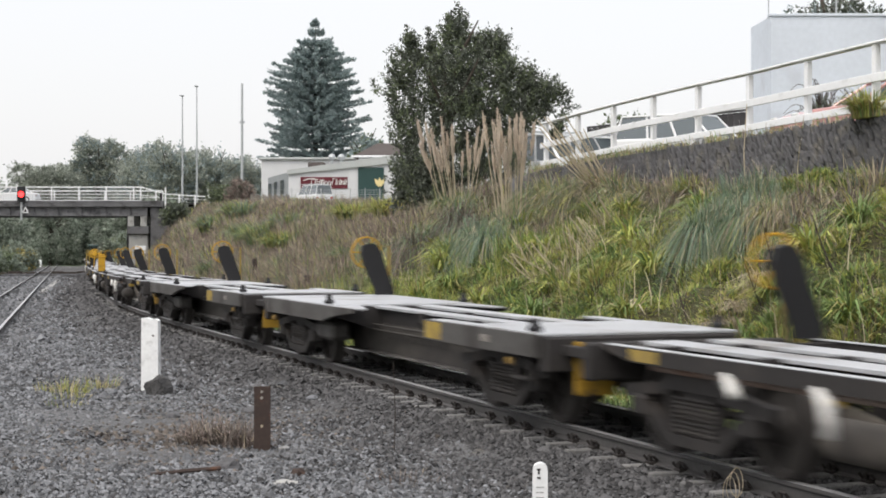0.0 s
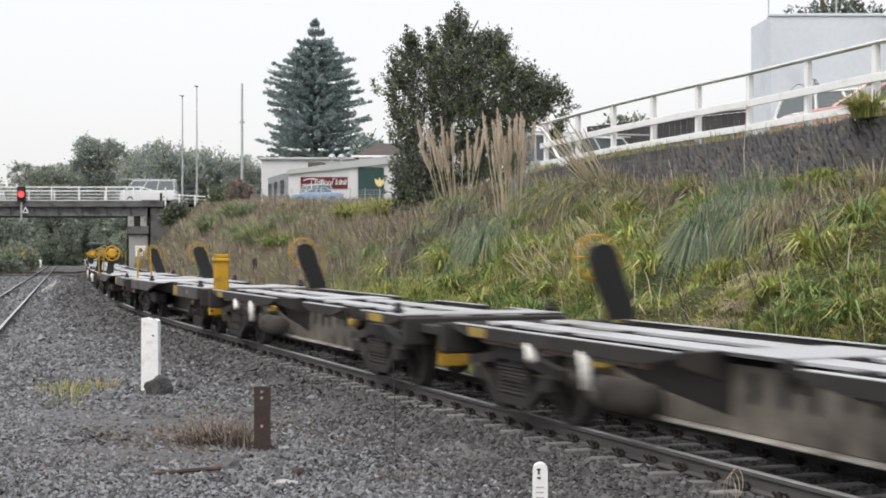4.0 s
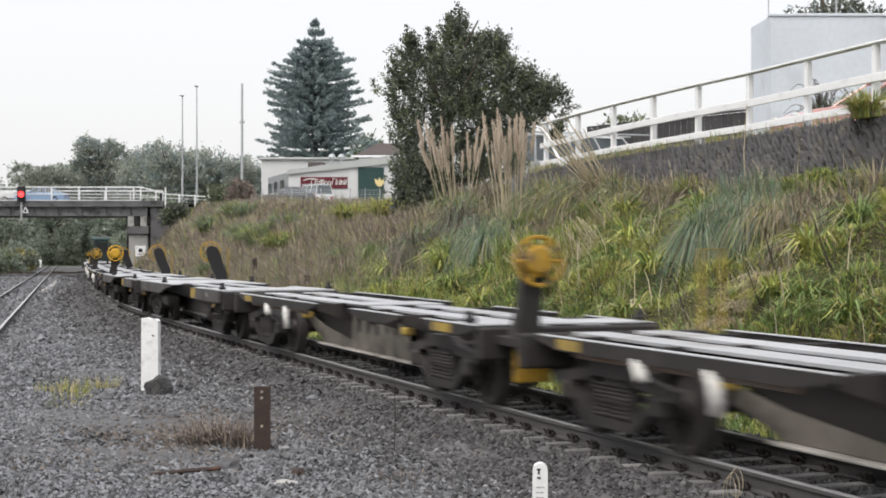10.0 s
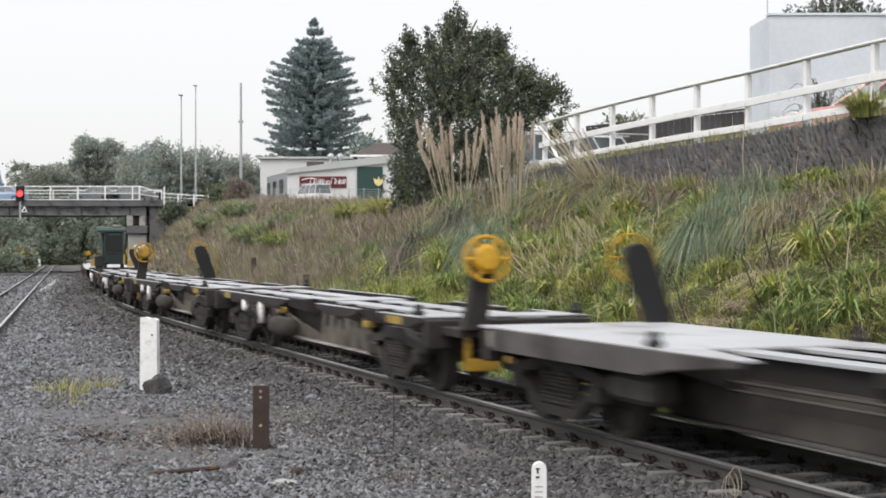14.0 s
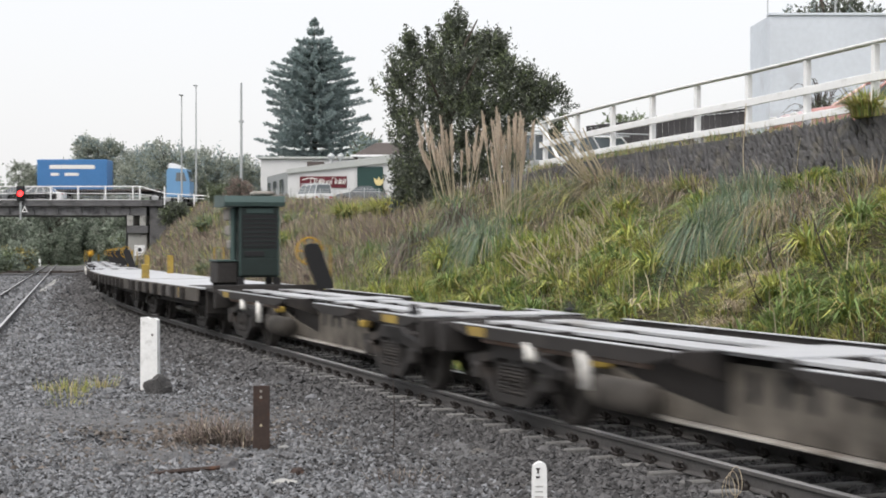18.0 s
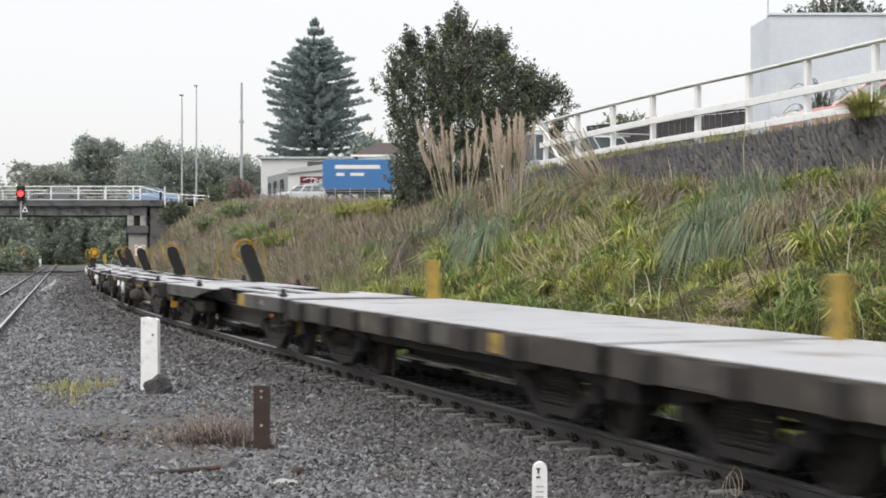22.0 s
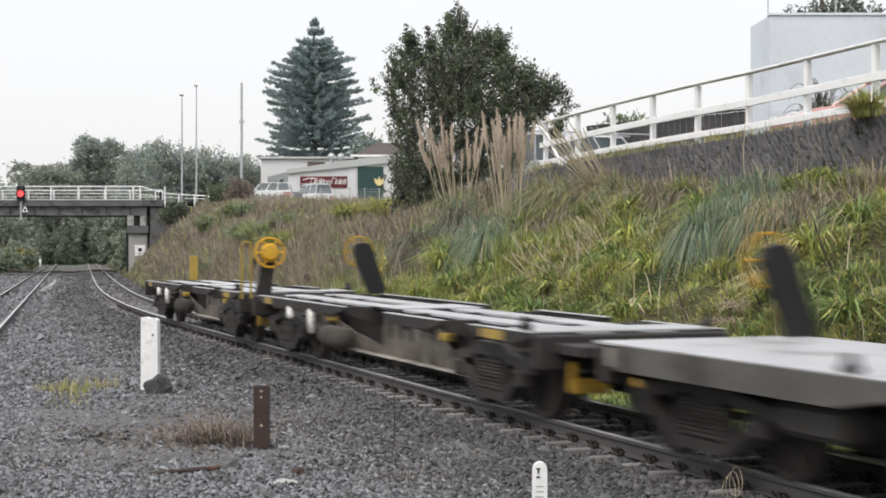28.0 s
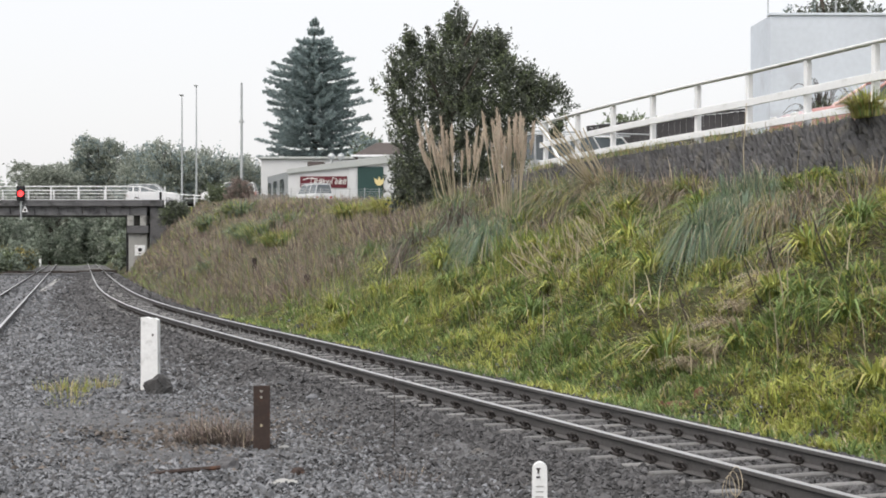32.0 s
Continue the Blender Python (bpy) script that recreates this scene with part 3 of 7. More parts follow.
def build_track():
    line = tagged(new("railway_track"), "curving narrow-gauge railway track with rusty rails", "track", kind="structure")
    stations = np.concatenate([np.arange(-430, -40, 10.0), np.arange(-40, 130, 0.8), np.arange(130, 420, 8.0)])
    for side in (-1, 1):
        rows = []
        for s in stations:
            p, q = track(s, side * 0.5695), track(s, side * 0.5695 + 1)
            rows.append((p, q - p))
        sweep_rail("rail", rows, line)
    me, clip = sleeper_shape(), clip_shape()
    pitch, rng = 0.53, random.Random(3)
    rest = Shape()
    for i in range(-60, 330):
        s = i * pitch
        m = along(s) @ pose(rng.uniform(-0.02, 0.02), rng.uniform(-0.03, 0.03), rng.uniform(-0.008, 0.004), 0, 0, rng.uniform(-1.2, 1.2))
        if -26 <= i < 190:
            sl = part("sleeper", me, None, line, place=m)
            if i < 62:
                for rail_y, turn in ((-0.5695, 180), (-0.5695, 0), (0.5695, 180), (0.5695, 0)):
                    part("rail_clip", clip, None, sl, place=pose(0, rail_y, 0, 0, 0, turn))
        else:
            rest.box(-0.07, 0.07, -0.92, 0.92, -0.30, -0.175, 0.02, place=m)
    tagged(part("far_sleepers", rest, SLEEPER, line), kind="stuff")
    # the second line, straight, on the near side
    other = tagged(new("second_track"), "straight second railway track with worn rails", "track", kind="structure")

    def at(y):
        return np.array([-10.84 - 0.238 * (y - 36.6), y, float(np.interp(y, GRID_Y, GRID_Z)) - 0.13])

    q = math.hypot(1, 0.238)
    side = np.array([1 / q, 0.238 / q, 0])
    for k in (-1, 1):
        sweep_rail("rail", [(at(y) + k * 0.5695 * side, side) for y in np.concatenate([np.arange(-60, 180, 4.0), [220, 300]])], other)
    rest = Shape()
    for i in range(-30, 160):
        p = at(i * 0.75 + 20)
        rest.box(-0.07, 0.07, -0.92, 0.92, -0.30, -0.166, 0.02, place=frame_of(Vector(p), Vector((0.238, -1, 0))))
    tagged(part("sleepers", rest, SLEEPER, other), kind="stuff")


build_ground()
build_stones()
build_track()


# ---------------------------------------------------------------- wall and fence on the bank
FENCE_D = [37.3 - 1.91 * i for i in range(0, 14)]
FENCE_DIR = Vector((0.308, -1, 0)).normalized()


def fence_at(y):
    return Vector((wall_x(y) + 0.26, y, float(crest_z(y)) - 0.02))


def build_fence():
    fence = thing("post_and_rail_fence", "white painted timber post and rail fence on a stone wall", "fence")
    for y in FENCE_D:
        m = frame_of(fence_at(y), FENCE_DIR)
        part("post", Shape().box(-0.052, 0.052, -0.052, 0.052, -0.25, 1.10, 0.012), FENCE_WHITE, fence, place=m)
    for i in range(len(FENCE_D) - 1):
        a, b = fence_at(FENCE_D[i]), fence_at(FENCE_D[i + 1])
        span = (b - a).length
        m = frame_of(a, b - a)
        lead = 0.16 if i == 0 else -0.002
        part("top_rail", Shape().box(-lead, span, -0.085, 0.075, 1.11, 1.15, 0.01), FENCE_WHITE, fence, place=m)
        part("middle_rail", Shape().box(-lead, span, -0.095, -0.056, 0.53, 0.66, 0.008), FENCE_WHITE, fence, place=m)
        part("bottom_rail", Shape().box(-lead, span, -0.095, -0.056, 0.11, 0.23, 0.008), FENCE_WHITE, fence, place=m)
    # sloping strut at the end post
    part("strut", Shape().tube([(0, 0, 0.9), (1.3, -0.1, 0.05)], 0.04, 6), FENCE_WHITE, fence, place=frame_of(fence_at(FENCE_D[0]), FENCE_DIR))


def build_wall():
    wall = tagged(new("retaining_wall"), "dark rough basalt retaining wall topped by the fence", "wall", kind="structure")
    back = Shape()
    for y0, y1 in zip(np.arange(-46, 39, 4.0), np.arange(-42, 43, 4.0)):
        y1 = min(y1, 39.4)
        a, b = fence_at(y0), fence_at(y1)
        back.add([(p.x + dx, p.y, p.z + dz) for p in (a, b) for dx, dz in ((-0.22, -1.3), (0.25, -1.3), (0.25, 0.0), (-0.10, 0.0))],
                 [(0, 1, 2, 3), (4, 7, 6, 5), (0, 4, 5, 1), (1, 5, 6, 2), (2, 6, 7, 3), (3, 7, 4, 0)])
    part("wall_core", back, WALL_STONE, wall)
    rng = random.Random(8)
    kinds = []
    for k in range(8):
        s = Shape()
        ring = [(0.5 * math.cos(a) * rng.uniform(0.75, 1.15), 0.5 * math.sin(a) * rng.uniform(0.75, 1.15)) for a in [i * 0.8976 for i in range(7)]]
        inner = [(u * 0.72 + rng.uniform(-0.05, 0.05), w * 0.72 + rng.uniform(-0.05, 0.05)) for u, w in ring]
        verts = [(u, 0.3, w) for u, w in ring] + [(u, 0.0, w) for u, w in ring] + [(u, -0.22 + rng.uniform(-0.12, 0.1), w) for u, w in inner]
        f = [(i, (i + 1) % 7, 7 + (i + 1) % 7, 7 + i) for i in range(7)] + [(7 + i, 7 + (i + 1) % 7, 14 + (i + 1) % 7, 14 + i) for i in range(7)]
        s.add(verts, f + [tuple(range(14, 21))])
        kinds.append(s.mesh("wall_stone", WALL_STONE))
    spots = []
    for row in range(9):
        d = 38.8 - 0.07 * row
        while d > 19:
            w = rng.uniform(0.09, 0.19)
            p = fence_at(d)
            z = p.z - 0.05 - row * 0.125 + rng.uniform(-0.03, 0.03)
            x = p.x - 0.13 - 0.015 * row + rng.uniform(-0.02, 0.02)
            m = frame_of(Vector((x, d, z)), FENCE_DIR) @ pose(0, 0, 0, rng.uniform(-8, 8), rng.uniform(40, 66), rng.uniform(-10, 10))
            spots.append((d, rng.choice(kinds), m @ Matrix.Diagonal((w * 2.0, rng.uniform(0.06, 0.12), w * 0.72, 1))))
            d -= w * 1.08
    spots.sort(key=lambda q: q[0])
    rest = Shape()
    for i, (d, me, m) in enumerate(spots):
        if i < 300:
            part("wall_stone", me, None, wall, place=m)
        else:
            rest.add([v.co for v in me.vertices], [tuple(q.vertices) for q in me.polygons], 0, m)
    tagged(part("far_wall_stones", rest, WALL_STONE, wall), kind="stuff")


build_fence()
build_wall()


# ---------------------------------------------------------------- road bridge
ROAD_Z = 4.93


def build_bridge():
    bridge = thing("road_bridge", "concrete and steel road bridge with white railings over the railway", "bridge")
    x0, x1 = -62.0, -23.2
    part("deck", Shape().box(x0, x1, 131.0, 141.5, ROAD_Z - 0.32, ROAD_Z, 0.03), CONCRETE_DARK, bridge, "dark stained concrete deck")
    part("kerb", Shape().box(x0, x1, 131.0, 131.35, ROAD_Z + 0.004, ROAD_Z + 0.2, 0.03), CONCRETE_DARK, bridge)
    part("kerb", Shape().box(x0, x1, 141.1, 141.5, ROAD_Z + 0.004, ROAD_Z + 0.2, 0.03), CONCRETE_DARK, bridge)
    for y in (131.5, 133.8, 136.2, 138.6, 141.0):
        g = Shape()
        g.box(x0, -24.6, y - 0.2, y + 0.2, 3.86, 3.90, 0.006).box(x0, -24.6, y - 0.02, y + 0.02, 3.90, 4.57, 0.004)
        g.box(x0, -24.6, y - 0.2, y + 0.2, 4.57, 4.61, 0.006)
        girder = part("girder", g, GIRDER, bridge, "streaked grey plate girder")
        if y < 132:
            for k in range(18):
                part("stiffener", Shape().box(-26.0 - 2.0 * k - 0.05, -26.0 - 2.0 * k + 0.05, y - 0.19, y - 0.02, 3.90, 4.57, 0.004), CONCRETE_DARK, girder)
    # piers and abutment
    for px in (-25.45, -47.0):
        part("pier", Shape().box(px - 0.72, px + 0.85, 131.6, 132.6, -1.6, 2.35, 0.05), CONCRETE, bridge, "pale concrete pier")
        part("pier", Shape().box(px - 0.72, px + 0.85, 138.4, 139.4, -1.6, 2.35, 0.05), CONCRETE, bridge, "pale concrete pier")
        part("pier_cap", Shape().box(px - 0.8, px + 1.0, 131.3, 141.2, 2.35, 3.0, 0.05), CONCRETE_DARK, bridge)
        for y in (131.6, 133.9, 136.2, 138.6, 140.7):
            for dx in (-0.5, 0.55):
                part("bearing_post", Shape().box(px + dx - 0.27, px + dx + 0.27, y - 0.25, y + 0.25, 3.0, 3.86, 0.03), CONCRETE, bridge)
        part("column", Shape().tube([(px - 0.85, 132.0, -1.6), (px - 0.85, 132.0, 3.86)], 0.14, 8), BLACK, bridge, "dark steel column")
    part("abutment", Shape().prism([(-24.3, -1.0), (-22.6, -1.0), (-22.6, ROAD_Z - 0.33), (-24.3, ROAD_Z - 0.33)], "y", 131.3, 141.3), CONCRETE_DARK,
         bridge, "stained concrete abutment")
    # railings: near side bends down past the bridge's end
    for side, y in (("near", 131.15), ("far", 141.3)):
        pts = [(-62 + 2.27 * i, ROAD_Z) for i in range(17)]
        pts = [(x, z) for x, z in pts if x < -25.0] + [(-25.1, ROAD_Z)]
        for x, z in pts:
            part("railing_post", Shape().box(x - 0.06, x + 0.06, y - 0.06, y + 0.06, z, z + 1.32, 0.01), FENCE_WHITE, bridge)
        for lo, hi in ((1.27, 1.37), (0.70, 0.76), (0.20, 0.25)):
            part("railing_bar", Shape().box(-62, -25.04, y - 0.035, y + 0.035, ROAD_Z + lo, ROAD_Z + hi, 0.01), FENCE_WHITE, bridge)
        bars = Shape()
        x = -62.0
        while x < -25.1:
            bars.box(x - 0.008, x + 0.008, y - 0.008, y + 0.008, ROAD_Z + 0.25, ROAD_Z + 1.27, 0.002)
            x += 0.22
        if side == "near":
            tagged(part("railing_infill", bars, POLE_GREY, bridge), kind="stuff")
        if side == "near":
            ends = [(-25.1, 1.37), (-23.05, 0.80), (-20.5, 0.62), (-19.0, 0.55)]
            for (xa, za), (xb, zb) in zip(ends[:-1], ends[1:]):
                part("railing_bar", Shape().tube([(xa, y, ROAD_Z + za - 0.05), (xb, y, ROAD_Z + zb - 0.05)], 0.05, 6), FENCE_WHITE, bridge)
                part("railing_bar", Shape().tube([(xa, y, ROAD_Z + za * 0.5), (xb, y, ROAD_Z + zb * 0.5)], 0.03, 6), FENCE_WHITE, bridge)
            for x, h in ((-23.05, 1.3), (-21.9, 0.72), (-20.6, 0.65), (-19.1, 0.6)):
                part("railing_post", Shape().box(x - 0.06, x + 0.06, y - 0.06, y + 0.06, ROAD_Z - 0.4, ROAD_Z + h, 0.01), FENCE_WHITE, bridge)
            part("dark_end_post", Shape().box(-23.5, -23.32, y - 0.08, y + 0.08, ROAD_Z - 0.6, ROAD_Z + 0.85, 0.02), BLACK, bridge)


def build_road():
    s = Shape()
    s.box(-400, 400, 131.6, 141.0, ROAD_Z - 0.1, ROAD_Z + 0.012, 0.005)
    solid("road", s, ASPHALT, "grey asphalt road crossing the bridge", "road", kind="structure")


build_bridge()
build_road()

# ---------------------------------------------------------------- plants
def waves(x, y, size, seed):
    """Smooth patchy values from 0 to 1 over the plan."""
    r = np.random.default_rng(seed)
    v = np.zeros_like(x, float)
    for k in range(7):
        a, p = r.uniform(0, 6.28), r.uniform(0, 6.28)
        f = (0.6 + 0.35 * k) * 6.28 / size
        v += np.sin((x * np.cos(a) + y * np.sin(a)) * f + p) / (1 + 0.35 * k)
    return np.clip(0.5 + v / 4.2, 0, 1)


def blade_arrays(p, height, width, way, bend, rng, droop=0.0):
    """Bent tapering blades: four pairs of points each. p (n, 3); way: plan direction of the bend."""
    n = len(p)
    t = np.array([0, 0.36, 0.70, 1.0]) if droop < 0.75 else np.array([0, 0.22, 0.42, 0.62, 0.82, 1.0])
    shrink = np.array([0.75, 1.0, 0.72, 0.08]) if droop < 0.75 else np.array([0.7, 1.0, 0.95, 0.75, 0.5, 0.06])
    rows = len(t)
    out = bend[:, None] * t ** 2
    up = t - droop * (bend[:, None] * t ** 3) - 0.25 * bend[:, None] * t ** 2
    c = p[:, None, :] + height[:, None, None] * np.stack([out * np.cos(way)[:, None], out * np.sin(way)[:, None], up], -1)
    turn = way + 1.57 + rng.normal(0, 0.7, n)
    side = np.stack([np.cos(turn), np.sin(turn), np.zeros(n)], -1)[:, None, :] * (0.5 * width[:, None, None] * shrink[None, :, None])
    v = np.stack([c - side, c + side], 2).reshape(n * 2 * rows, 3)
    q = np.array([(2 * i, 2 * i + 1, 2 * i + 3, 2 * i + 2) for i in range(rows - 1)])
    f = (q[None] + 2 * rows * np.arange(n)[:, None, None]).reshape(-1, 4)
    return v, f


BLADES = (GRASS_LIME, GRASS_GREEN, GRASS_YELLOW, GRASS_STRAW, GRASS_BROWN, TUSSOCK, DEAD_BLADE)


def build_bank_grass():
    rng = np.random.default_rng(21)
    vs, fs, ss, k = [], [], [], 0

    def add(x, y, height, width, bend, slots, down=0.6, sink=0.03):
        nonlocal k
        p = np.stack([x, y, ground_z(x, y) - sink], 1)
        way = np.where(rng.uniform(0, 1, len(x)) < down, rng.normal(np.pi + 0.3, 0.9, len(x)), rng.uniform(0, 6.28, len(x)))
        v, f = blade_arrays(p, height, width, way, bend, rng, 0.35)
        vs.append(v), fs.append(f + k), ss.append(np.repeat(slots, 3))
        k += len(v)

    def spots(y0, y1, reach, dens):
        n = int((y1 - y0) * (reach - 1.9) * dens)
        y = rng.uniform(y0, y1, n)
        o = rng.uniform(1.75, reach, n)
        m = np.interp(y, GRID_Y, SLOPE)
        x = np.interp(y, GRID_Y, GRID_X) + o * np.sqrt(1 + m * m)
        keep = (x / y < 0.31) & (x / y > -0.30) & ((y > 38.8) | (x < wall_x(y) - 0.02))
        keep &= (o > 2.2) | (rng.uniform(0, 1, n) < smooth(1.7, 2.4, o))
        return x[keep], y[keep], o[keep]

    def choose(x, y, o, r):
        """Main colour of the growth at a place."""
        patch, dry = waves(x, y, 3.0, 5), waves(x, y, 4.2, 9)
        far = smooth(30, 44, y + 1.3 * (o - 5))
        lush = np.where(r < 0.10 + 0.52 * patch, 0, np.where(r < 0.86, 1, np.where(r < 0.95, 2, 3)))
        tired = np.where(r < 0.02, 0, np.where(r < 0.05, 1, np.where(r < 0.06, 2, np.where(r < 0.24, 3, np.where(r < 0.31, 5, np.where(r < 0.48, 6, 4))))))
        greyish = np.where(r < 0.30, 5, np.where(r < 0.42, 1, np.where(r < 0.64, 3, np.where(r < 0.88, 4, 0))))
        slots = np.where(rng.uniform(0, 1, len(x)) < far * (0.80 + 0.5 * dry), tired, lush)
        slots = np.where((y < 40) & (o > 5.4) & (waves(x, y, 2.4, 14) > 0.50), greyish, slots)
        straw = (waves(x, y, 2.7, 41) > 0.68) & (y < 30)
        slots = np.where(straw & (r < 0.75), np.where(r < 0.35, 3, np.where(r < 0.55, 4, 2)), slots)
        low = (o < 3.0) & (y > 30)
        return np.where(low & (r < 0.22), np.where(r < 0.16, 1, 0), slots)

    # leafy hummocks: broad leaves arching outward from the middle of each
    mixes = ((0.62, 0.22, 0.11, 0.03, 0.0, 0.0, 0.02), (0.18, 0.66, 0.08, 0.05, 0.0, 0.0, 0.03), (0.34, 0.16, 0.36, 0.10, 0.0, 0.0, 0.04),
             (0.05, 0.18, 0.05, 0.20, 0.34, 0.12, 0.06), (0.04, 0.16, 0.06, 0.20, 0.14, 0.32, 0.08), (0.03, 0.03, 0.10, 0.56, 0.24, 0.0, 0.04))
    for x0, y0, size, tall, kind in MOUNDS:
        kind = int(kind)
        n = int((640 if kind < 3 else 360) * (size / 0.5) ** 2 * (1.0 if y0 < 30 else 0.8))
        a, rr = rng.uniform(0, 6.28, n), np.sqrt(rng.uniform(0, 1, n)) * 1.1
        x, y = x0 + rr * size * np.cos(a), y0 + rr * size * np.sin(a)
        p = np.stack([x, y, ground_z(x, y) - 0.03], 1)
        slots = rng.choice(7, n, p=mixes[kind])
        slots = np.where((rr > 0.92) & (rng.uniform(0, 1, n) < 0.4), rng.choice([3, 4, 6], n), slots)
        thin = (slots >= 3) | (kind >= 3)
        long = (0.13 + 0.20 * size) * rng.uniform(0.6, 1.25, n) * (1.08 - 0.3 * rr) * (0.78 if x0 - np.interp(y0, GRID_Y, GRID_X) < 3.0 else 1.0)
        v, f = blade_arrays(p, long * np.where(thin, 1.15, 1.0), np.where(thin, 0.010, 0.024) * rng.uniform(0.65, 1.3, n), a + rng.normal(0, 0.5, n),
                            rng.uniform(0.10, 0.65, n) + 0.75 * rr, rng, 0.35)
        vs.append(v), fs.append(f + k), ss.append(np.repeat(slots, 3))
        k += len(v)
    # a carpet of short broad leaves between the hummocks
    x, y, o = spots(10.5, 40, 8.0, 520)
    patch = waves(x, y, 2.6, 5)
    slots = np.where(patch + rng.normal(0, 0.14, len(x)) > 0.52, 0, 1)
    r = rng.uniform(0, 1, len(x))
    slots = np.where(r < 0.10, 2, np.where(r < 0.16, 3, np.where(r < 0.22, 6, slots)))
    far = smooth(31, 38, y + 1.1 * (o - 5))
    slots = np.where(rng.uniform(0, 1, len(x)) < far * 0.85, rng.choice([3, 4, 4, 5, 6], len(x)), slots)
    dead, r = withered(x, y), rng.uniform(0, 1, len(x))
    slots = np.where((dead == 1) & (r < 0.85), rng.choice([3, 3, 4], len(x)), slots)
    slots = np.where((dead == 2) & (r < 0.85), rng.choice([3, 4, 4, 5, 6, 2], len(x)), slots)
    add(x, y, rng.uniform(0.13, 0.27, len(x)), np.where(slots > 2, 0.010, 0.021) * rng.uniform(0.7, 1.25, len(x)), rng.uniform(0.2, 1.1, len(x)), slots, down=0.3)
    # looser clumps on the far part of the bank
    for y0, y1, dens, each, hh, ww, reach in ((42, 62, 5, 30, 0.46, 0.034, 10.5), (62, 131, 1.6, 30, 0.6, 0.06, 10.5)):
        x, y, o = spots(y0, y1, reach, dens)
        keep = waves(x, y, 1.7, 31) > 0.3
        x, y, o = x[keep], y[keep], o[keep]
        main = choose(x, y, o, rng.uniform(0, 1, len(x)))
        size = hh * rng.uniform(0.55, 1.25, len(x)) * (0.7 + 0.6 * waves(x, y, 1.3, 6)) * np.where(o < 2.9, 0.62, np.where(o > 6.5, 0.6, 1.0))
        i = np.repeat(np.arange(len(x)), each)
        slots = np.where(rng.uniform(0, 1, len(i)) < 0.78, main[i], rng.choice([0, 1, 2, 3, 4], len(i), p=[0.04, 0.12, 0.06, 0.30, 0.48]))
        ang, rad = rng.uniform(0, 6.28, len(i)), 0.10 * np.sqrt(rng.uniform(0, 1, len(i)))
        p = np.stack([x[i] + rad * np.cos(ang), y[i] + rad * np.sin(ang), np.zeros(len(i))], 1)
        p[:, 2] = ground_z(p[:, 0], p[:, 1]) - 0.03
        thin = (slots >= 3)
        v, f = blade_arrays(p, size[i] * rng.uniform(0.55, 1.2, len(i)) * np.where(thin, 1.1, 1), ww * rng.uniform(0.6, 1.25, len(i)) * np.where(thin, 0.45, 1), ang + rng.normal(0, 0.35, len(i)),
                            rng.uniform(0.3, 1.45, len(i)), rng, 0.4)
        vs.append(v), fs.append(f + k), ss.append(np.repeat(slots, 3))
        k += len(v)
    # thin upright growth between and beyond
    for y0, y1, dens, hh, ww, reach in ((11, 30, 55, 0.30, 0.011, 8.0), (30, 42, 190, 0.46, 0.013, 9.0), (42, 62, 330, 0.64, 0.020, 10.5), (62, 90, 150, 0.75, 0.036, 10.5), (90, 131, 66, 0.75, 0.06, 11.0)):
        x, y, o = spots(y0, y1, reach, dens)
        slots = choose(x, y, o, rng.uniform(0, 1, len(x)))
        h = hh * (0.4 + 1.0 * waves(x, y, 1.3, 6)) * rng.uniform(0.6, 1.3, len(x)) * np.where(o < 2.9, 0.6, np.where((o > 6.5) & (y > 42), 0.55, 1.0))
        add(x, y, h, ww * np.where(slots >= 3, 0.6, 1.0) * rng.uniform(0.7, 1.35, len(x)), rng.uniform(0.05, 0.9, len(x)), slots)
    # low fresh fringe along the edge of the ballast
    for y0, y1, dens, each in ((10.5, 24, 42, 22), (24, 44, 26, 20)):
        n = int((y1 - y0) * 1.5 * dens)
        y, o = rng.uniform(y0, y1, n), 1.4 + 1.7 * rng.beta(1.3, 1.6, n)
        x = np.interp(y, GRID_Y, GRID_X) + o * np.sqrt(1 + np.interp(y, GRID_Y, SLOPE) ** 2)
        keep = waves(x, y, 1.5, 77) > 0.36
        i = np.repeat(np.flatnonzero(keep), each)
        px, py = x[i] + rng.normal(0, 0.06, len(i)), y[i] + rng.normal(0, 0.06, len(i))
        fresh = np.where(waves(px, py, 2.2, 78) > 0.70, 0, 1)
        slots = np.where(rng.uniform(0, 1, len(i)) < 0.8, fresh, rng.choice([0, 1, 2, 3], len(i)))
        add(px, py, rng.uniform(0.14, 0.34, len(i)) * (0.55 + 0.45 * smooth(1.4, 2.0, o[i])), 0.022 * rng.uniform(0.6, 1.2, len(i)), rng.uniform(0.2, 1.0, len(i)), slots, down=0.4)
    # dead stalks standing out of the bank
    n = 800
    y = rng.uniform(13, 60, n)
    o = rng.uniform(3, 8, n)
    x = np.interp(y, GRID_Y, GRID_X) + o * 1.065
    keep = (x / y < 0.3) & ((y > 38.8) | (x < wall_x(y) - 0.1))
    add(x[keep], y[keep], rng.uniform(0.5, 1.0, keep.sum()), np.full(keep.sum(), 0.014), rng.uniform(0.0, 0.5, keep.sum()), np.full(keep.sum(), 3))
    # strip of grass on top of the wall and behind the fence
    n = 6500
    y = rng.uniform(14, 38.5, n)
    x = wall_x(y) + rng.uniform(0.0, 0.55, n)
    keep = rng.uniform(0, 1, n) < 0.25 + 0.75 * (waves(x, y, 2.0, 3) > 0.5)
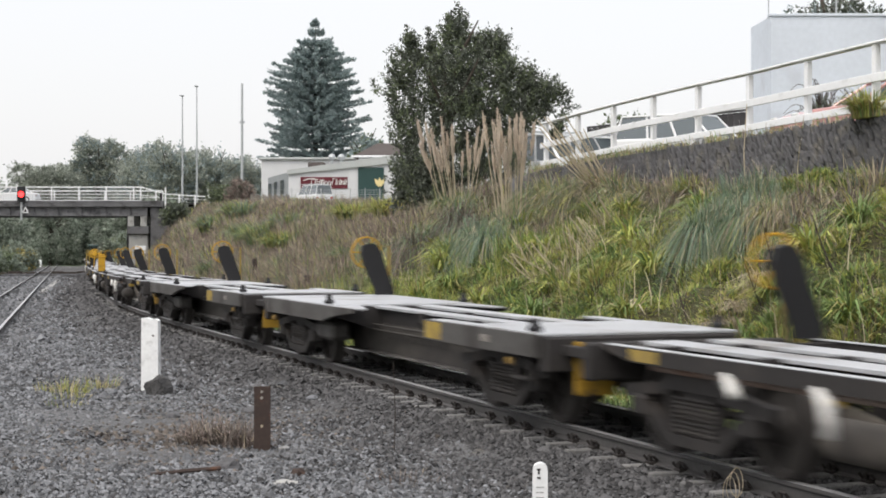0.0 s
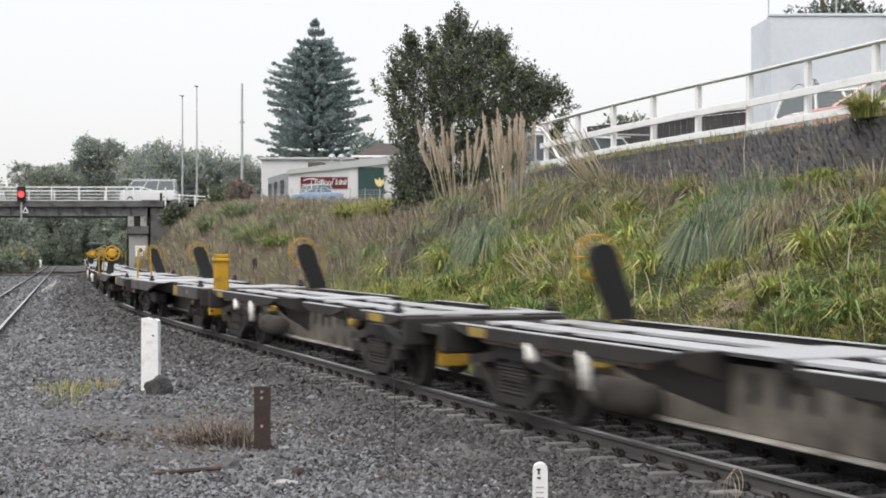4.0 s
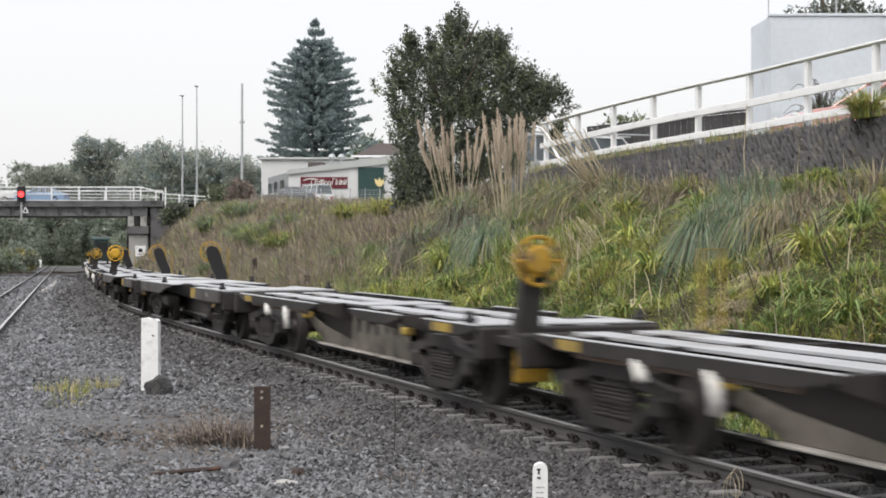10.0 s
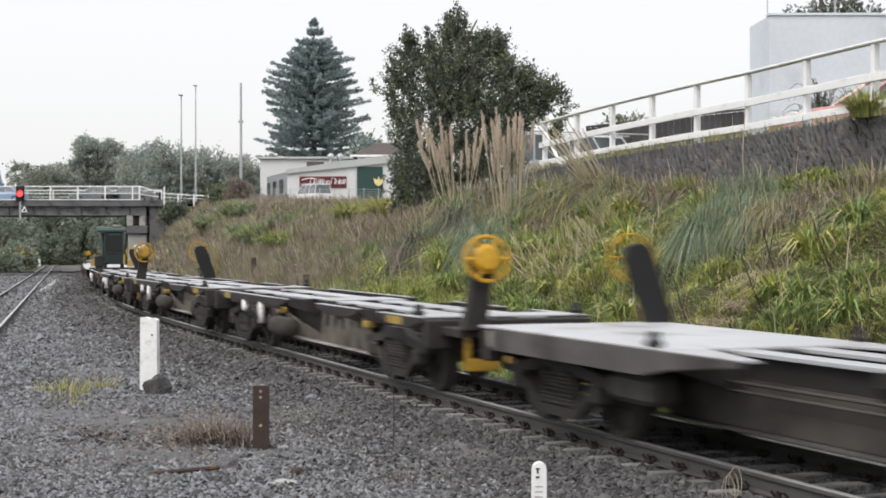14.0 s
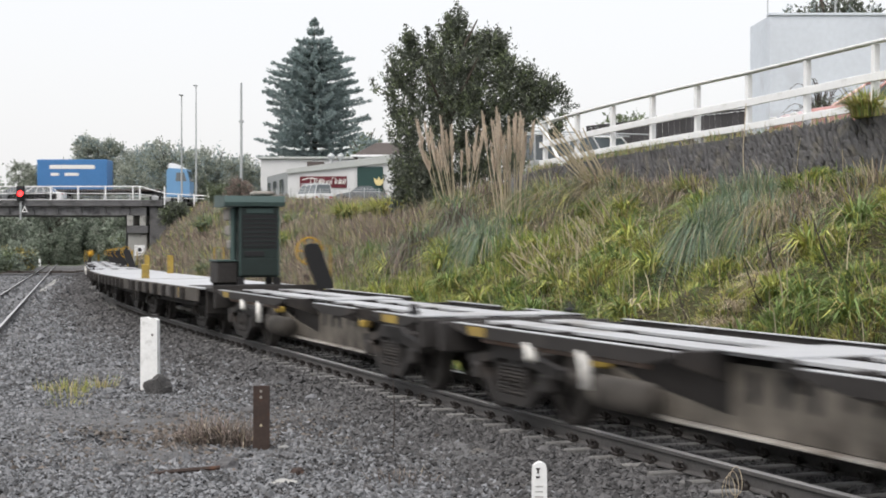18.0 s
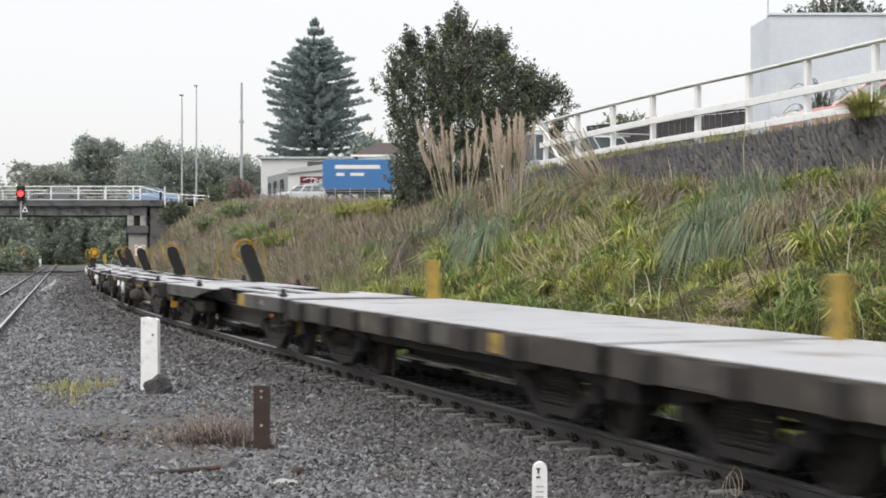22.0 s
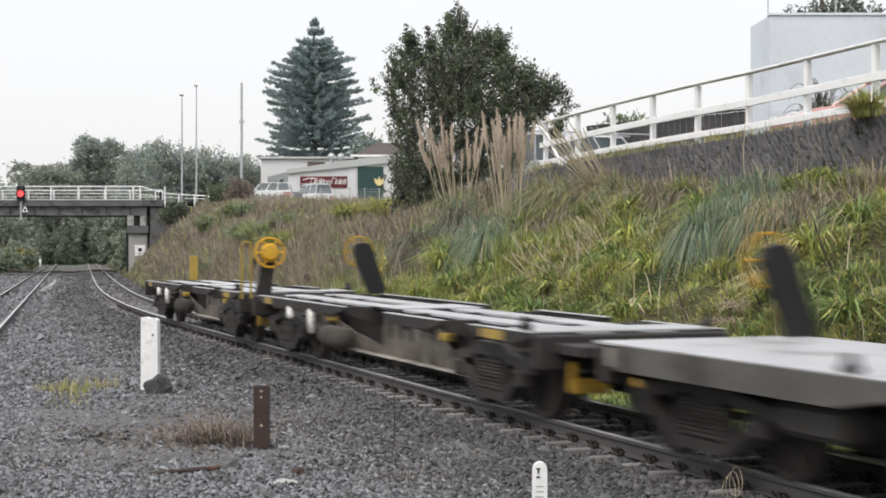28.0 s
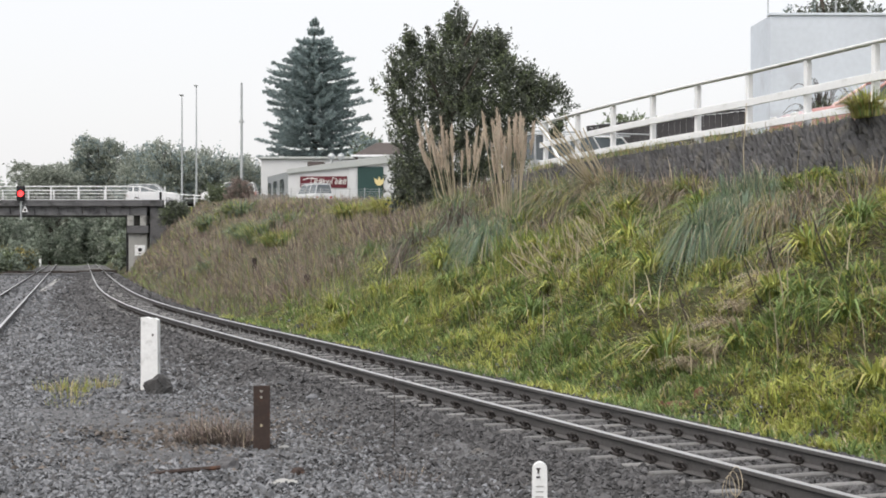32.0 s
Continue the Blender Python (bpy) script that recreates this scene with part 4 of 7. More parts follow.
    add(x[keep], y[keep], rng.uniform(0.08, 0.26, keep.sum()), np.full(keep.sum(), 0.012), rng.uniform(0.1, 0.7, keep.sum()), rng.choice([1, 2, 3], keep.sum()), sink=(ground_z(x, y) - crest_z(y) + 0.03)[keep])
    me = raw_mesh("bank_grass", np.concatenate(vs), np.concatenate(fs), BLADES, np.concatenate(ss))
    tagged(new("bank_grass", me), "rank green, yellow and dry brown grass on the cutting bank", "grass", kind="stuff")


def tussock(name, label, x, y, n, height, width, slots_p, seed, bend=(0.2, 1.0), radius=0.18, droop=0.45, group="", plumes=0, plume_h=2.2, lean=0.0, fall=0.0, bare=False, z=None):
    """A clump of long arching leaves, with or without seed plumes."""
    rng = np.random.default_rng(seed)
    t = thing(name, label, "grass plant", pose(x, y, float(ground_z(np.array(x), np.array(y))) if z is None else z), group)
    a, r = rng.uniform(0, 6.28, n), radius * np.sqrt(rng.uniform(0, 1, n))
    p = np.stack([r * np.cos(a), r * np.sin(a), np.full(n, -0.05)], 1)
    a = np.where(rng.uniform(0, 1, n) < fall, rng.normal(4.75, 1.2, n), a)
    v, f = blade_arrays(p, height * rng.uniform(0.5, 1.15, n), width * rng.uniform(0.7, 1.3, n), a + rng.normal(0, 0.3, n), rng.uniform(*bend, n), rng, droop)
    slots = rng.choice(len(slots_p), n, p=np.array(slots_p) / sum(slots_p))
    tagged(part("leaves", raw_mesh("leaves", v, f, BLADES, np.repeat(slots, len(f) // n)), None, t), kind="stuff")
    for i in range(plumes):
        b, q = rng.uniform(0, 6.28), radius * 1.6 * math.sqrt(rng.uniform(0, 1))
        h = plume_h * rng.uniform(0.66, 1.1)
        tip = (q * math.cos(b) + rng.normal(0, 0.13) + lean * h, q * math.sin(b) + rng.normal(0, 0.12), h)
        foot = (0.5 * q * math.cos(b), 0.5 * q * math.sin(b), 0.0)
        s = Shape()
        at = [Vector(foot).lerp(Vector(tip), u) for u in ((0, 0.5, 1.0) if bare else (0, 0.4, 0.65))]
        s.tube(at, 0.011 if bare else 0.010, 5, 0)
        if bare:
            part("stalk", s, GRASS_STRAW, t, "bleached dry stalk")
            continue
        low = rng.uniform(0.54, 0.70)
        s.tube([Vector(foot).lerp(Vector(tip), low + (1.02 - low) * u) for u in (0, 0.2, 0.45, 0.75, 1.0)], [0.008, 0.030, 0.040, 0.020, 0.002], 6, 1)
        # the feathery head: many thin upswept slips round the stem's end
        m = 130
        u = low + (0.95 - low) * rng.uniform(0, 1, m) ** 1.15
        core = np.array(foot)[None] * (1 - u[:, None]) + np.array(tip)[None] * u[:, None]
        ang = rng.uniform(0, 6.28, m)
        hv, hf = blade_arrays(core, rng.uniform(0.16, 0.32, m) * (1.7 - u), np.full(m, 0.020), ang, rng.uniform(0.06, 0.34, m), rng)
        s.add(hv.tolist(), hf.tolist(), 1)
        part("plume", s, (GRASS_STRAW, PLUME), t, "buff feathery seed plume")
    return t


BLEACHED = [(2.26, 28.0), (2.61, 28.5), (1.9, 28.4), (2.96, 29.0), (1.7, 30.6), (2.3, 29.8), (3.2, 29.8)]


def build_tussocks():
    dry = (0, 0, 1, 5, 5, 1)
    g = "pampas clumps on the bank"
    lab = "tall pampas clump with arching grey-green leaves and buff plumes"
    tussock("pampas_grass", lab, 0.36, 41.4, 1100, 0.8, 0.018, (1, 3, 1, 2, 1, 5), 1, group=g, plumes=20, plume_h=2.2, radius=0.58, lean=-0.07, droop=1.1, fall=0.3, bend=(0.1, 0.9))
    tussock("pampas_grass", lab, 1.52, 35.2, 700, 0.7, 0.018, (1, 3, 1, 3, 1, 4), 2, group=g, plumes=22, plume_h=2.5, radius=0.36, lean=0.0, droop=1.1, fall=0.3, bend=(0.1, 0.9))
    tussock("pampas_grass", lab, 3.35, 32.5, 420, 0.8, 0.02, dry, 3, group=g, plumes=26, plume_h=1.5, radius=0.34, lean=-0.72, bare=True)
    lab = "large drooping grey-green grass tussock on the bank"
    dark, fresh, pale, mixed = (0, 1, 0, 0, 2, 3, 7), (0, 5, 1, 1, 0, 5, 1), (0, 2, 0, 2, 0, 9, 0), (0, 3, 1, 3, 2, 4, 2)
    for i, (x, y, h, n, mix) in enumerate(((-0.6, 37.2, 1.7, 1900, dark), (-0.95, 38.7, 1.4, 1200, dark), (-0.45, 38.4, 1.5, 1500, fresh), (0.0, 39.2, 1.5, 1300, mixed), (-1.25, 39.6, 1.2, 900, fresh), (0.35, 37.4, 1.5, 1300, dark), (0.72, 34.4, 1.75, 1900, pale),
                                           (0.98, 33.1, 1.35, 1100, pale), (0.25, 35.6, 1.1, 800, fresh), (1.5, 34.0, 1.2, 900, mixed), (1.95, 36.2, 1.4, 1200, fresh), (2.35, 36.6, 1.5, 1200, mixed), (-1.9, 42.2, 0.8, 400, fresh))):
        tussock("grass_tussock", lab, x, y, n, h, 0.014, mix, 30 + i, group="tussocks on the bank", radius=0.24, bend=(0.16, 0.8), droop=2.3, fall=0.35)
    lab = "silvery grey-green grass tussock hanging down the bank"
    silver = (0, 2, 0, 2, 0, 9)
    for i, (x, y, h, n, mix) in enumerate(((4.0, 24.4, 1.05, 2000, silver), (4.3, 24.6, 1.1, 1700, silver), (4.65, 24.9, 1.2, 2000, silver), (4.95, 24.7, 1.1, 1600, silver), (4.6, 24.0, 0.95, 1200, silver), (4.9, 23.6, 0.9, 900, (1, 2, 2, 5, 3, 3)))):
        tussock("grass_tussock", lab, x, y, n, h, 0.0095, mix, 45 + i, group="tussocks on the bank", radius=0.26, droop=1.9, bend=(0.12, 0.95), fall=0.12)
    for i, (x, y, h) in enumerate(((5.2, 23.2, 0.6), (5.5, 22.6, 0.65), (5.6, 23.7, 0.55), (5.0, 22.4, 0.5), (5.85, 22.5, 0.6), (2.2, 33.4, 0.6), (2.7, 33.2, 0.6), (2.45, 34.0, 0.7))):
        tussock("dry_grass", "brown and straw-coloured dead grass tuft on the bank", x, y, 260, h, 0.011, (0, 1, 1, 5, 5, 2, 4), 340 + i, group="dead tufts on the bank", radius=0.3, droop=1.2, bend=(0.1, 1.2))
    tussock("grass_tussock", "yellow-green grass tussock under the wall", 4.55, 28.9, 500, 0.65, 0.02, (5, 3, 2, 1, 0, 0), 52, group="tussocks on the bank", radius=0.25)
    tussock("grass_tussock", "yellow-green grass tussock on top of the wall", 6.45, 23.9, 900, 0.55, 0.018, (5, 3, 4, 1, 0, 0), 53, group="tussocks on the bank", radius=0.28, z=float(crest_z(23.9)) + 0.02)
    for i, (x, y, n, h, rad) in enumerate(((-2.62, 16.5, 130, 0.34, 0.16), (-2.42, 16.3, 190, 0.44, 0.20), (-2.18, 16.2, 190, 0.46, 0.20), (-2.0, 16.0, 120, 0.36, 0.14), (-2.75, 16.7, 70, 0.24, 0.2))):
        tussock("grass_tussock", "dry brown grass tuft beside the iron post", x, y, n, h, 0.012, (0, 0, 0, 1, 3, 0, 9), 54 + i, group="dry tufts by the iron post", radius=rad, droop=0.5, bend=(0.1, 1.0))
    for i, (x, y, n, h) in enumerate(((-5.15, 21.7, 120, 0.30), (-4.95, 21.0, 60, 0.24), (-4.85, 22.4, 90, 0.28), (-5.4, 22.0, 70, 0.24), (-4.75, 20.0, 40, 0.2))):
        tussock("weed_patch", "thin yellow-green weeds in the gravel", x, y, n, h, 0.010, (4, 2, 4, 3, 1, 0), 60 + i, group="weeds in the gravel", radius=0.26, droop=0.2, bend=(0.05, 0.6))
    tussock("weed_patch", "thin brown weeds in the gravel", -0.35, 13.8, 120, 0.16, 0.009, (0, 0, 0, 1, 2, 0, 8), 66, group="weeds in the gravel", radius=0.35, droop=0.2, bend=(0.1, 0.8))
    lab = "long pale grass tussock below the fence's end"
    for i, (x, y, h) in enumerate(((2.05, 36.6, 1.3), (2.35, 35.5, 1.7), (2.6, 34.6, 1.9), (2.85, 33.7, 1.5), (3.15, 32.7, 1.3), (3.5, 31.6, 1.1), (3.9, 30.5, 1.0))):
        tussock("grass_tussock", lab, x, y, 520, h * 0.8, 0.016, (2, 3, 2, 5, 3, 4), 130 + i, group="tussocks on the bank", radius=0.24, bend=(0.2, 1.0), droop=1.0, fall=0.0)
    lab = "lush clump of broad arching green leaves on the bank"
    r = random.Random(17)
    for i in range(74):
        y = 12.8 + 26 * r.random()
        x = float(np.interp(y, GRID_Y, GRID_X)) + (2.5 + 4.2 * r.random()) * 1.07
        if x < min(wall_x(y) - 0.3, 0.29 * y) and not withered(x, y):
            tussock("grass_clump", lab, x, y, 150, r.uniform(0.5, 0.85), 0.034, ((7, 2, 2, 0, 0, 0), (2, 7, 1, 0, 0, 0), (5, 4, 1, 1, 0, 0))[i % 3], 150 + i, group="leafy clumps on the bank", radius=0.16, bend=(0.25, 1.1), droop=0.7)
    lab = "flattened straw-coloured dry grass on the bank"
    for i, (x, y) in enumerate(((4.2, 21.15), (3.9, 20.85), (4.5, 21.4), (4.6, 21.6), (3.6, 20.55), (3.35, 20.3))):
        tussock("dry_grass", lab, x, y, 330, 0.40, 0.014, (0, 0, 1, 9, 2, 0), 240 + i, group="dry patches on the bank", radius=0.3, bend=(0.6, 1.4), droop=0.5)
    for i, (x, y, lean) in enumerate(((4.1, 20.1, -0.3), (4.35, 20.5, -0.22), (3.4, 21.6, -0.25), (5.0, 20.2, -0.3))):
        t = thing("dead_branch", "thin dark dead branch standing in the grass", "branch", pose(x, y, float(ground_z(np.array(x), np.array(y)))), "dead branches on the bank")
        part("stem", Shape().tube([(0, 0, 0), (lean * 0.5, 0, 0.35), (lean, 0.02, 0.8)], [0.014, 0.011, 0.005], 5), TIMBER_DARK, t)
        part("twig", Shape().tube([(lean * 0.5, 0, 0.35), (lean * 0.3, 0.05, 0.6)], [0.008, 0.004], 5), TIMBER_DARK, t)
    for i, (x, y) in enumerate(BLEACHED):
        tussock("dry_stalks", "bleached dry stalks leaning out of the bank", x, y, 160, 0.5, 0.014, (2, 1, 3, 4, 2, 0), 260 + i, group="dry stalks on the bank", plumes=5, plume_h=0.6, radius=0.4, lean=-0.5, bare=True)
    lab = "matted grey dead grass hanging against the stone wall"
    for i in range(13):
        y = 28.2 + 0.48 * i
        tussock("dead_grass", lab, wall_x(y) - 0.16, y, 240, 0.75 + 0.3 * (i * 7 % 5) / 5, 0.013, (0, 1, 0, 4, 4, 1, 6), 360 + i, group="dead grass along the wall", radius=0.3, droop=1.6, bend=(0.1, 1.0))
    lab = "dry straggling weeds along the foot of the wall"
    for i, (x, y, h) in enumerate(((3.45, 32.4, 0.8), (3.75, 31.4, 0.75), (4.1, 30.3, 0.7), (3.1, 33.4, 0.8), (4.45, 29.2, 0.6), (4.9, 27.6, 0.5), (5.5, 25.6, 0.5), (6.3, 23.0, 0.45))):
        tussock("weed_clump", lab, x, y, 300, h, 0.016, (1, 1, 1, 4, 4, 3), 80 + i, group="weeds under the wall", radius=0.4, bend=(0.1, 1.2))
    for i, (x, y, h) in enumerate(((-7.27, 64.8, 1.0), (-6.3, 64.7, 0.9), (-8.8, 72.0, 1.0), (-11.0, 87.0, 1.3), (-13.2, 92.0, 1.4), (-9.5, 66.0, 0.8), (-5.0, 52.0, 0.6), (-4.4, 47.0, 0.45), (-2.6, 45.0, 0.5))):
        tussock("small_bush", "low grey-green bush on the bank", x, y, 1300, h, 0.022 * h + 0.012, (1, 3, 1, 1, 1, 6), 90 + i, group="bushes on the bank", radius=0.55 * h + 0.2, bend=(0.2, 1.2))
    tussock("small_bush", "small round green bush on the brown bank", -3.0, 43.2, 350, 0.5, 0.04, (1, 6, 1, 0, 0, 2), 67, radius=0.2, bend=(0.2, 1.2))
    tussock("small_bush", "low leafy green bush on the bank", -7.4, 66, 1400, 1.0, 0.035, (3, 5, 1, 0, 0, 2), 68, radius=0.8, bend=(0.2, 1.2))
    tussock("small_bush", "low leafy green bush on the bank", -5.7, 58.5, 1400, 0.8, 0.032, (3, 4, 3, 0, 0, 2), 69, radius=0.9, bend=(0.2, 1.2))
    tussock("small_bush", "low leafy green bush on the bank", -3.0, 55.2, 1400, 0.8, 0.032, (4, 3, 4, 0, 0, 1), 70, radius=0.7, bend=(0.2, 1.2))
    tussock("small_bush", "yellow-green bush on the crest of the bank", -1.6, 50.3, 1200, 0.8, 0.03, (5, 2, 4, 0, 0, 0), 71, radius=0.6, bend=(0.2, 1.2))


def leaf_quads(centres, out, size, rng):
    """Leaves at places, each a slightly folded diamond turned at random but rather along 'out'."""
    n = len(centres)
    d = out + rng.normal(0, 0.65, (n, 3))
    d /= np.linalg.norm(d, axis=1, keepdims=True) + 1e-9
    r = rng.normal(0, 1, (n, 3))
    w = np.cross(d, r)
    w /= np.linalg.norm(w, axis=1, keepdims=True) + 1e-9
    s = size * rng.uniform(0.6, 1.35, (n, 1))
    v = np.stack([centres, centres + d * s * 0.5 + w * s * 0.30, centres + d * s, centres + d * s * 0.5 - w * s * 0.30], 1)
    return v.reshape(-1, 3), np.arange(4 * n).reshape(-1, 4)


def tree(name, label, x, y, z, height, spread, seed, mats, twigs, leaves, leaf, clear=0.2, crown=None, shape=(1.0, 1.0), twig=0.8, upright=0.35, category="tree"):
    """Tapered trunk, limbs and a crown of leafy twigs with gaps between them."""
    rng = np.random.default_rng(seed)
    t = thing(name, label, category, pose(x, y, z))
    s = Shape()
    s.tube([(0, 0, -0.3), (0.03 * height * rng.normal(0, 0.4), 0, height * 0.35), (0.05 * height * rng.normal(0, 0.5), 0.03 * height * rng.normal(), height * 0.75)],
           [0.035 * height, 0.024 * height, 0.008 * height], 8)
    limbs = []
    for i in range(11):
        a, h = rng.uniform(0, 6.28), height * rng.uniform(0.2, 0.6)
        r = spread * rng.uniform(0.45, 0.85)
        tip = np.array([r * math.cos(a), r * math.sin(a), min(h + height * rng.uniform(0.15, 0.4), height * 0.93)])
        mid = tip * 0.5 + np.array([0, 0, h * 0.55])
        s.tube([(0, 0, h), mid, tip], [0.013 * height, 0.008 * height, 0.003 * height], 6)
        limbs.append(tip)
    part("trunk", s, BARK, t)
    # lumps of foliage: lobes round the limb ends and through the crown
    lobes = crown or [(spread * 0.62 * math.cos(a) * rng.uniform(0.3, 1), spread * 0.62 * math.sin(a) * rng.uniform(0.3, 1), height * h, spread * rng.uniform(0.3, 0.5))
                      for a, h in zip(rng.uniform(0, 6.28, 16), np.linspace(clear + 0.12, 0.68, 16))]
    lobes = np.array(lobes)
    weight = lobes[:, 3] ** 1.75
    pick = rng.choice(len(lobes), twigs, p=weight / weight.sum())
    d = rng.normal(0, 1, (twigs, 3))
    d /= np.linalg.norm(d, axis=1, keepdims=True)
    rad = lobes[pick, 3:4] * rng.uniform(0.35, 1.02, (twigs, 1)) ** 0.6
    start = lobes[pick, :3] + d * rad * np.array([1, 1, shape[1]])
    way = d + np.array([0, 0, upright]) + rng.normal(0, 0.25, (twigs, 3))
    way /= np.linalg.norm(way, axis=1, keepdims=True)
    u = rng.uniform(0, 1, (twigs, leaves, 1))
    length = twig * rng.uniform(0.5, 1.2, (twigs, 1, 1)) * np.clip(lobes[pick, 3] / 0.4, 0.35, 1)[:, None, None]
    c = start[:, None] + way[:, None] * u * length + rng.normal(0, leaf * 0.55, (twigs, leaves, 3))
    v, f = leaf_quads(c.reshape(-1, 3), np.repeat(way, leaves, 0), leaf, rng)
    slots = np.repeat(rng.choice(len(mats), twigs, p=[0.72, 0.28] if len(mats) == 2 else None), leaves)
    part("crown", raw_mesh("crown", v, f, mats, slots), None, t)
    return t


def norfolk_pine(x, y, z, height, spread, seed):
    """A conifer of tiers: level branches with upturned ends, feathered with needles."""
    rng = np.random.default_rng(seed)
    t = thing("norfolk_pine", "tall blue-green tiered conifer behind the shop", "tree", pose(x, y, z))
    part("trunk", Shape().tube([(0, 0, -0.3), (0, 0, height * 0.5), (0, 0, height)], [0.45, 0.25, 0.03], 8), BARK, t)
    cs, ws = [], []
    tiers = 36
    for k in range(tiers):
        u = k / (tiers - 1)
        h = height * (0.12 + 0.86 * u + rng.uniform(-0.008, 0.008))
        reach = spread * float(np.interp(u, (0, 0.3, 0.6, 0.74, 0.82, 0.88, 0.94, 1.0), (0.70, 0.74, 0.68, 0.57, 0.40, 0.22, 0.12, 0.04))) * (0.92 + 0.08 * math.sin(k * 2.3))
        count = 15 if u < 0.86 else 6
        for j in range(count):
            a = 6.283 * (j + rng.uniform(-0.3, 0.3)) / count + k * 0.7
            r = reach * rng.choice([0.7, 0.82, 0.9, 1.0, 1.22])
            n = int((70 + 400 * r / spread) * (1.0 if u < 0.86 else 0.6))
            q = rng.uniform(0.05, 1, n) ** 0.75
            sideways = rng.normal(0, 0.34, n) * (1.05 - q) * (0.4 + r / spread)
            up = r * (0.20 * q ** 2 - 0.11 * q) * (2.2 if u > 0.86 else 1.0) + rng.normal(0, 0.09, n)
            cs.append(np.stack([r * q * math.cos(a) - sideways * math.sin(a), r * q * math.sin(a) + sideways * math.cos(a), h + up], 1))
            ws.append(np.tile([math.cos(a), math.sin(a), 0.3], (n, 1)))
    c, w = np.concatenate(cs), np.concatenate(ws)
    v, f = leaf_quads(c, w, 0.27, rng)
    part("crown", raw_mesh("crown", v, f, (LEAF_HAZE_PINE,)), None, t)


def build_trees():
    # the large evergreen at the head of the bank: lobes (x, y, z, radius)
    lobes = [(0.19, 0, 5.7, 0.24), (0.12, 0.1, 5.2, 0.36), (0.2, 0, 4.6, 0.5), (1.05, 0.2, 5.1, 0.3), (1.46, 0.1, 5.0, 0.26), (1.28, 0.2, 4.45, 0.55), (-1.22, 0, 5.1, 0.2), (-1.53, 0.1, 4.8, 0.2),
             (-1.12, 0, 4.4, 0.32), (-0.49, 0.1, 4.3, 0.36), (-1.4, 0, 3.65, 0.42), (0.0, -0.2, 3.8, 0.75), (1.09, 0, 3.8, 0.8), (2.0, 0.2, 4.05, 0.3), (2.06, 0.2, 3.5, 0.55), (-1.83, 0, 3.15, 0.42)]
    low = [(-1.66, 0.1, 2.5, 0.42), (-0.74, 0, 3.15, 0.55), (0.19, -0.2, 3.0, 0.9), (1.2, -0.1, 3.0, 0.9), (2.55, 0.3, 3.3, 0.45), (3.1, 0.3, 3.3, 0.3), (3.3, 0.3, 2.9, 0.35), (2.3, 0.2, 2.6, 0.65),
             (-1.7, 0, 1.8, 0.42), (-0.74, 0, 2.2, 0.75), (0.49, -0.2, 2.2, 1.0), (1.7, 0, 2.3, 0.85), (-1.0, 0, 1.1, 0.7), (0.2, -0.2, 1.1, 1.1), (1.4, 0, 1.2, 1.0), (-0.5, -0.2, 0.4, 0.8), (0.9, -0.2, 0.4, 0.9)]
    shoots = [(-1.26, 5.3), (-0.95, 5.0), (-0.55, 5.4), (0.05, 5.6), (0.30, 5.85), (0.55, 5.5), (1.1, 5.2), (1.56, 5.25), (1.75, 4.9), (2.0, 4.6), (2.45, 4.1), (2.8, 3.8), (3.15, 3.6), (3.6, 2.9), (-1.7, 4.4), (-2.2, 3.5)]
    lobes += [(x * (1 - 0.02 * k), 0.1, z - 0.15 * k, 0.035 + 0.022 * k) for x, z in shoots for k in range(7)]
    tree("evergreen_tree", "dense dark evergreen tree with upright shoots above the bank", 0.15, 47.0, 3.0, 6.0, 2.4, 5, (LEAF_DARK, LEAF_MID), 3900, 22, 0.08, crown=[(a, b, c - (0.45 if r > 0.19 and c > 3.9 else 0.12), r * 0.84) for a, b, c, r in [(a + (0.4 if a < -1 and c < 3.3 else 0.0), b, c, r) for a, b, c, r in lobes + low]], twig=0.55, upright=1.7)
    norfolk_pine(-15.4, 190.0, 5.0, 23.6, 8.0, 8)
    g = (LEAF_HAZE_GREY, LEAF_MID)
    tree("far_tree", "round-headed grey-green tree behind the bridge", -48.2, 190, 5, 7.0, 4.3, 11, (LEAF_HAZE_GREY,), 1700, 22, 0.27, twig=0.5, upright=0.1, clear=0.0, shape=(1, 0.75))
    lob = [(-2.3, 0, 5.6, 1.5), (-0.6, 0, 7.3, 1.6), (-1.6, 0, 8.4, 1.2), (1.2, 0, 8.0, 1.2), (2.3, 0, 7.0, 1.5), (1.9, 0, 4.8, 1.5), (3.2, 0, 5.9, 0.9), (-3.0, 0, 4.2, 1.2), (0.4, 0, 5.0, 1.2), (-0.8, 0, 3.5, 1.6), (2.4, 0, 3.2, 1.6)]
    tree("far_tree", "tall open-crowned tree behind the bridge", -43.5, 200, 5.0, 9.8, 3.6, 12, (LEAF_HAZE_GREY, LEAF_HAZE_PINE), 1300, 22, 0.28, crown=lob, twig=0.7)
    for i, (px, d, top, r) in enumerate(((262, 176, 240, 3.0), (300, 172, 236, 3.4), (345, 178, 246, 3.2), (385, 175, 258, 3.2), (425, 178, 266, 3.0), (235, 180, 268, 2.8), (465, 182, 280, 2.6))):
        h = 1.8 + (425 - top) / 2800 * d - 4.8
        tree("far_tree", "loose grey-green tree behind the road", (px - 784) / 2800 * d, d, 4.8, h, r, 20 + i, (LEAF_HAZE_GREY, LEAF_HAZE_PINE), 760, 20, 0.27, twig=1.1, upright=0.6, clear=0.05)
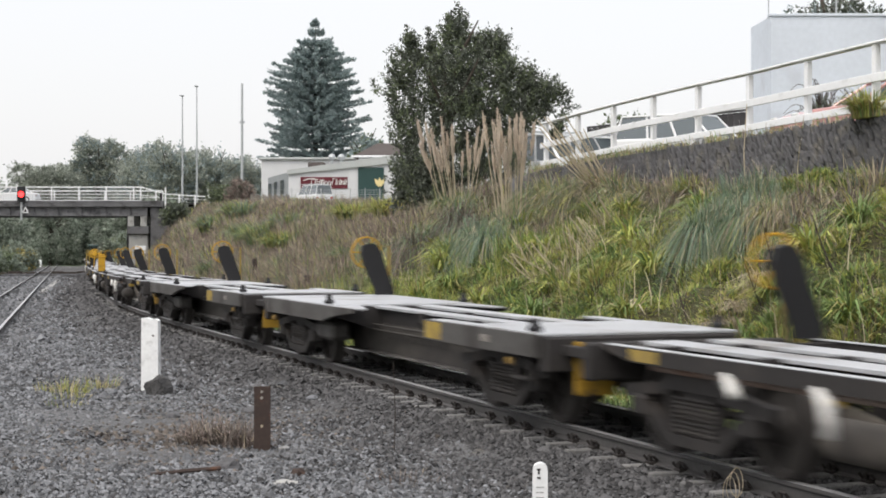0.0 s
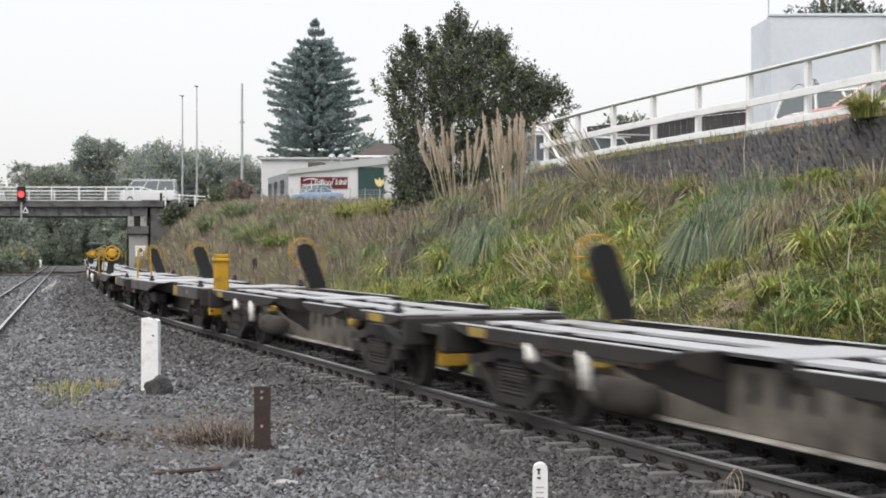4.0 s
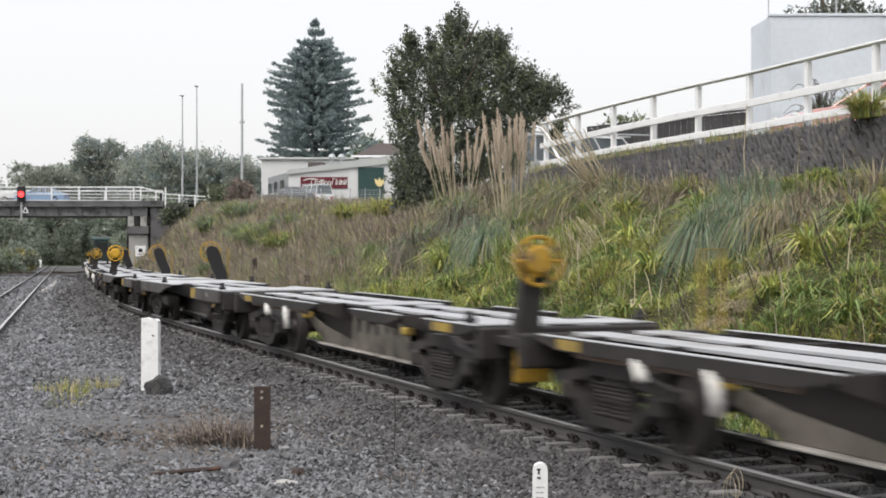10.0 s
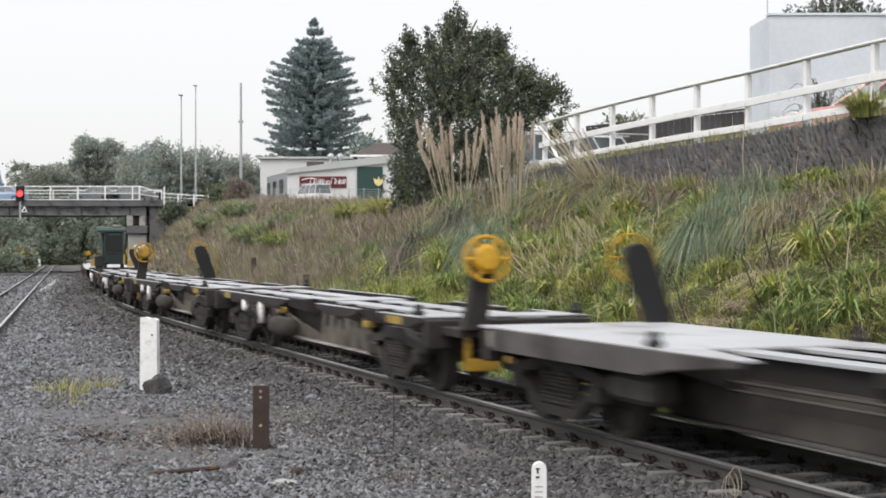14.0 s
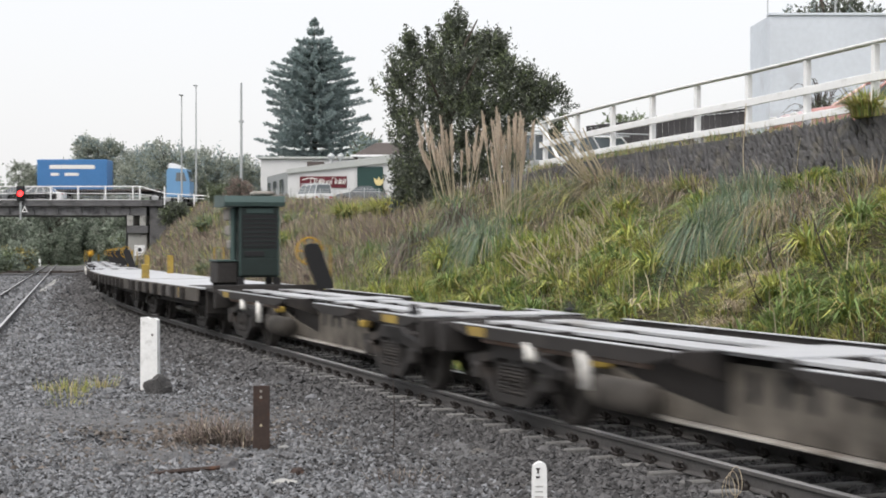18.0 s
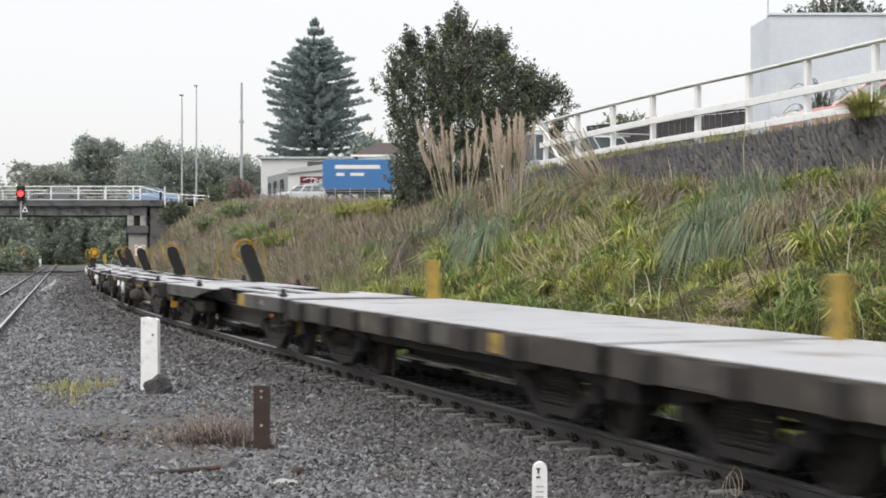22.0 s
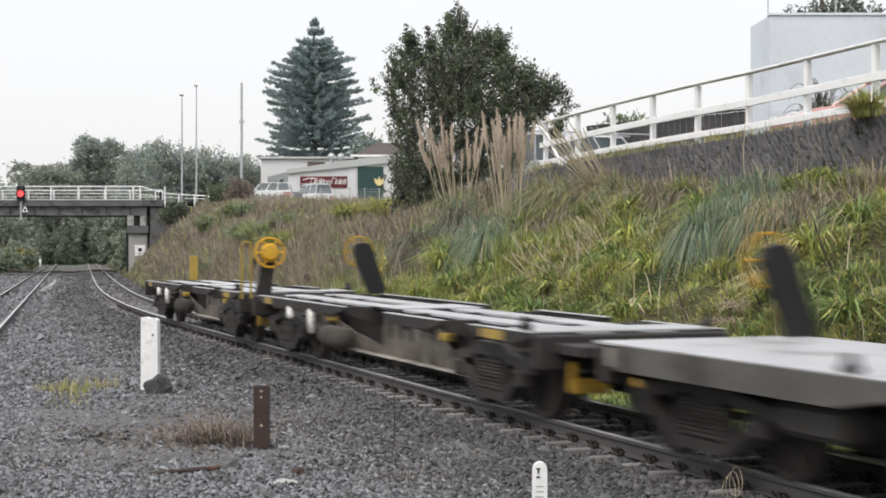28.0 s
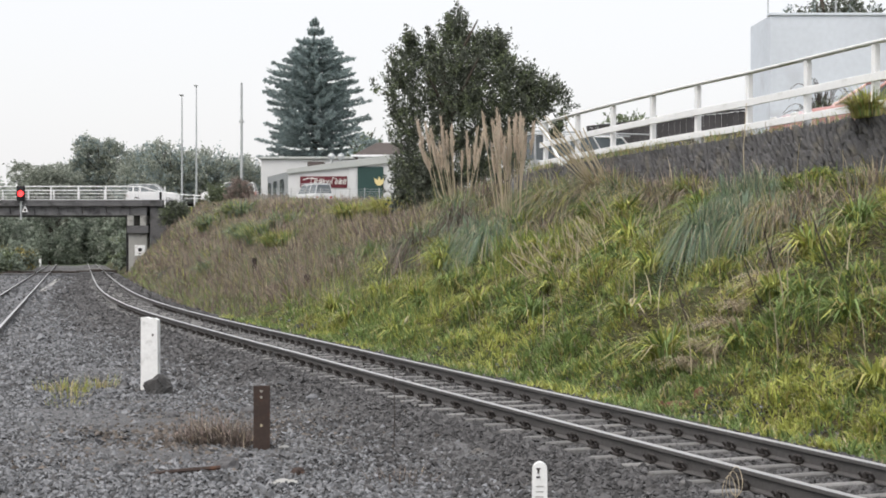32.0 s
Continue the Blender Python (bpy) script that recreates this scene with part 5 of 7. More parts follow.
    tree("far_tree", "dark green tree beside the conifer", -9.0, 182, 5, 10.5, 2.6, 31, (LEAF_HAZE_PINE, LEAF_MID), 500, 20, 0.4, clear=0.1)
    tree("roadside_bush", "brown half-dead bush at the head of the bank", -14.9, 117, 3.9, 2.6, 1.15, 32, (GRASS_BROWN, LEAF_DARK), 620, 22, 0.11, clear=-0.05, twig=0.5, category="bush")
    tree("roadside_bush", "twiggy bush behind the bank", -16.9, 120, 4.4, 1.5, 1.1, 33, (LEAF_MID, LEAF_DARK), 260, 22, 0.14, clear=0.0, twig=0.6, category="bush")
    tree("roadside_bush", "low dark bush under the evergreen", -0.75, 48.0, 2.9, 1.5, 0.9, 34, (LEAF_DARK, LEAF_MID), 260, 22, 0.11, clear=0.0, twig=0.4, category="bush")
    tree("far_tree", "tree tops seen behind the pale block", 22.5, 92, 4, 15.5, 2.6, 35, (LEAF_DARK, LEAF_HAZE_PINE), 700, 22, 0.2, clear=0.42)
    tree("far_tree", "small tree behind the dark boards", 8.2, 72, 3.8, 4.1, 1.8, 36, (LEAF_MID, LEAF_HAZE_GREY), 300, 20, 0.2, clear=0.1)
    shrub = thing("garden_shrub", "bare reddish arching shrub against the pale block", "bush", pose(9.2, 38.4, 3.45))
    r = random.Random(6)
    for i in range(44):
        a, w, h = r.uniform(0, 6.28), r.uniform(0.3, 1.15), r.uniform(1.3, 2.3)
        arc = [(u / 8, h * (1 - (u / 5.8 - 1) ** 2)) for u in range(9)]
        part("branch", Shape().tube([(w * u ** 1.3 * math.cos(a), w * u ** 1.3 * math.sin(a), z) for u, z in arc], [0.015 - 0.0013 * k for k in range(9)], 5), TIMBER_DARK if i % 3 else RUSTY_POST, shrub)
    tree("garden_shrub", "low dark shrub behind the fence", 9.2, 38.0, 3.45, 2.2, 0.62, 38, (LEAF_DARK, LEAF_MID), 260, 18, 0.05, clear=0.0, twig=0.4, category="bush")
    for i, (x, d, z, h) in enumerate(((-22.0, 129.6, 3.6, 0.8),)):
        tree("abutment_bush", "dark scrubby bush beside the bridge abutment", x, d, z, h, 1.1, 120 + i, (LEAF_DARK, LEAF_MID), 260, 18, 0.2, clear=-0.1, twig=0.6, category="bush")
    # wood beyond the bridge
    rng = random.Random(5)
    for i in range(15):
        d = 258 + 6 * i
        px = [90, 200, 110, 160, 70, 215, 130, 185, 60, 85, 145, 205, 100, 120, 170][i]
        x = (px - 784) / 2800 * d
        tree("wood_tree", "grey-green tree in the cutting beyond the bridge", x, d, float(ground_z(np.array(x), np.array(float(d)))), 11.5 + 3 * rng.random(), 4.6, 60 + i, (LEAF_HAZE_WOOD, LEAF_HAZE_GREY), 700, 20, 0.4, clear=-0.1, twig=0.9)
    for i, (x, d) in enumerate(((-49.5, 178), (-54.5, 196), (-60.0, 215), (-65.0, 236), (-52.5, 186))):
        tree("wood_tree", "grey-green tree on the side of the cutting", x, d, float(ground_z(np.array(x), np.array(float(d)))), 6.5 + 2 * rng.random(), 2.8, 180 + i, (LEAF_HAZE_WOOD, LEAF_HAZE_GREY), 600, 20, 0.3, clear=-0.1, twig=0.8)
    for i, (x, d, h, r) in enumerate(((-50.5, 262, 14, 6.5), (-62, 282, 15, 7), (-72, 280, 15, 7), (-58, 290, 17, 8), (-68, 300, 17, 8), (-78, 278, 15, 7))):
        tree("wood_tree", "grey-green tree in the cutting beyond the bridge", x, d, -1.5, h, r, 80 + i, (LEAF_HAZE_WOOD, LEAF_HAZE_GREY), 800, 22, 0.6, clear=-0.1, twig=1.3)
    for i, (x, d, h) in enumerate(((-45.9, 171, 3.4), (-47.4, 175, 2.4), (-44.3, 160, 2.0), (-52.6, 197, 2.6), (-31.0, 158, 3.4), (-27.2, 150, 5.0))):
        tree("wood_bush", "bush on the bank beyond the bridge", x, d, float(ground_z(np.array(x), np.array(float(d)))) - 0.3, h, 1.7, 100 + i, (LEAF_HAZE_WOOD, GRASS_YELLOW) if i < 2 else (LEAF_HAZE_WOOD, LEAF_MID), 300, 18, 0.3, clear=-0.1, twig=0.8, category="bush")


build_bank_grass()
build_tussocks()
build_trees()


# ---------------------------------------------------------------- buildings and roadside
def build_shop():
    shop = thing("roadside_shop", "low white shop with maroon sign board and sloping parapet", "shop")
    y, z0 = 150.0, 4.9
    part("front_wall", Shape().prism([(-14.7, z0), (-4.75, z0), (-4.75, 9.75), (-14.7, 8.35)], "y", y, y + 0.3), SHOP_WALL, shop, "white front wall")
    part("fascia", Shape().prism([(-14.8, 8.1), (-4.65, 9.15), (-4.65, 9.95), (-14.8, 8.5)], "y", y - 0.25, y - 0.01), ROOF_PALE, shop, "pale grey sloping fascia")
    side = Shape()
    side.add([(-14.7, y, z0), (-14.7, y, 8.3), (-18.4, y + 16, 8.4), (-18.4, y + 16, z0), (-14.5, y + 0.2, z0), (-14.5, y + 0.2, 8.3), (-18.2, y + 16, 8.4), (-18.2, y + 16, z0)],
             [(0, 1, 2, 3), (4, 7, 6, 5), (1, 5, 6, 2), (0, 4, 5, 1), (3, 2, 6, 7)])
    part("side_wall", side, SHOP_GREY, shop, "grey side wall")
    for u in (0.18, 0.5, 0.8):
        a = Vector((-14.76, y - 0.05, 0)).lerp(Vector((-18.46, y + 16, 0)), u)
        part("side_window", Shape().box(0, 2.2, -0.03, 0.03, 6.3, 7.7, 0.01, 0, frame_of(Vector((a.x - 0.05, a.y, 0)), Vector((-3.7, 16, 0)))), GLASS, shop)
    part("roof", Shape().prism([(-14.6, 8.2), (-4.8, 9.2), (-4.8, 9.3), (-14.6, 8.3)], "y", y + 0.35, y + 14), ROOF_PALE, shop)
    sign = part("sign_board", Shape().box(-13.55, -9.1, y - 0.08, y - 0.004, 6.75, 7.85, 0.02), SIGN_RED, shop, "maroon sign board")
    # flowing script, drawn as plain slanting loops and a flourish
    for x0, h, wide in ((-12.55, 0.62, 0.36), (-12.05, 0.34, 0.24), (-11.75, 0.5, 0.12), (-11.55, 0.5, 0.14), (-11.3, 0.32, 0.24), (-10.95, 0.32, 0.22), (-10.55, 0.62, 0.34), (-10.1, 0.32, 0.2), (-9.85, 0.5, 0.1), (-9.65, 0.34, 0.16), (-9.42, 0.5, 0.14)):
        part("lettering_stroke", Shape().tube([(x0, y - 0.1, 7.12), (x0 + 0.1, y - 0.1, 7.12 + h), (x0 + 0.1 + wide, y - 0.1, 7.12 + h * 0.8), (x0 + wide, y - 0.1, 7.12)], 0.05, 5), SIGN_WHITE, sign)
    part("lettering_stroke", Shape().tube([(-13.3, y - 0.1, 7.5), (-12.8, y - 0.1, 7.66), (-11.9, y - 0.1, 7.6)], 0.05, 5), SIGN_WHITE, sign)
    part("green_panel", Shape().box(-8.1, -5.65, y - 0.06, y - 0.004, z0 + 0.2, 8.75, 0.02), SIGN_GREEN, shop, "dark green shopfront panel")
    for a in (-35, 0, 35):
        part("emblem_petal", Shape().prism([(-0.14, 0), (0.14, 0), (0.2, 0.4), (0, 0.85), (-0.2, 0.4)], "y", -0.03, 0.03, 0, pose(-6.05, y - 0.12 - 0.0006 * (a + 35), 7.0, 0, a, 0)), SIGN_YELLOW, shop)
    part("pillar", Shape().box(-9.0, -8.2, y - 0.05, y - 0.003, z0, 8.7, 0.02), SHOP_WALL, shop)
    for x in (-11.15, -10.2):
        v = part("roof_vent", Shape().tube([(x, 158, 9.0), (x, 158, 10.0)], 0.16, 10), POLE_GREY, shop, "silver roof vent")
        part("cowl", Shape().lathe([(0, 0.6), (0.25, 0.5), (0.38, 0.25), (0.28, 0.0), (0.0, 0.0)], "z", 12, 0, pose(x, 158, 9.9)), POLE_GREY, v)
    part("roof_unit", Shape().box(-13.3, -11.7, 155, 157, 8.9, 9.5, 0.05), ROOF_DARK, shop)
    hall = thing("pale_hall", "long pale flat-roofed hall behind the shop", "building")
    part("wall", Shape().box(-19.8, -9.5, 172, 182, 4.9, 10.6, 0.05), SHOP_WALL, hall)
    part("roof", Shape().box(-20.1, -9.2, 171.7, 182.3, 10.604, 10.85, 0.05), ROOF_PALE, hall)
    house = thing("tiled_house", "house with dark red-brown hipped roof behind the shop", "house")
    part("wall", Shape().box(-8.6, -3.0, 160, 168, 4.9, 10.3, 0.05), SHOP_WALL, house)
    s = Shape()
    s.add([(-9.2, 159.4, 10.3), (-2.4, 159.4, 10.3), (-2.4, 168.6, 10.3), (-9.2, 168.6, 10.3), (-6.9, 164, 11.9), (-4.6, 164, 11.9)],
          [(0, 1, 5, 4), (1, 2, 5), (2, 3, 4, 5), (3, 0, 4), (0, 3, 2, 1)])
    part("roof", s, ROOF_DARK, house, "red-brown hipped roof")
    part("gutter", Shape().box(-9.3, -2.3, 159.25, 159.4, 10.2, 10.4, 0.02), FENCE_WHITE, house)


def build_block():
    b = thing("pale_block", "windowless pale blue-grey rendered block above the wall", "building")
    x0, x1, y0, h = 9.5, 34.0, 46.0, 8.32
    part("front_wall", Shape().box(x0, x1, y0, y0 + 0.3, 3.4, h, 0.01), BUILDING_BLUE, b)
    s = Shape()
    s.add([(x0, y0 + 0.02, 3.4), (x0, y0 + 0.02, h), (x0 - 0.12, y0 + 2.3, h - 0.02), (x0 - 0.12, y0 + 2.3, 3.4), (x0 + 0.3, y0 + 0.3, 3.4), (x0 + 0.3, y0 + 0.3, h), (x0 + 0.2, y0 + 2.3, h - 0.02), (x0 + 0.2, y0 + 2.3, 3.4)],
          [(0, 1, 2, 3), (4, 7, 6, 5), (1, 5, 6, 2), (3, 2, 6, 7)])
    part("side_wall", s, BUILDING_BLUE, b)
    part("coping", Shape().box(x0 - 0.03, x1, y0 - 0.04, y0 + 0.34, h + 0.002, h + 0.08, 0.01), BUILDING_BLUE, b)
    part("roof", Shape().box(x0 + 0.31, x1, y0 + 0.31, y0 + 2.2, h - 0.6, h - 0.45, 0.01), ROOF_PALE, b)
    part("aerial_mast", Shape().tube([(x0 + 0.02, y0 + 0.4, h - 0.3), (x0 + 0.02, y0 + 0.4, h + 1.2)], 0.018, 6), POLE_GREY, b)
    part("roof_pole", Shape().tube([(11.9, y0 + 2, h - 0.5), (11.9, y0 + 2, h + 1.4)], 0.03, 6), POLE_GREY, b)
    part("roof_pole", Shape().tube([(12.6, y0 + 2, h - 0.5), (12.6, y0 + 2, h + 0.3), (12.3, y0 + 2, h + 0.6)], 0.02, 6), POLE_GREY, b)
    wall = thing("boarded_wall", "dark grey weathered boarded wall behind the road", "wall")
    for k in range(30):
        x = 4.9 + 0.20 * k
        top = 5.62 + 0.022 * k
        part("board", Shape().box(x + 0.004, x + 0.196, 54.0, 54.05, 3.3, top, 0.006), DARK_FENCE, wall)
    part("cap", Shape().prism([(4.9, 5.62), (10.9, 6.29), (10.9, 6.36), (4.9, 5.69)], "y", 53.95, 54.1), DARK_FENCE, wall)


def build_poles():
    for x, y, top, r in ((-22.6, 137.0, 14.3, 0.085), (-22.6, 145.0, 15.9, 0.085)):
        p = thing("street_lamp", "slender grey steel street lamp beside the bridge", "street lamp", pose(x, y, ROAD_Z - 0.3), group="street lamps")
        h = top - ROAD_Z + 0.3
        part("pole", Shape().tube([(0, 0, 0), (0, 0, h * 0.4), (0, 0, h)], [r * 1.25, r * 0.9, r * 0.5], 10), POLE_GREY, p)
        part("lamp_head", Shape().box(-0.16, 0.16, -0.6, 0.05, h - 0.02, h + 0.08, 0.03), POLE_GREY, p)
    p = thing("utility_pole", "weathered timber utility pole behind the bank", "pole", pose(-16.7, 132.0 - 0.8, ROAD_Z - 0.3))
    part("pole", Shape().tube([(0, 0, 0), (0, 0, 10.2)], [0.125, 0.09], 10), POLE_GREY, p)
    part("bracket", Shape().box(-0.2, 0.2, -0.08, 0.08, 6.9, 7.1, 0.02), POLE_GREY, p)
    # mesh fence along the head of the bank
    f = thing("mesh_fence", "low grey wire mesh fence in front of the shop", "fence")
    for k in range(12):
        x = -14.2 + 1.15 * k
        part("post", Shape().tube([(x, 124, 4.3), (x, 124, 5.9)], 0.035, 6), POLE_GREY, f)
    for k in range(7):
        part("wire", Shape().tube([(-14.2, 124, 4.7 + 0.18 * k), (-1.55, 124, 4.7 + 0.18 * k)], 0.012, 4), POLE_GREY, f)
    f = thing("paling_fence", "weathered grey paling fence at the head of the bank", "fence")
    for k in range(20):
        x = -12.2 + 0.125 * k
        part("paling", Shape().box(x, x + 0.1, 100.0, 100.03, 3.7, 4.75 - 0.06 * (k % 3), 0.006), POLE_WOOD, f)
    part("rail", Shape().box(-12.25, -9.65, 100.035, 100.08, 4.35, 4.43, 0.006), POLE_WOOD, f)
    b = thing("leaning_post", "leaning white timber post at the head of the bank", "post", pose(-17.6, 120, 4.2, 0, -9, 0))
    part("shaft", Shape().box(-0.07, 0.07, -0.07, 0.07, 0, 1.5, 0.02), FENCE_WHITE, b)


def build_signal():
    s = thing("railway_signal", "railway signal on a short grey post on the bridge, showing red", "signal", pose(-34.9, 130.85, 0))
    part("post", Shape().tube([(0, 0, 3.5), (0, 0, 6.15)], 0.085, 10), POLE_GREY, s)
    for z in (4.66, 5.0):
        part("bracket", Shape().box(-0.12, 0.12, 0.0, 0.2, z - 0.05, z + 0.05, 0.01), POLE_GREY, s)
    head = part("head", Shape().box(-0.35, 0.35, -0.14, 0.06, 5.0, 6.3, 0.07), BLACK, s, "black signal head")
    part("lens", Shape().lathe([(0, -0.09), (0.19, -0.07), (0.26, -0.035), (0.26, 0.0)], "y", 18, 0, pose(0.02, -0.14, 5.64)), RED_GLOW, head, "lit red lens")
    part("hood", Shape().lathe([(0.28, -0.22), (0.30, -0.22), (0.30, 0.0), (0.28, 0.0)], "y", 18, 0, pose(0.02, -0.14, 5.64)), BLACK, head)
    plate = part("number_plate", Shape().prism([(0.1, 4.12), (0.62, 4.12), (0.36, 4.65)], "y", -0.12, -0.08), FENCE_WHITE, s, "small white triangular plate")
    part("plate_face", Shape().prism([(0.23, 4.19), (0.49, 4.19), (0.36, 4.46)], "y", -0.13, -0.1205), BLACK, plate)
    b = thing("line_board", "white square trackside board with a black disc", "sign", pose(-24.6, 128.5, -1.0))
    part("post", Shape().box(-0.05, 0.05, -0.05, 0.05, 0, 2.2, 0.01), POLE_GREY, b)
    face = part("face", Shape().box(-0.43, 0.43, -0.09, -0.055, 1.55, 2.4, 0.01), FENCE_WHITE, b)
    part("disc", Shape().lathe([(0, -0.012), (0.16, -0.012), (0.17, 0.0)], "y", 16, 0, pose(0.0, -0.092, 2.02)), BLACK, face)
    part("bar", Shape().box(-0.12, 0.12, -0.1, -0.092, 1.66, 1.74, 0.003), BLACK, face)
    for x, y, w, h in ((-58.6, 230, 0.34, 1.1),):
        m = thing("lineside_marker", "small pale marker beside the rails", "marker post", pose(x, y, float(ground_z(np.array(x), np.array(float(y)))) - 0.05))
        part("body", Shape().box(-w / 2, w / 2, -0.08, 0.08, 0, h, 0.03), WHITE_PAINT, m)
    # low dark blocks draw one dark ground line, placed to fit the camera's view
    c = thing("timber_crossing", "low dark blocks in a line across the track bed", "crossing")
    for k in range(9):
        x = -42.6 + 1.3 * k
        z = float(ground_z(np.array(x + 0.6), np.array(150.0)))
        part("board", Shape().box(x, x + 1.22, 150.0, 150.45, z - 0.15, z + 0.13 + 0.05 * (k * 5 % 3), 0.02), TIMBER_DARK, c)
    d = thing("cable_trough", "pale concrete trough lids beside the second track", "trough")
    for k in range(14):
        u = k / 13
        x, y = -19.6 - 7.3 * u, 77.5 + 33 * u
        part("lid", Shape().box(-0.17, 0.17, -1.2, 1.2, -0.1, 0.06, 0.01), CONCRETE, d, place=pose(x, y, float(ground_z(np.array(x), np.array(y))), 0, 0, 12.5))


def ground_pose(x, y, rz=0.0, sink=0.0):
    return pose(x, y, float(ground_z(np.array(x), np.array(float(y)))) - sink, 0, 0, rz)


def lump(name, label, x, y, sx, sy, sz, mat, seed, category="stone"):
    r = random.Random(seed)
    bm = bmesh.new()
    bmesh.ops.create_icosphere(bm, subdivisions=3, radius=1)
    for v in bm.verts:
        k = 1 + 0.28 * noise.noise(v.co * 1.4 + Vector((seed, 0, 0))) + r.uniform(-0.06, 0.06)
        v.co = Vector((v.co.x * sx * k, v.co.y * sy * k, max(v.co.z, -0.4) * sz * k))
    me = bpy.data.meshes.new(name)
    bm.to_mesh(me)
    bm.free()
    me.materials.append(mat)
    tagged(new(name, me), label, category).matrix_basis = ground_pose(x, y, r.uniform(0, 180), -0.2 * sz)


def build_lineside():
    p = thing("white_marker_post", "flat white painted concrete marker post in the ballast", "marker post", ground_pose(-4.09, 22.1, -8))
    part("shaft", Shape().prism([(-0.125, -0.2), (0.125, -0.2), (0.122, 0.99), (0.07, 1.015), (0.03, 1.005), (-0.05, 1.03), (-0.118, 1.022)], "y", -0.06, 0.06), WHITE_PAINT, p)
    for z in (0.78,):
        part("bolt", Shape().lathe([(0, -0.012), (0.014, -0.01), (0.014, 0.0)], "y", 8, 0, pose(0.055, -0.06, z)), RUSTY_POST, p)
    lump("dark_rock", "dark rounded rock at the foot of the white post", -3.88, 21.6, 0.21, 0.16, 0.22, DARK_GRAVEL, 3)
    q = thing("iron_post", "rust-brown iron post standing in the gravel", "post", ground_pose(-1.8, 15.7, 6))
    s = Shape()
    s.box(-0.082, 0.082, -0.012, 0.0, -0.2, 0.655, 0.004).box(-0.082, -0.066, 0.0, 0.06, -0.2, 0.65, 0.004).box(0.066, 0.082, 0.0, 0.06, -0.2, 0.65, 0.004)
    part("channel", s, RUSTY_POST, q)
    for z in (0.54, 0.60, 0.26):
        part("bolt_hole", Shape().lathe([(0, -0.003), (0.014, -0.003), (0.015, 0.0)], "y", 10, 0, pose(-0.005, -0.012, z)), TANK if z > 0.3 else GRASS_STRAW, q)
    w = thing("white_peg", "small round-topped white concrete peg with worn black marks", "marker post", ground_pose(0.745, 12.2, -4))
    out = [(-0.062, -0.2), (0.062, -0.2), (0.058, 0.33)] + [(0.058 * math.cos(a), 0.33 + 0.058 * math.sin(a)) for a in (0.4, 0.8, 1.2, 1.57, 1.94, 2.34, 2.74)] + [(-0.058, 0.33)]
    part("shaft", Shape().prism(out, "y", -0.045, 0.045), WHITE_PAINT, w)
    for z, wd, h in ((0.335, 0.03, 0.012), (0.305, 0.014, 0.035), (0.27, 0.03, 0.012)):
        part("mark_bar", Shape().box(-wd / 2 - 0.01, wd / 2 - 0.01, -0.05, -0.0455, z, z + h, 0.001), WAGON_DARK, w)
    for z in (0.20, 0.16, 0.12, 0.08):
        part("mark_bar", Shape().box(-0.03, 0.03, -0.048, -0.0455, z, z + 0.008, 0.001), CONCRETE, w)
    b = thing("rusty_bar", "rusty iron bar lying in the gravel", "scrap iron", ground_pose(-2.3, 14.2, 14))
    part("bar", Shape().tube([(-0.32, 0, 0.01), (0.0, 0.01, 0.03), (0.30, 0, 0.045)], [0.016, 0.022, 0.02], 7), RUSTY_POST, b)
    lump("dark_rock", "brown-grey rock in the gravel", -1.97, 14.5, 0.11, 0.09, 0.09, WALL_STONE, 4)
    for i, (x, y, w) in enumerate(((2.66, 19.7, 0.17), (2.84, 19.4, 0.22), (3.0, 19.1, 0.2), (2.72, 19.3, 0.13), (2.9, 18.9, 0.14), (2.55, 19.9, 0.12), (3.1, 18.8, 0.12))):
        lump("clay_clod", "rust-red clod of clay at the foot of the bank", x, y, w, w * 0.7, 0.11, CLAY, 40 + i, "clay")
    lump("brown_rock", "reddish brown rock in the gravel", -1.3, 14.1, 0.075, 0.06, 0.06, RUSTY_POST, 5)
    lump("pale_rock", "flat pale stone in the gravel", -1.36, 13.65, 0.12, 0.08, 0.03, CONCRETE, 6)
    lump("pale_rock", "pale stone beside the iron post", -1.6, 15.9, 0.07, 0.05, 0.03, CONCRETE, 7)
    for i, (x, y, sz) in enumerate(((-2.35, 19.2, 0.09), (-1.7, 20.4, 0.07), (-3.35, 25.6, 0.08), (-5.5, 26.3, 0.07), (-3.2, 18.7, 0.08))):
        lump("grey_rock", "loose grey rock in the gravel", x, y, sz * 1.3, sz, sz * 0.8, STONE if i % 2 else CONCRETE_DARK, 20 + i)
    t = thing("dry_stalk", "single thin dry weed stalk in the gravel", "weed", ground_pose(-0.49, 15.7))
    part("stem", Shape().tube([(0, 0, 0), (0.01, 0, 0.4), (-0.01, 0, 0.92)], [0.006, 0.005, 0.003], 5), TIMBER_DARK, t)
    for i, (x, y, h) in enumerate(((3.1, 19.7, 0.75), (4.2, 19.5, 0.55), (3.35, 19.4, 0.5), (5.2, 27.3, 1.6))):
        t = thing("dry_stalk", "pale dead stalk standing on the bank", "weed", ground_pose(x, y), group="dead stalks on the bank")
        part("stem", Shape().tube([(0, 0, 0), (-0.02, 0, h * 0.5), (-0.07 if i < 2 else 0.03, 0, h)], [0.012, 0.010, 0.006], 5), GRASS_STRAW, t)
    g = thing("wire_loop", "loops of loose pale wire beside the rail", "wire", ground_pose(2.17, 12.0))
    for k in range(3):
        a = [(0.03 * k + 0.05 * math.cos(u), 0.02 * math.sin(2 * u) + 0.02 * k, 0.08 + 0.11 * math.sin(u) + 0.03 * k) for u in [i * 0.42 for i in range(16)]]
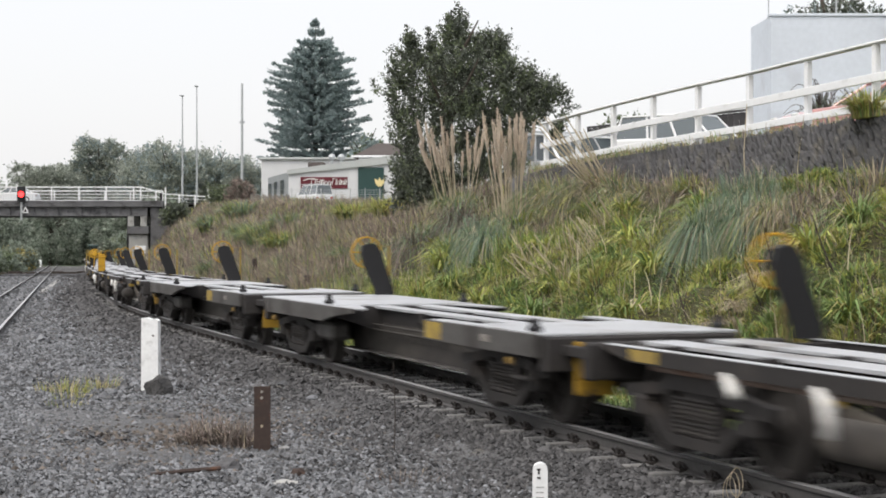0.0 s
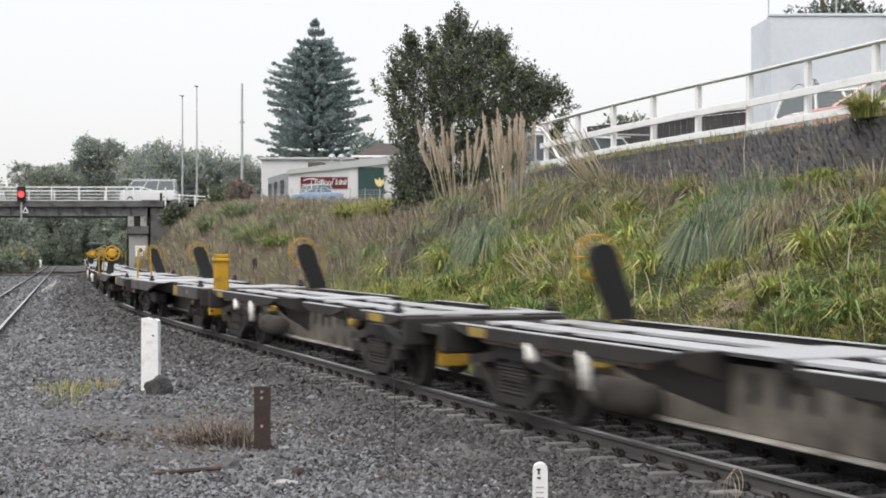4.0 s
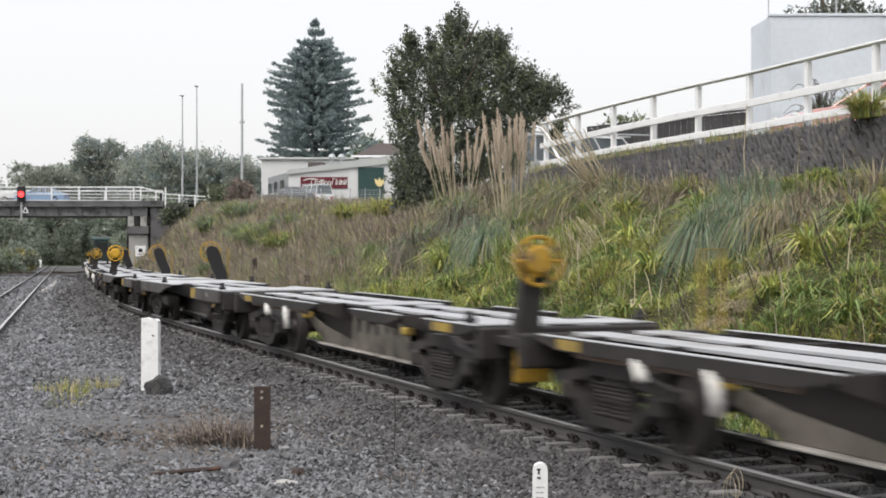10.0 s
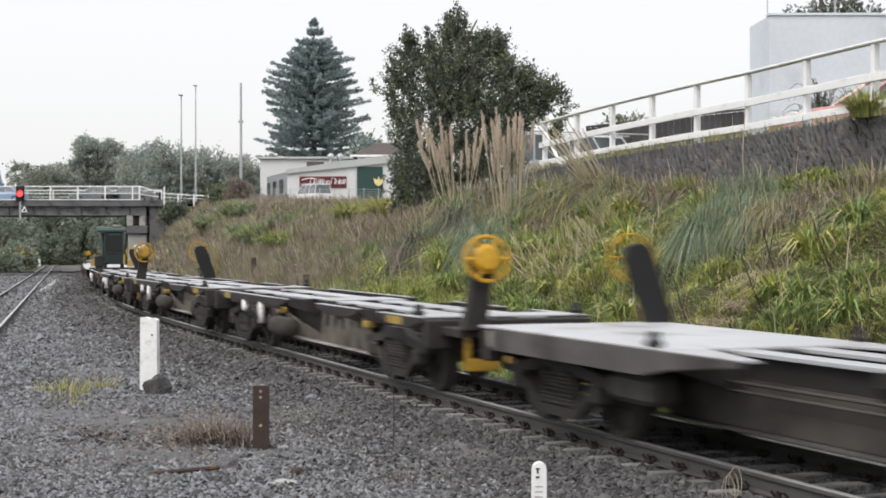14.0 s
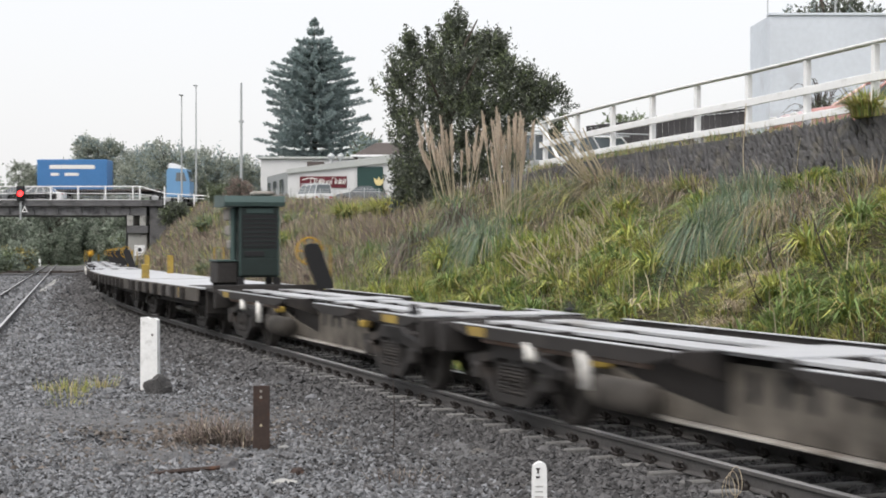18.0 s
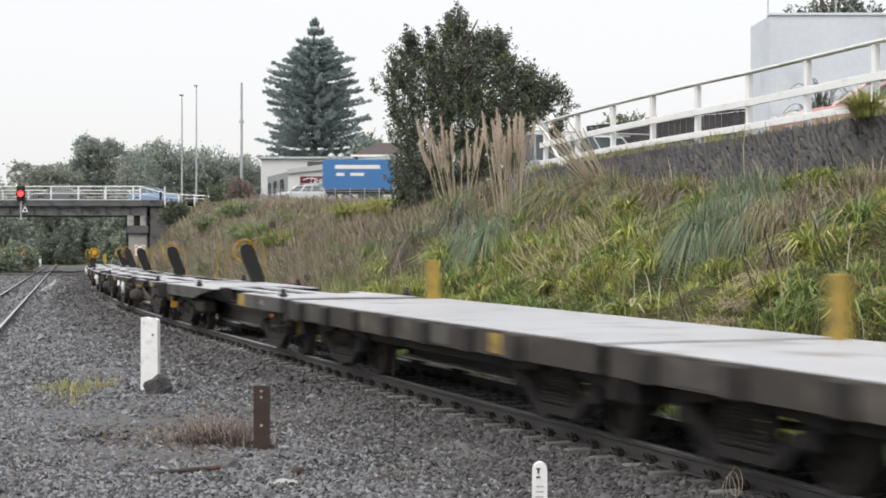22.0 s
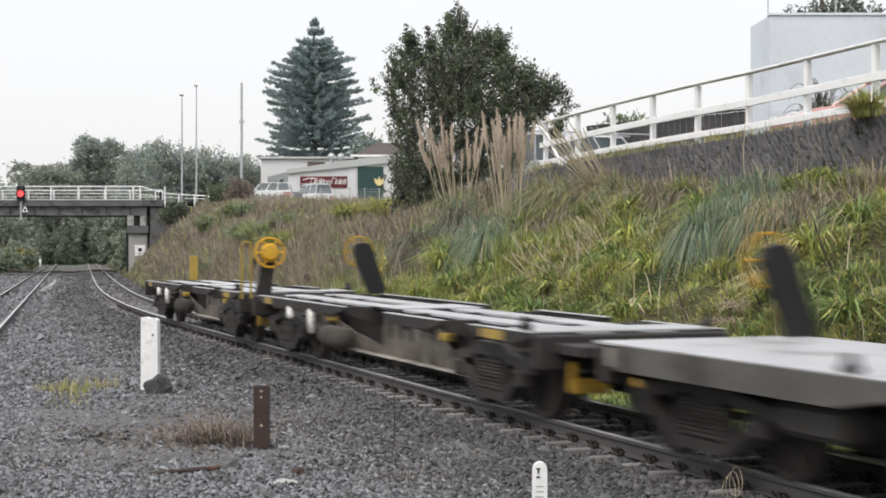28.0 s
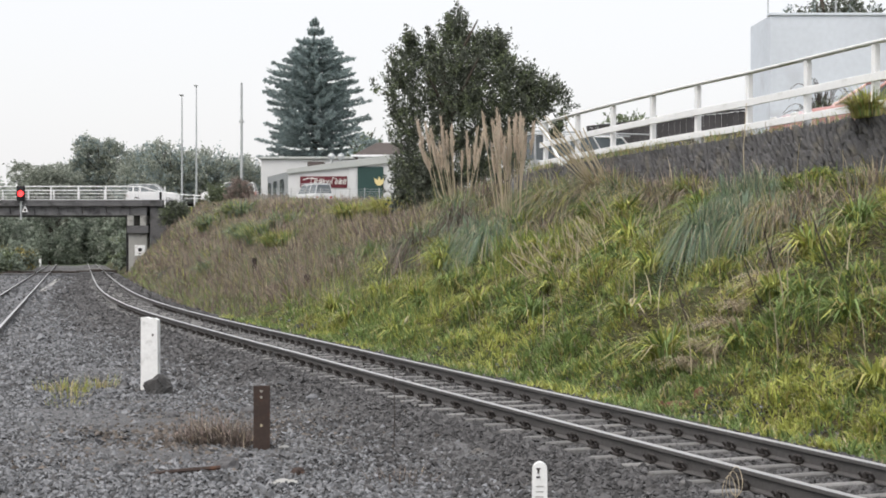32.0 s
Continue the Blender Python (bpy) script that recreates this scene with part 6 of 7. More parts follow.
        part("strand", Shape().tube(a, 0.0035, 5), GRASS_STRAW, g)
    for x, y, h in ((-6.41, 53.75, 0.82), (-3.71, 43.2, 0.52)):
        t = thing("timber_stump", "short dark weathered timber post on the bank", "post", ground_pose(x, y, 20), group="timber posts on the bank")
        part("shaft", Shape().box(-0.075, 0.075, -0.07, 0.07, -0.3, h, 0.02), TIMBER_DARK, t)
    d = thing("drain_slab", "grey concrete drain slab at the foot of the bank", "drain", ground_pose(-14.9, 85.5, 10))
    part("slab", Shape().prism([(-0.7, -0.3), (0.7, -0.3), (0.6, 0.55), (0.25, 0.62), (-0.35, 0.2)], "y", -0.3, 0.3), CONCRETE_DARK, d)


build_shop()
build_block()
build_poles()
build_signal()
build_lineside()


# ---------------------------------------------------------------- vehicles
def road_wheel(parent, x, y, r):
    w = part("wheel", Shape().lathe([(r * 0.62, -0.10), (r * 0.92, -0.10), (r, -0.07), (r, 0.07), (r * 0.92, 0.10), (r * 0.62, 0.10)], "y", 18), TYRE, parent, "black tyre", place=pose(x, y, r))
    k = -1 if y < 0 else 1
    part("rim", Shape().lathe([(0, k * 0.085), (r * 0.25, k * 0.09), (r * 0.6, k * 0.07), (r * 0.64, k * 0.09)], "y", 14), RIM, w)


def car(name, label, paint, kind="sedan", m=None):
    """A car, x forward: body, glasshouse, roof, wheels and lamps."""
    c = thing(name, label, "car" if kind != "van" else "van", m)
    size = {"sedan": (2.15, 0.84), "wagon": (2.2, 0.85), "van": (2.3, 0.85), "pickup": (2.45, 0.87), "suv": (2.2, 0.88)}
    half, wide = size[kind]
    outline = {
        "sedan": ([(-2.15, 0.35), (-2.15, 0.80), (-2.0, 0.92), (-1.2, 0.93), (0.85, 0.92), (1.85, 0.78), (2.15, 0.62), (2.15, 0.32), (2.0, 0.22), (-2.0, 0.22)],
                  [(-1.45, 0.92), (-0.85, 1.36), (0.25, 1.38), (0.95, 0.91)]),
        "wagon": ([(-2.2, 0.35), (-2.2, 0.92), (-2.1, 0.96), (0.9, 0.94), (1.9, 0.80), (2.2, 0.62), (2.2, 0.32), (2.0, 0.22), (-2.1, 0.22)],
                  [(-2.1, 0.95), (-1.85, 1.42), (0.2, 1.44), (0.95, 0.93)]),
        "suv": ([(-2.2, 0.42), (-2.2, 1.05), (-2.1, 1.08), (0.9, 1.06), (1.95, 0.98), (2.2, 0.8), (2.2, 0.42), (2.0, 0.32), (-2.1, 0.32)],
                [(-2.12, 1.07), (-1.95, 1.66), (0.25, 1.68), (0.85, 1.05)]),
        "van": ([(-2.3, 0.38), (-2.3, 1.12), (1.9, 1.10), (2.25, 0.95), (2.3, 0.6), (2.3, 0.34), (2.1, 0.26), (-2.2, 0.26)],
                [(-2.28, 1.11), (-2.2, 1.88), (1.15, 1.90), (1.9, 1.08)]),
        "pickup": ([(-2.45, 0.5), (-2.45, 1.02), (0.9, 1.02), (1.95, 0.96), (2.45, 0.82), (2.45, 0.42), (2.2, 0.34), (-2.35, 0.42)],
                   [(-0.55, 1.02), (-0.45, 1.62), (0.35, 1.64), (1.0, 1.01)]),
    }[kind]
    body = part("body", Shape().prism(outline[0], "y", -wide, wide), paint, c)
    bv = body.modifiers.new("soft_edges", "BEVEL")
    bv.width, bv.segments, bv.limit_method = 0.06, 2, "ANGLE"
    (a0, z0), (a1, z1), (b1, z2), (b0, z3) = outline[1]
    t = wide - 0.20
    s = Shape()
    s.add([(a0, -wide + 0.05, z0 - 0.02), (b0, -wide + 0.05, z3 - 0.02), (b1, -t, z2), (a1, -t, z1), (a0, wide - 0.05, z0 - 0.02), (b0, wide - 0.05, z3 - 0.02), (b1, t, z2), (a1, t, z1)],
          [(0, 1, 2, 3), (4, 7, 6, 5), (1, 5, 6, 2), (0, 3, 7, 4), (3, 2, 6, 7)])
    part("glasshouse", s, GLASS, c, "dark windows")
    part("roof", Shape().box(a1 - 0.03, b1 + 0.03, -t - 0.03, t + 0.03, z1 + 0.004, z1 + 0.06, 0.025), paint, c)
    for y in (-1, 1):
        for u in (0.0, 0.36, 0.66, 1.0):
            lo, hi = a0 + (b0 - a0) * u, a1 + (b1 - a1) * u
            part("pillar", Shape().tube([(lo, y * (wide - 0.045), z0 - 0.02), (hi, y * (t + 0.005), z1 + 0.01)], 0.035, 5), paint, c)
        part("headlight", Shape().box(half - 0.06, half + 0.012, y * (wide - 0.38), y * (wide - 0.08), 0.60, 0.74, 0.02), LAMP_LENS, c)
        part("tail_light", Shape().box(-half - 0.012, -half + 0.05, y * (wide - 0.3), y * (wide - 0.05), 0.66, 0.84, 0.02), TAIL_LENS, c)
        part("mirror", Shape().box(b0 - 0.3, b0 - 0.18, y * (wide + 0.0), y * (wide + 0.16), z0 + 0.02, z0 + 0.14, 0.02), paint, c)
        for x in (-half * 0.62, half * 0.62):
            road_wheel(c, x, y * (wide - 0.09), 0.31)
    part("bumper", Shape().box(half - 0.05, half + 0.05, -wide + 0.05, wide - 0.05, 0.30, 0.50, 0.03), BLACK if kind == "pickup" else paint, c)
    part("bumper", Shape().box(-half - 0.05, -half + 0.05, -wide + 0.05, wide - 0.05, 0.32, 0.52, 0.03), BLACK if kind == "pickup" else paint, c)
    part("plate_bar", Shape().box(half + 0.05, half + 0.056, -0.22, 0.22, 0.36, 0.46, 0.001), SIGN_WHITE, c)
    if kind == "van":
        for y in (-0.5, 0.5):
            part("roof_rack", Shape().tube([(-2.4, y, 2.02), (2.3, y, 2.06)], 0.03, 6), POLE_GREY, c)
        for x in (-1.6, -0.2, 1.0):
            part("rack_bar", Shape().box(x - 0.03, x + 0.03, -0.6, 0.6, 1.95, 2.02, 0.01), POLE_GREY, c)
    if kind == "pickup":
        part("tray_side", Shape().box(-2.4, -0.6, -wide + 0.02, -wide + 0.07, 1.02, 1.1, 0.01), paint, c)
        part("tray_side", Shape().box(-2.4, -0.6, wide - 0.07, wide - 0.02, 1.02, 1.1, 0.01), paint, c)
    return c


def truck():
    """Articulated lorry with one short container at the rear of its trailer."""
    t = thing("container_lorry", "blue articulated lorry carrying a blue shipping container", "lorry")
    cab = part("cab", Shape().prism([(5.2, 0.6), (7.2, 0.6), (7.2, 1.9), (6.95, 3.0), (5.4, 3.1), (5.2, 2.9)], "y", -1.2, 1.2), CAB_BLUE, t, "pale blue cab")
    part("windscreen", Shape().prism([(7.215, 1.95), (7.23, 1.95), (6.99, 2.85), (6.975, 2.85)], "y", -1.05, 1.05), GLASS, cab)
    for y in (-1.205, 1.205):
        part("side_window", Shape().prism([(6.0, 1.95), (6.95, 1.95), (6.75, 2.7), (6.05, 2.7)], "y", y - 0.006, y + 0.006), GLASS, cab)
        part("headlight", Shape().box(7.19, 7.22, y * 0.62, y * 0.85, 0.8, 1.0, 0.01), LAMP_LENS, cab)
    part("roof_deflector", Shape().prism([(5.3, 3.08), (6.7, 3.05), (5.9, 3.5), (5.35, 3.55)], "y", -1.0, 1.0), FENCE_WHITE, cab)
    part("chassis", Shape().box(-5.9, 6.6, -0.45, 0.45, 0.85, 1.1, 0.03), BLACK, t)
    part("trailer_deck", Shape().box(-6.0, 4.6, -1.2, 1.2, 1.104, 1.25, 0.02), ROOF_DARK, t)
    box = part("container", Shape().box(-6.0, 0.06, -1.22, 1.22, 1.254, 3.84, 0.02), TRUCK_BLUE, t, "blue corrugated shipping container")
    for k in range(24):
        x = -5.8 + 0.245 * k
        for y in (-1.22, 1.22):
            part("rib", Shape().box(x - 0.05, x + 0.05, y - 0.02, y + 0.02, 1.4, 3.7, 0.01), TRUCK_BLUE, box)
    for x0, w, z, h in ((-4.9, 3.9, 3.02, 0.34), (-4.8, 0.7, 2.42, 0.26), (-3.6, 1.2, 2.42, 0.26)):
        part("lettering_bar", Shape().box(x0, x0 + w, -1.252, -1.244, z, z + h, 0.001), SIGN_WHITE, box)
        part("lettering_bar", Shape().box(x0, x0 + w, 1.244, 1.252, z, z + h, 0.001), SIGN_WHITE, box)
    for x in (-5.2, -3.9, 4.2, 5.3, 6.4):
        for y in (-1.05, 1.05):
            road_wheel(t, x, y, 0.48)
    return t


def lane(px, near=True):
    """Place in a lane of the road, fitted to column px of the camera's view."""
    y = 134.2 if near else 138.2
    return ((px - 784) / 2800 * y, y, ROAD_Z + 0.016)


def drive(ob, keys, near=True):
    """Keys (seconds, column of the camera's view): along a lane of the road, held before and after."""
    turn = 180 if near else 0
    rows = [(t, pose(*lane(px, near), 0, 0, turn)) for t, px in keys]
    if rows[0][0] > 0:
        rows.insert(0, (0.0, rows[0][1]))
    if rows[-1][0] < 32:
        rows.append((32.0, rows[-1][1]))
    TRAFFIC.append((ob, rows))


TRAFFIC = []


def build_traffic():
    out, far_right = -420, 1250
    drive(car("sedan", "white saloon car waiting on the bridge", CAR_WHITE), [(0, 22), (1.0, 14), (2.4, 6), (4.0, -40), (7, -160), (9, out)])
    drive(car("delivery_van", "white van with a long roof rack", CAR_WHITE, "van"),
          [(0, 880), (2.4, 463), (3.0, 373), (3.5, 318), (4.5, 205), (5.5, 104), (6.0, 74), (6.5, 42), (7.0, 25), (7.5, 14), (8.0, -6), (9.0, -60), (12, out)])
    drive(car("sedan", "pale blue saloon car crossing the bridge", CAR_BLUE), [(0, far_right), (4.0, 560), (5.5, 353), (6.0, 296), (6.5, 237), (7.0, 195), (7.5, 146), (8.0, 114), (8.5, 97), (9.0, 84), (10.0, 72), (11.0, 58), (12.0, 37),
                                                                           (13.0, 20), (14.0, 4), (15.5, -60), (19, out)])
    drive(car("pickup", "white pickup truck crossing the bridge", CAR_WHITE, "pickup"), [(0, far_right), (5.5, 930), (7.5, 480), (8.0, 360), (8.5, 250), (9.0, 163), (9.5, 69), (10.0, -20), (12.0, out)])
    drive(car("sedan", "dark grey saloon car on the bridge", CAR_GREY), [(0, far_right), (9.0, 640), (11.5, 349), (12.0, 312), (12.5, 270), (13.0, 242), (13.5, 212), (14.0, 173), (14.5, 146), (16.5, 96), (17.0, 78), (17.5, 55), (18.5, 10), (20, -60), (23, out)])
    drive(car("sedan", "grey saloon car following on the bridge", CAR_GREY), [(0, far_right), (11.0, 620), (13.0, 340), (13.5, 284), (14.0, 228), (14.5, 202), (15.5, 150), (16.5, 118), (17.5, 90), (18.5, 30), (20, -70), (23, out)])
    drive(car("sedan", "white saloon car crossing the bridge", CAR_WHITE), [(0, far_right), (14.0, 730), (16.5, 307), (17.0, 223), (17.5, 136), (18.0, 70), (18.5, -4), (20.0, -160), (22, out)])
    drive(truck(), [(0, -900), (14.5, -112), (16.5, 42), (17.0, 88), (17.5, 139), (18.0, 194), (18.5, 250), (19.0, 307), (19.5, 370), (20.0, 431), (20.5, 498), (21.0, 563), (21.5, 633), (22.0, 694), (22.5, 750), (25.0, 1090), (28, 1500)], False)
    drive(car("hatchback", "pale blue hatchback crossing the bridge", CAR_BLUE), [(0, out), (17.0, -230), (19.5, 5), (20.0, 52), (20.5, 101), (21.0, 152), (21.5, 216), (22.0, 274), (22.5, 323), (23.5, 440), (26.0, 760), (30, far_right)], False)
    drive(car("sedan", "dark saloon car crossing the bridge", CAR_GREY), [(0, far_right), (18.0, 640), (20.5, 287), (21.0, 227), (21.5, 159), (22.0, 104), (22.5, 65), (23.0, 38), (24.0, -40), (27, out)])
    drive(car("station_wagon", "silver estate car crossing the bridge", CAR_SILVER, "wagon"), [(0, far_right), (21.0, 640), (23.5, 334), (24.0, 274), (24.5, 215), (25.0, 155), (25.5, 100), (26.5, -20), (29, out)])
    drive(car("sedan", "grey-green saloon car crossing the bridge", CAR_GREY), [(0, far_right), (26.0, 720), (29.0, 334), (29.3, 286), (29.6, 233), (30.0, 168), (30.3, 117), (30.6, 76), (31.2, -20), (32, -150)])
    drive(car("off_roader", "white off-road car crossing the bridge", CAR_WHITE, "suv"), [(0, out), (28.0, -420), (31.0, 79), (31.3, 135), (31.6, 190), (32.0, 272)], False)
    # a red and white lorry cab that draws up behind the bush
    v = car("service_van", "white van with a red tail drawn up behind the bush", CAR_WHITE, "suv")
    part("red_tail_panel", Shape().box(-2.24, -1.5, -0.89, 0.89, 0.5, 1.0, 0.03), CAR_RED, v, "red tail panel")
    rows = [(0.0, pose(60, 128.5, 4.74, 0, 0, 180)), (20.0, pose(30, 128.5, 4.74, 0, 0, 180))]
    for t, px in ((27.5, 530), (28.0, 497), (28.5, 475), (29.0, 456), (29.4, 443), (30.0, 436), (32.0, 435)):
        rows.append((t, pose((px - 812) / 2800 * 128.5, 128.5, 4.74, 0, 0, 180)))
    TRAFFIC.append((v, rows))
    car("parked_van", "white estate van parked in front of the shop", CAR_WHITE, "van", pose(-11.8, 144.5, 4.92, 0, 0, 118))
    car("parked_car", "red hatchback parked above the retaining wall", CAR_RED, "wagon", pose(8.9, 31.6, float(crest_z(31.6)) - 0.05, 0, 0, 187))
    car("parked_van", "white van parked past the fence's end", CAR_WHITE, "van", pose(4.4, 50.5, 3.15, 0, 0, 30))
    s = car("station_wagon", "white estate car driving along the upper road", CAR_WHITE, "suv")
    rows = []
    for t, px, d in ((0.0, 1232, 43.0), (0.3, 1238, 42.7), (0.6, 1248, 42.3), (1.0, 1285, 41.4), (1.5, 1330, 40.3), (2.0, 1372, 39.3), (2.5, 1412, 38.4), (3.0, 1452, 37.6), (3.5, 1500, 36.8), (4.5, 1600, 35.2), (7.0, 1950, 32.0), (32.0, 4200, 24.0)):
        rows.append((t, pose((px - 784) / 2800 * d, d, float(crest_z(34.0)) - 0.04, 0, 0, -38)))
    TRAFFIC.append((s, rows))


build_traffic()

# ---------------------------------------------------------------- the train
RAISED = 0.05  # how far the bodies sit above their drawn height


def travelled(t):
    """Metres the train has run by t seconds; it gathers speed slowly."""
    return 8.463 * t + 0.03255 * t * t


def bogie_parts(wagon, x, dusty):
    b = new("bogie")
    b.parent = wagon
    b.matrix_basis = pose(x, 0, -RAISED)
    for y in (-0.82, 0.82):
        top = [(-1.16, 0.56), (-0.5, 0.64), (-0.36, 0.72), (0.36, 0.72), (0.5, 0.64), (1.16, 0.56), (1.16, 0.46), (0.46, 0.54), (0.36, 0.58), (-0.36, 0.58), (-0.46, 0.54), (-1.16, 0.46)]
        low = [(-0.98, 0.44), (-0.70, 0.44), (-0.40, 0.22), (0.40, 0.22), (0.70, 0.44), (0.98, 0.44), (0.98, 0.36), (0.74, 0.34), (0.44, 0.13), (-0.44, 0.13), (-0.74, 0.34), (-0.98, 0.36)]
        s = Shape().prism(top, "y", y - 0.06, y + 0.06).prism(low, "y", y - 0.055, y + 0.055)
        for px in (-0.40, 0.34):
            s.box(px, px + 0.06, y - 0.05, y + 0.05, 0.2, 0.6, 0.01)
        part("side_frame", s, WAGON_DARK, b)
        for ax in (-0.875, 0.875):
            part("axle_box", Shape().box(ax - 0.12, ax + 0.12, y - 0.10, y + 0.10, 0.31, 0.50, 0.03), WAGON_DARK, b)
        for dx in (-0.22, 0.0, 0.22):
            coil = [(dx + 0.07 * math.cos(k * 1.5), y + 0.07 * math.sin(k * 1.5), 0.22 + 0.0092 * k) for k in range(34)]
            part("coil_spring", Shape().tube(coil, 0.016, 5), WHEEL, b)
    part("bolster", Shape().box(-0.22, 0.22, -0.85, 0.85, 0.48, 0.66, 0.03), WAGON_DARK, b)
    for ax in (-0.875, 0.875):
        w = Shape()
        for k in (-1, 1):
            prof = [(0.06, 0.52), (0.12, 0.48), (0.16, 0.52), (0.32, 0.54), (0.35, 0.495), (0.435, 0.50), (0.435, 0.53), (0.405, 0.545), (0.40, 0.63),
                    (0.34, 0.635), (0.32, 0.58), (0.16, 0.60), (0.13, 0.66), (0.06, 0.66)]
            w.lathe([(r, k * h) for r, h in prof], "y", 24)
            # worn patches on the web that show the turning
            for a in (0, 120, 240):
                w.box(0.18, 0.28, k * 0.56, k * 0.60, -0.03, 0.03, 0.005, 0, pose(0, 0, 0, 0, a, 0))
        w.tube([(0, -0.86, 0), (0, 0.86, 0)], 0.065, 10)
        part("wheelset", w, WHEEL, b, place=pose(ax, 0, 0.40))
    # brake gear
    for bx in (-0.35, 0.35):
        part("brake_beam", Shape().tube([(bx, -0.7, 0.34), (bx, 0.7, 0.34)], 0.04, 6), WAGON_DARK, b)
    return b


def coupler(wagon, x, sgn):
    s = Shape()
    s.box(x, x + sgn * 0.42, -0.09, 0.09, 0.50, 0.68, 0.02).box(x + sgn * 0.30, x + sgn * 0.46, -0.16, 0.16, 0.46, 0.72, 0.03)
    part("coupler", s, WAGON_DARK, wagon)


def end_gear(wagon, half, low=0.50, nose=0.62):
    """Headstocks, couplers and air hoses; a narrow platform stands out at the front."""
    part("end_platform", Shape().box(half + 0.005, half + nose, -0.86, 0.6, 0.66, 0.76, 0.01), WAGON_DARK, wagon, "narrow dark end platform")
    for sgn in (-1, 1):
        out = nose if sgn > 0 else 0.0
        part("headstock", Shape().box(sgn * half, sgn * (half - 0.16), -1.04, 1.04, low, 0.838, 0.02), WAGON_DARK, wagon)
        coupler(wagon, sgn * (half + out * 0.3), sgn)
        hose = [(sgn * half, 0.45, 0.62), (sgn * (half + 0.12), 0.45, 0.5), (sgn * (half + 0.2), 0.42, 0.32), (sgn * (half + 0.3), 0.3, 0.26)]
        part("air_hose", Shape().tube(hose, 0.025, 6), BLACK, wagon)


def pins(wagon, places):
    for x, y in places:
        part("container_pin", Shape().box(x - 0.07, x + 0.07, y - 0.06, y + 0.06, 0.875, 0.93, 0.02).prism(
            [(x - 0.04, 0.93), (x + 0.04, 0.93), (x + 0.015, 1.0), (x - 0.015, 1.0)], "y", y - 0.035, y + 0.035), BLACK, wagon)


def deck_wagon(half):
    """Container wagon: a long plated rear deck, a bare centre sill, and a plated front deck with deep side beams."""
    w = thing("container_wagon", "empty grimy container wagon with pale deck plates and deep centre sill", "wagon", group="wagons of the train")
    s = Shape()
    for y in (-0.34, 0.34):
        s.prism([(-half + 0.1, 0.80), (half - 0.1, 0.80), (half - 0.1, 0.60), (3.5, 0.60), (3.1, 0.22), (-2.9, 0.22), (-3.3, 0.60), (-half + 0.1, 0.60)], "y", y - 0.012, y + 0.012)
    part("centre_sill", s, WAGON_DARK, w, "dark centre sill")
    for k in (-1, 1):
        # thin panel proud of the dark sill, tapering towards its top
        part("belly_web", Shape().prism([(-2.85, 0.225), (3.05, 0.225), (2.75, 0.29), (0.9, 0.62), (-2.2, 0.62), (-2.85, 0.32)], "y", k * 0.353, k * 0.362), WAGON_WEB, w, "web panel of the sill, narrower towards the top")
        part("bottom_flange", Shape().box(-2.9, 3.15, k * 0.24, k * 0.46, 0.196, 0.219, 0.004), WAGON_SIDE, w, "grimy worn lower flange")
        part("top_flange", Shape().box(-1.7, 3.6, k * 0.20, k * 0.44, 0.815, 0.852, 0.004), DECK, w)
        for z in (0.60, 0.53):
            part("brake_pipe", Shape().tube([(-1.7, k * 0.47, z), (1.9, k * 0.47, z)], 0.016, 6), WAGON_WEB, w)
        # short dark bars for a row of dark marks on the web
        for j in range(9):
            part("web_rib", Shape().box(-1.2 + 0.27 * j, -1.11 + 0.27 * j, k * 0.363, k * 0.375, 0.42, 0.52, 0.002), WAGON_DARK, w)
        part("side_beam", Shape().prism([(-half + 0.45, 0.64), (-2.0, 0.64), (-1.5, 0.72), (-0.5, 0.81), (-0.5, 0.855), (-half + 0.45, 0.855)], "y", k * 1.05, k * 1.11), WAGON_SIDE, w)
        part("deck_wing", Shape().prism([(-1.71, 0.62), (-0.5, 0.9), (-0.5, 1.05), (-1.71, 1.05)] if k > 0 else [(-1.71, -1.05), (-0.5, -1.05), (-0.5, -0.9), (-1.71, -0.62)], "z", 0.842, 0.860), DECK, w)
        part("side_beam", Shape().prism([(2.35, 0.66), (2.5, 0.64), (half - 0.12, 0.64), (half - 0.12, 0.855), (2.35, 0.855)], "y", k * 1.05, k * 1.11), WAGON_SIDE, w)
        part("deck_strip", Shape().box(2.4, 3.6, k * 0.86, k * 1.05, 0.838, 0.862, 0.004), DECK, w)
        part("marking_patch", Shape().box(2.42, 2.92, k * 1.11, k * 1.116, 0.66, 0.845, 0.001), YELLOW_FADED, w, "faded yellow patch")
        part("load_panel", Shape().box(4.15, 4.38, k * 1.11, k * 1.116, 0.72, 0.79, 0.001), TANK, w, "small pale stencilled panel")
        part("yellow_tap", Shape().box(-4.88, -4.74, k * 1.02, k * 1.10, 0.52, 0.60, 0.02), YELLOW_GRIMY, w)
        part("yellow_tap", Shape().box(4.78, 4.92, k * 1.02, k * 1.10, 0.52, 0.60, 0.02), YELLOW_GRIMY, w)
        part("end_tag", Shape().box(-half + 0.22, -half + 0.32, k * 0.98, k * 1.06, 0.66, 0.82, 0.006), TANK, w, "small pale end tag")
        part("step", Shape().box(half - 0.35, half - 0.75, k * 0.98, k * 1.10, 0.40, 0.43, 0.006).box(
            half - 0.37, half - 0.40, k * 1.02, k * 1.06, 0.43, 0.66, 0.004).box(half - 0.70, half - 0.73, k * 1.02, k * 1.06, 0.43, 0.66, 0.004), WAGON_DARK, w)
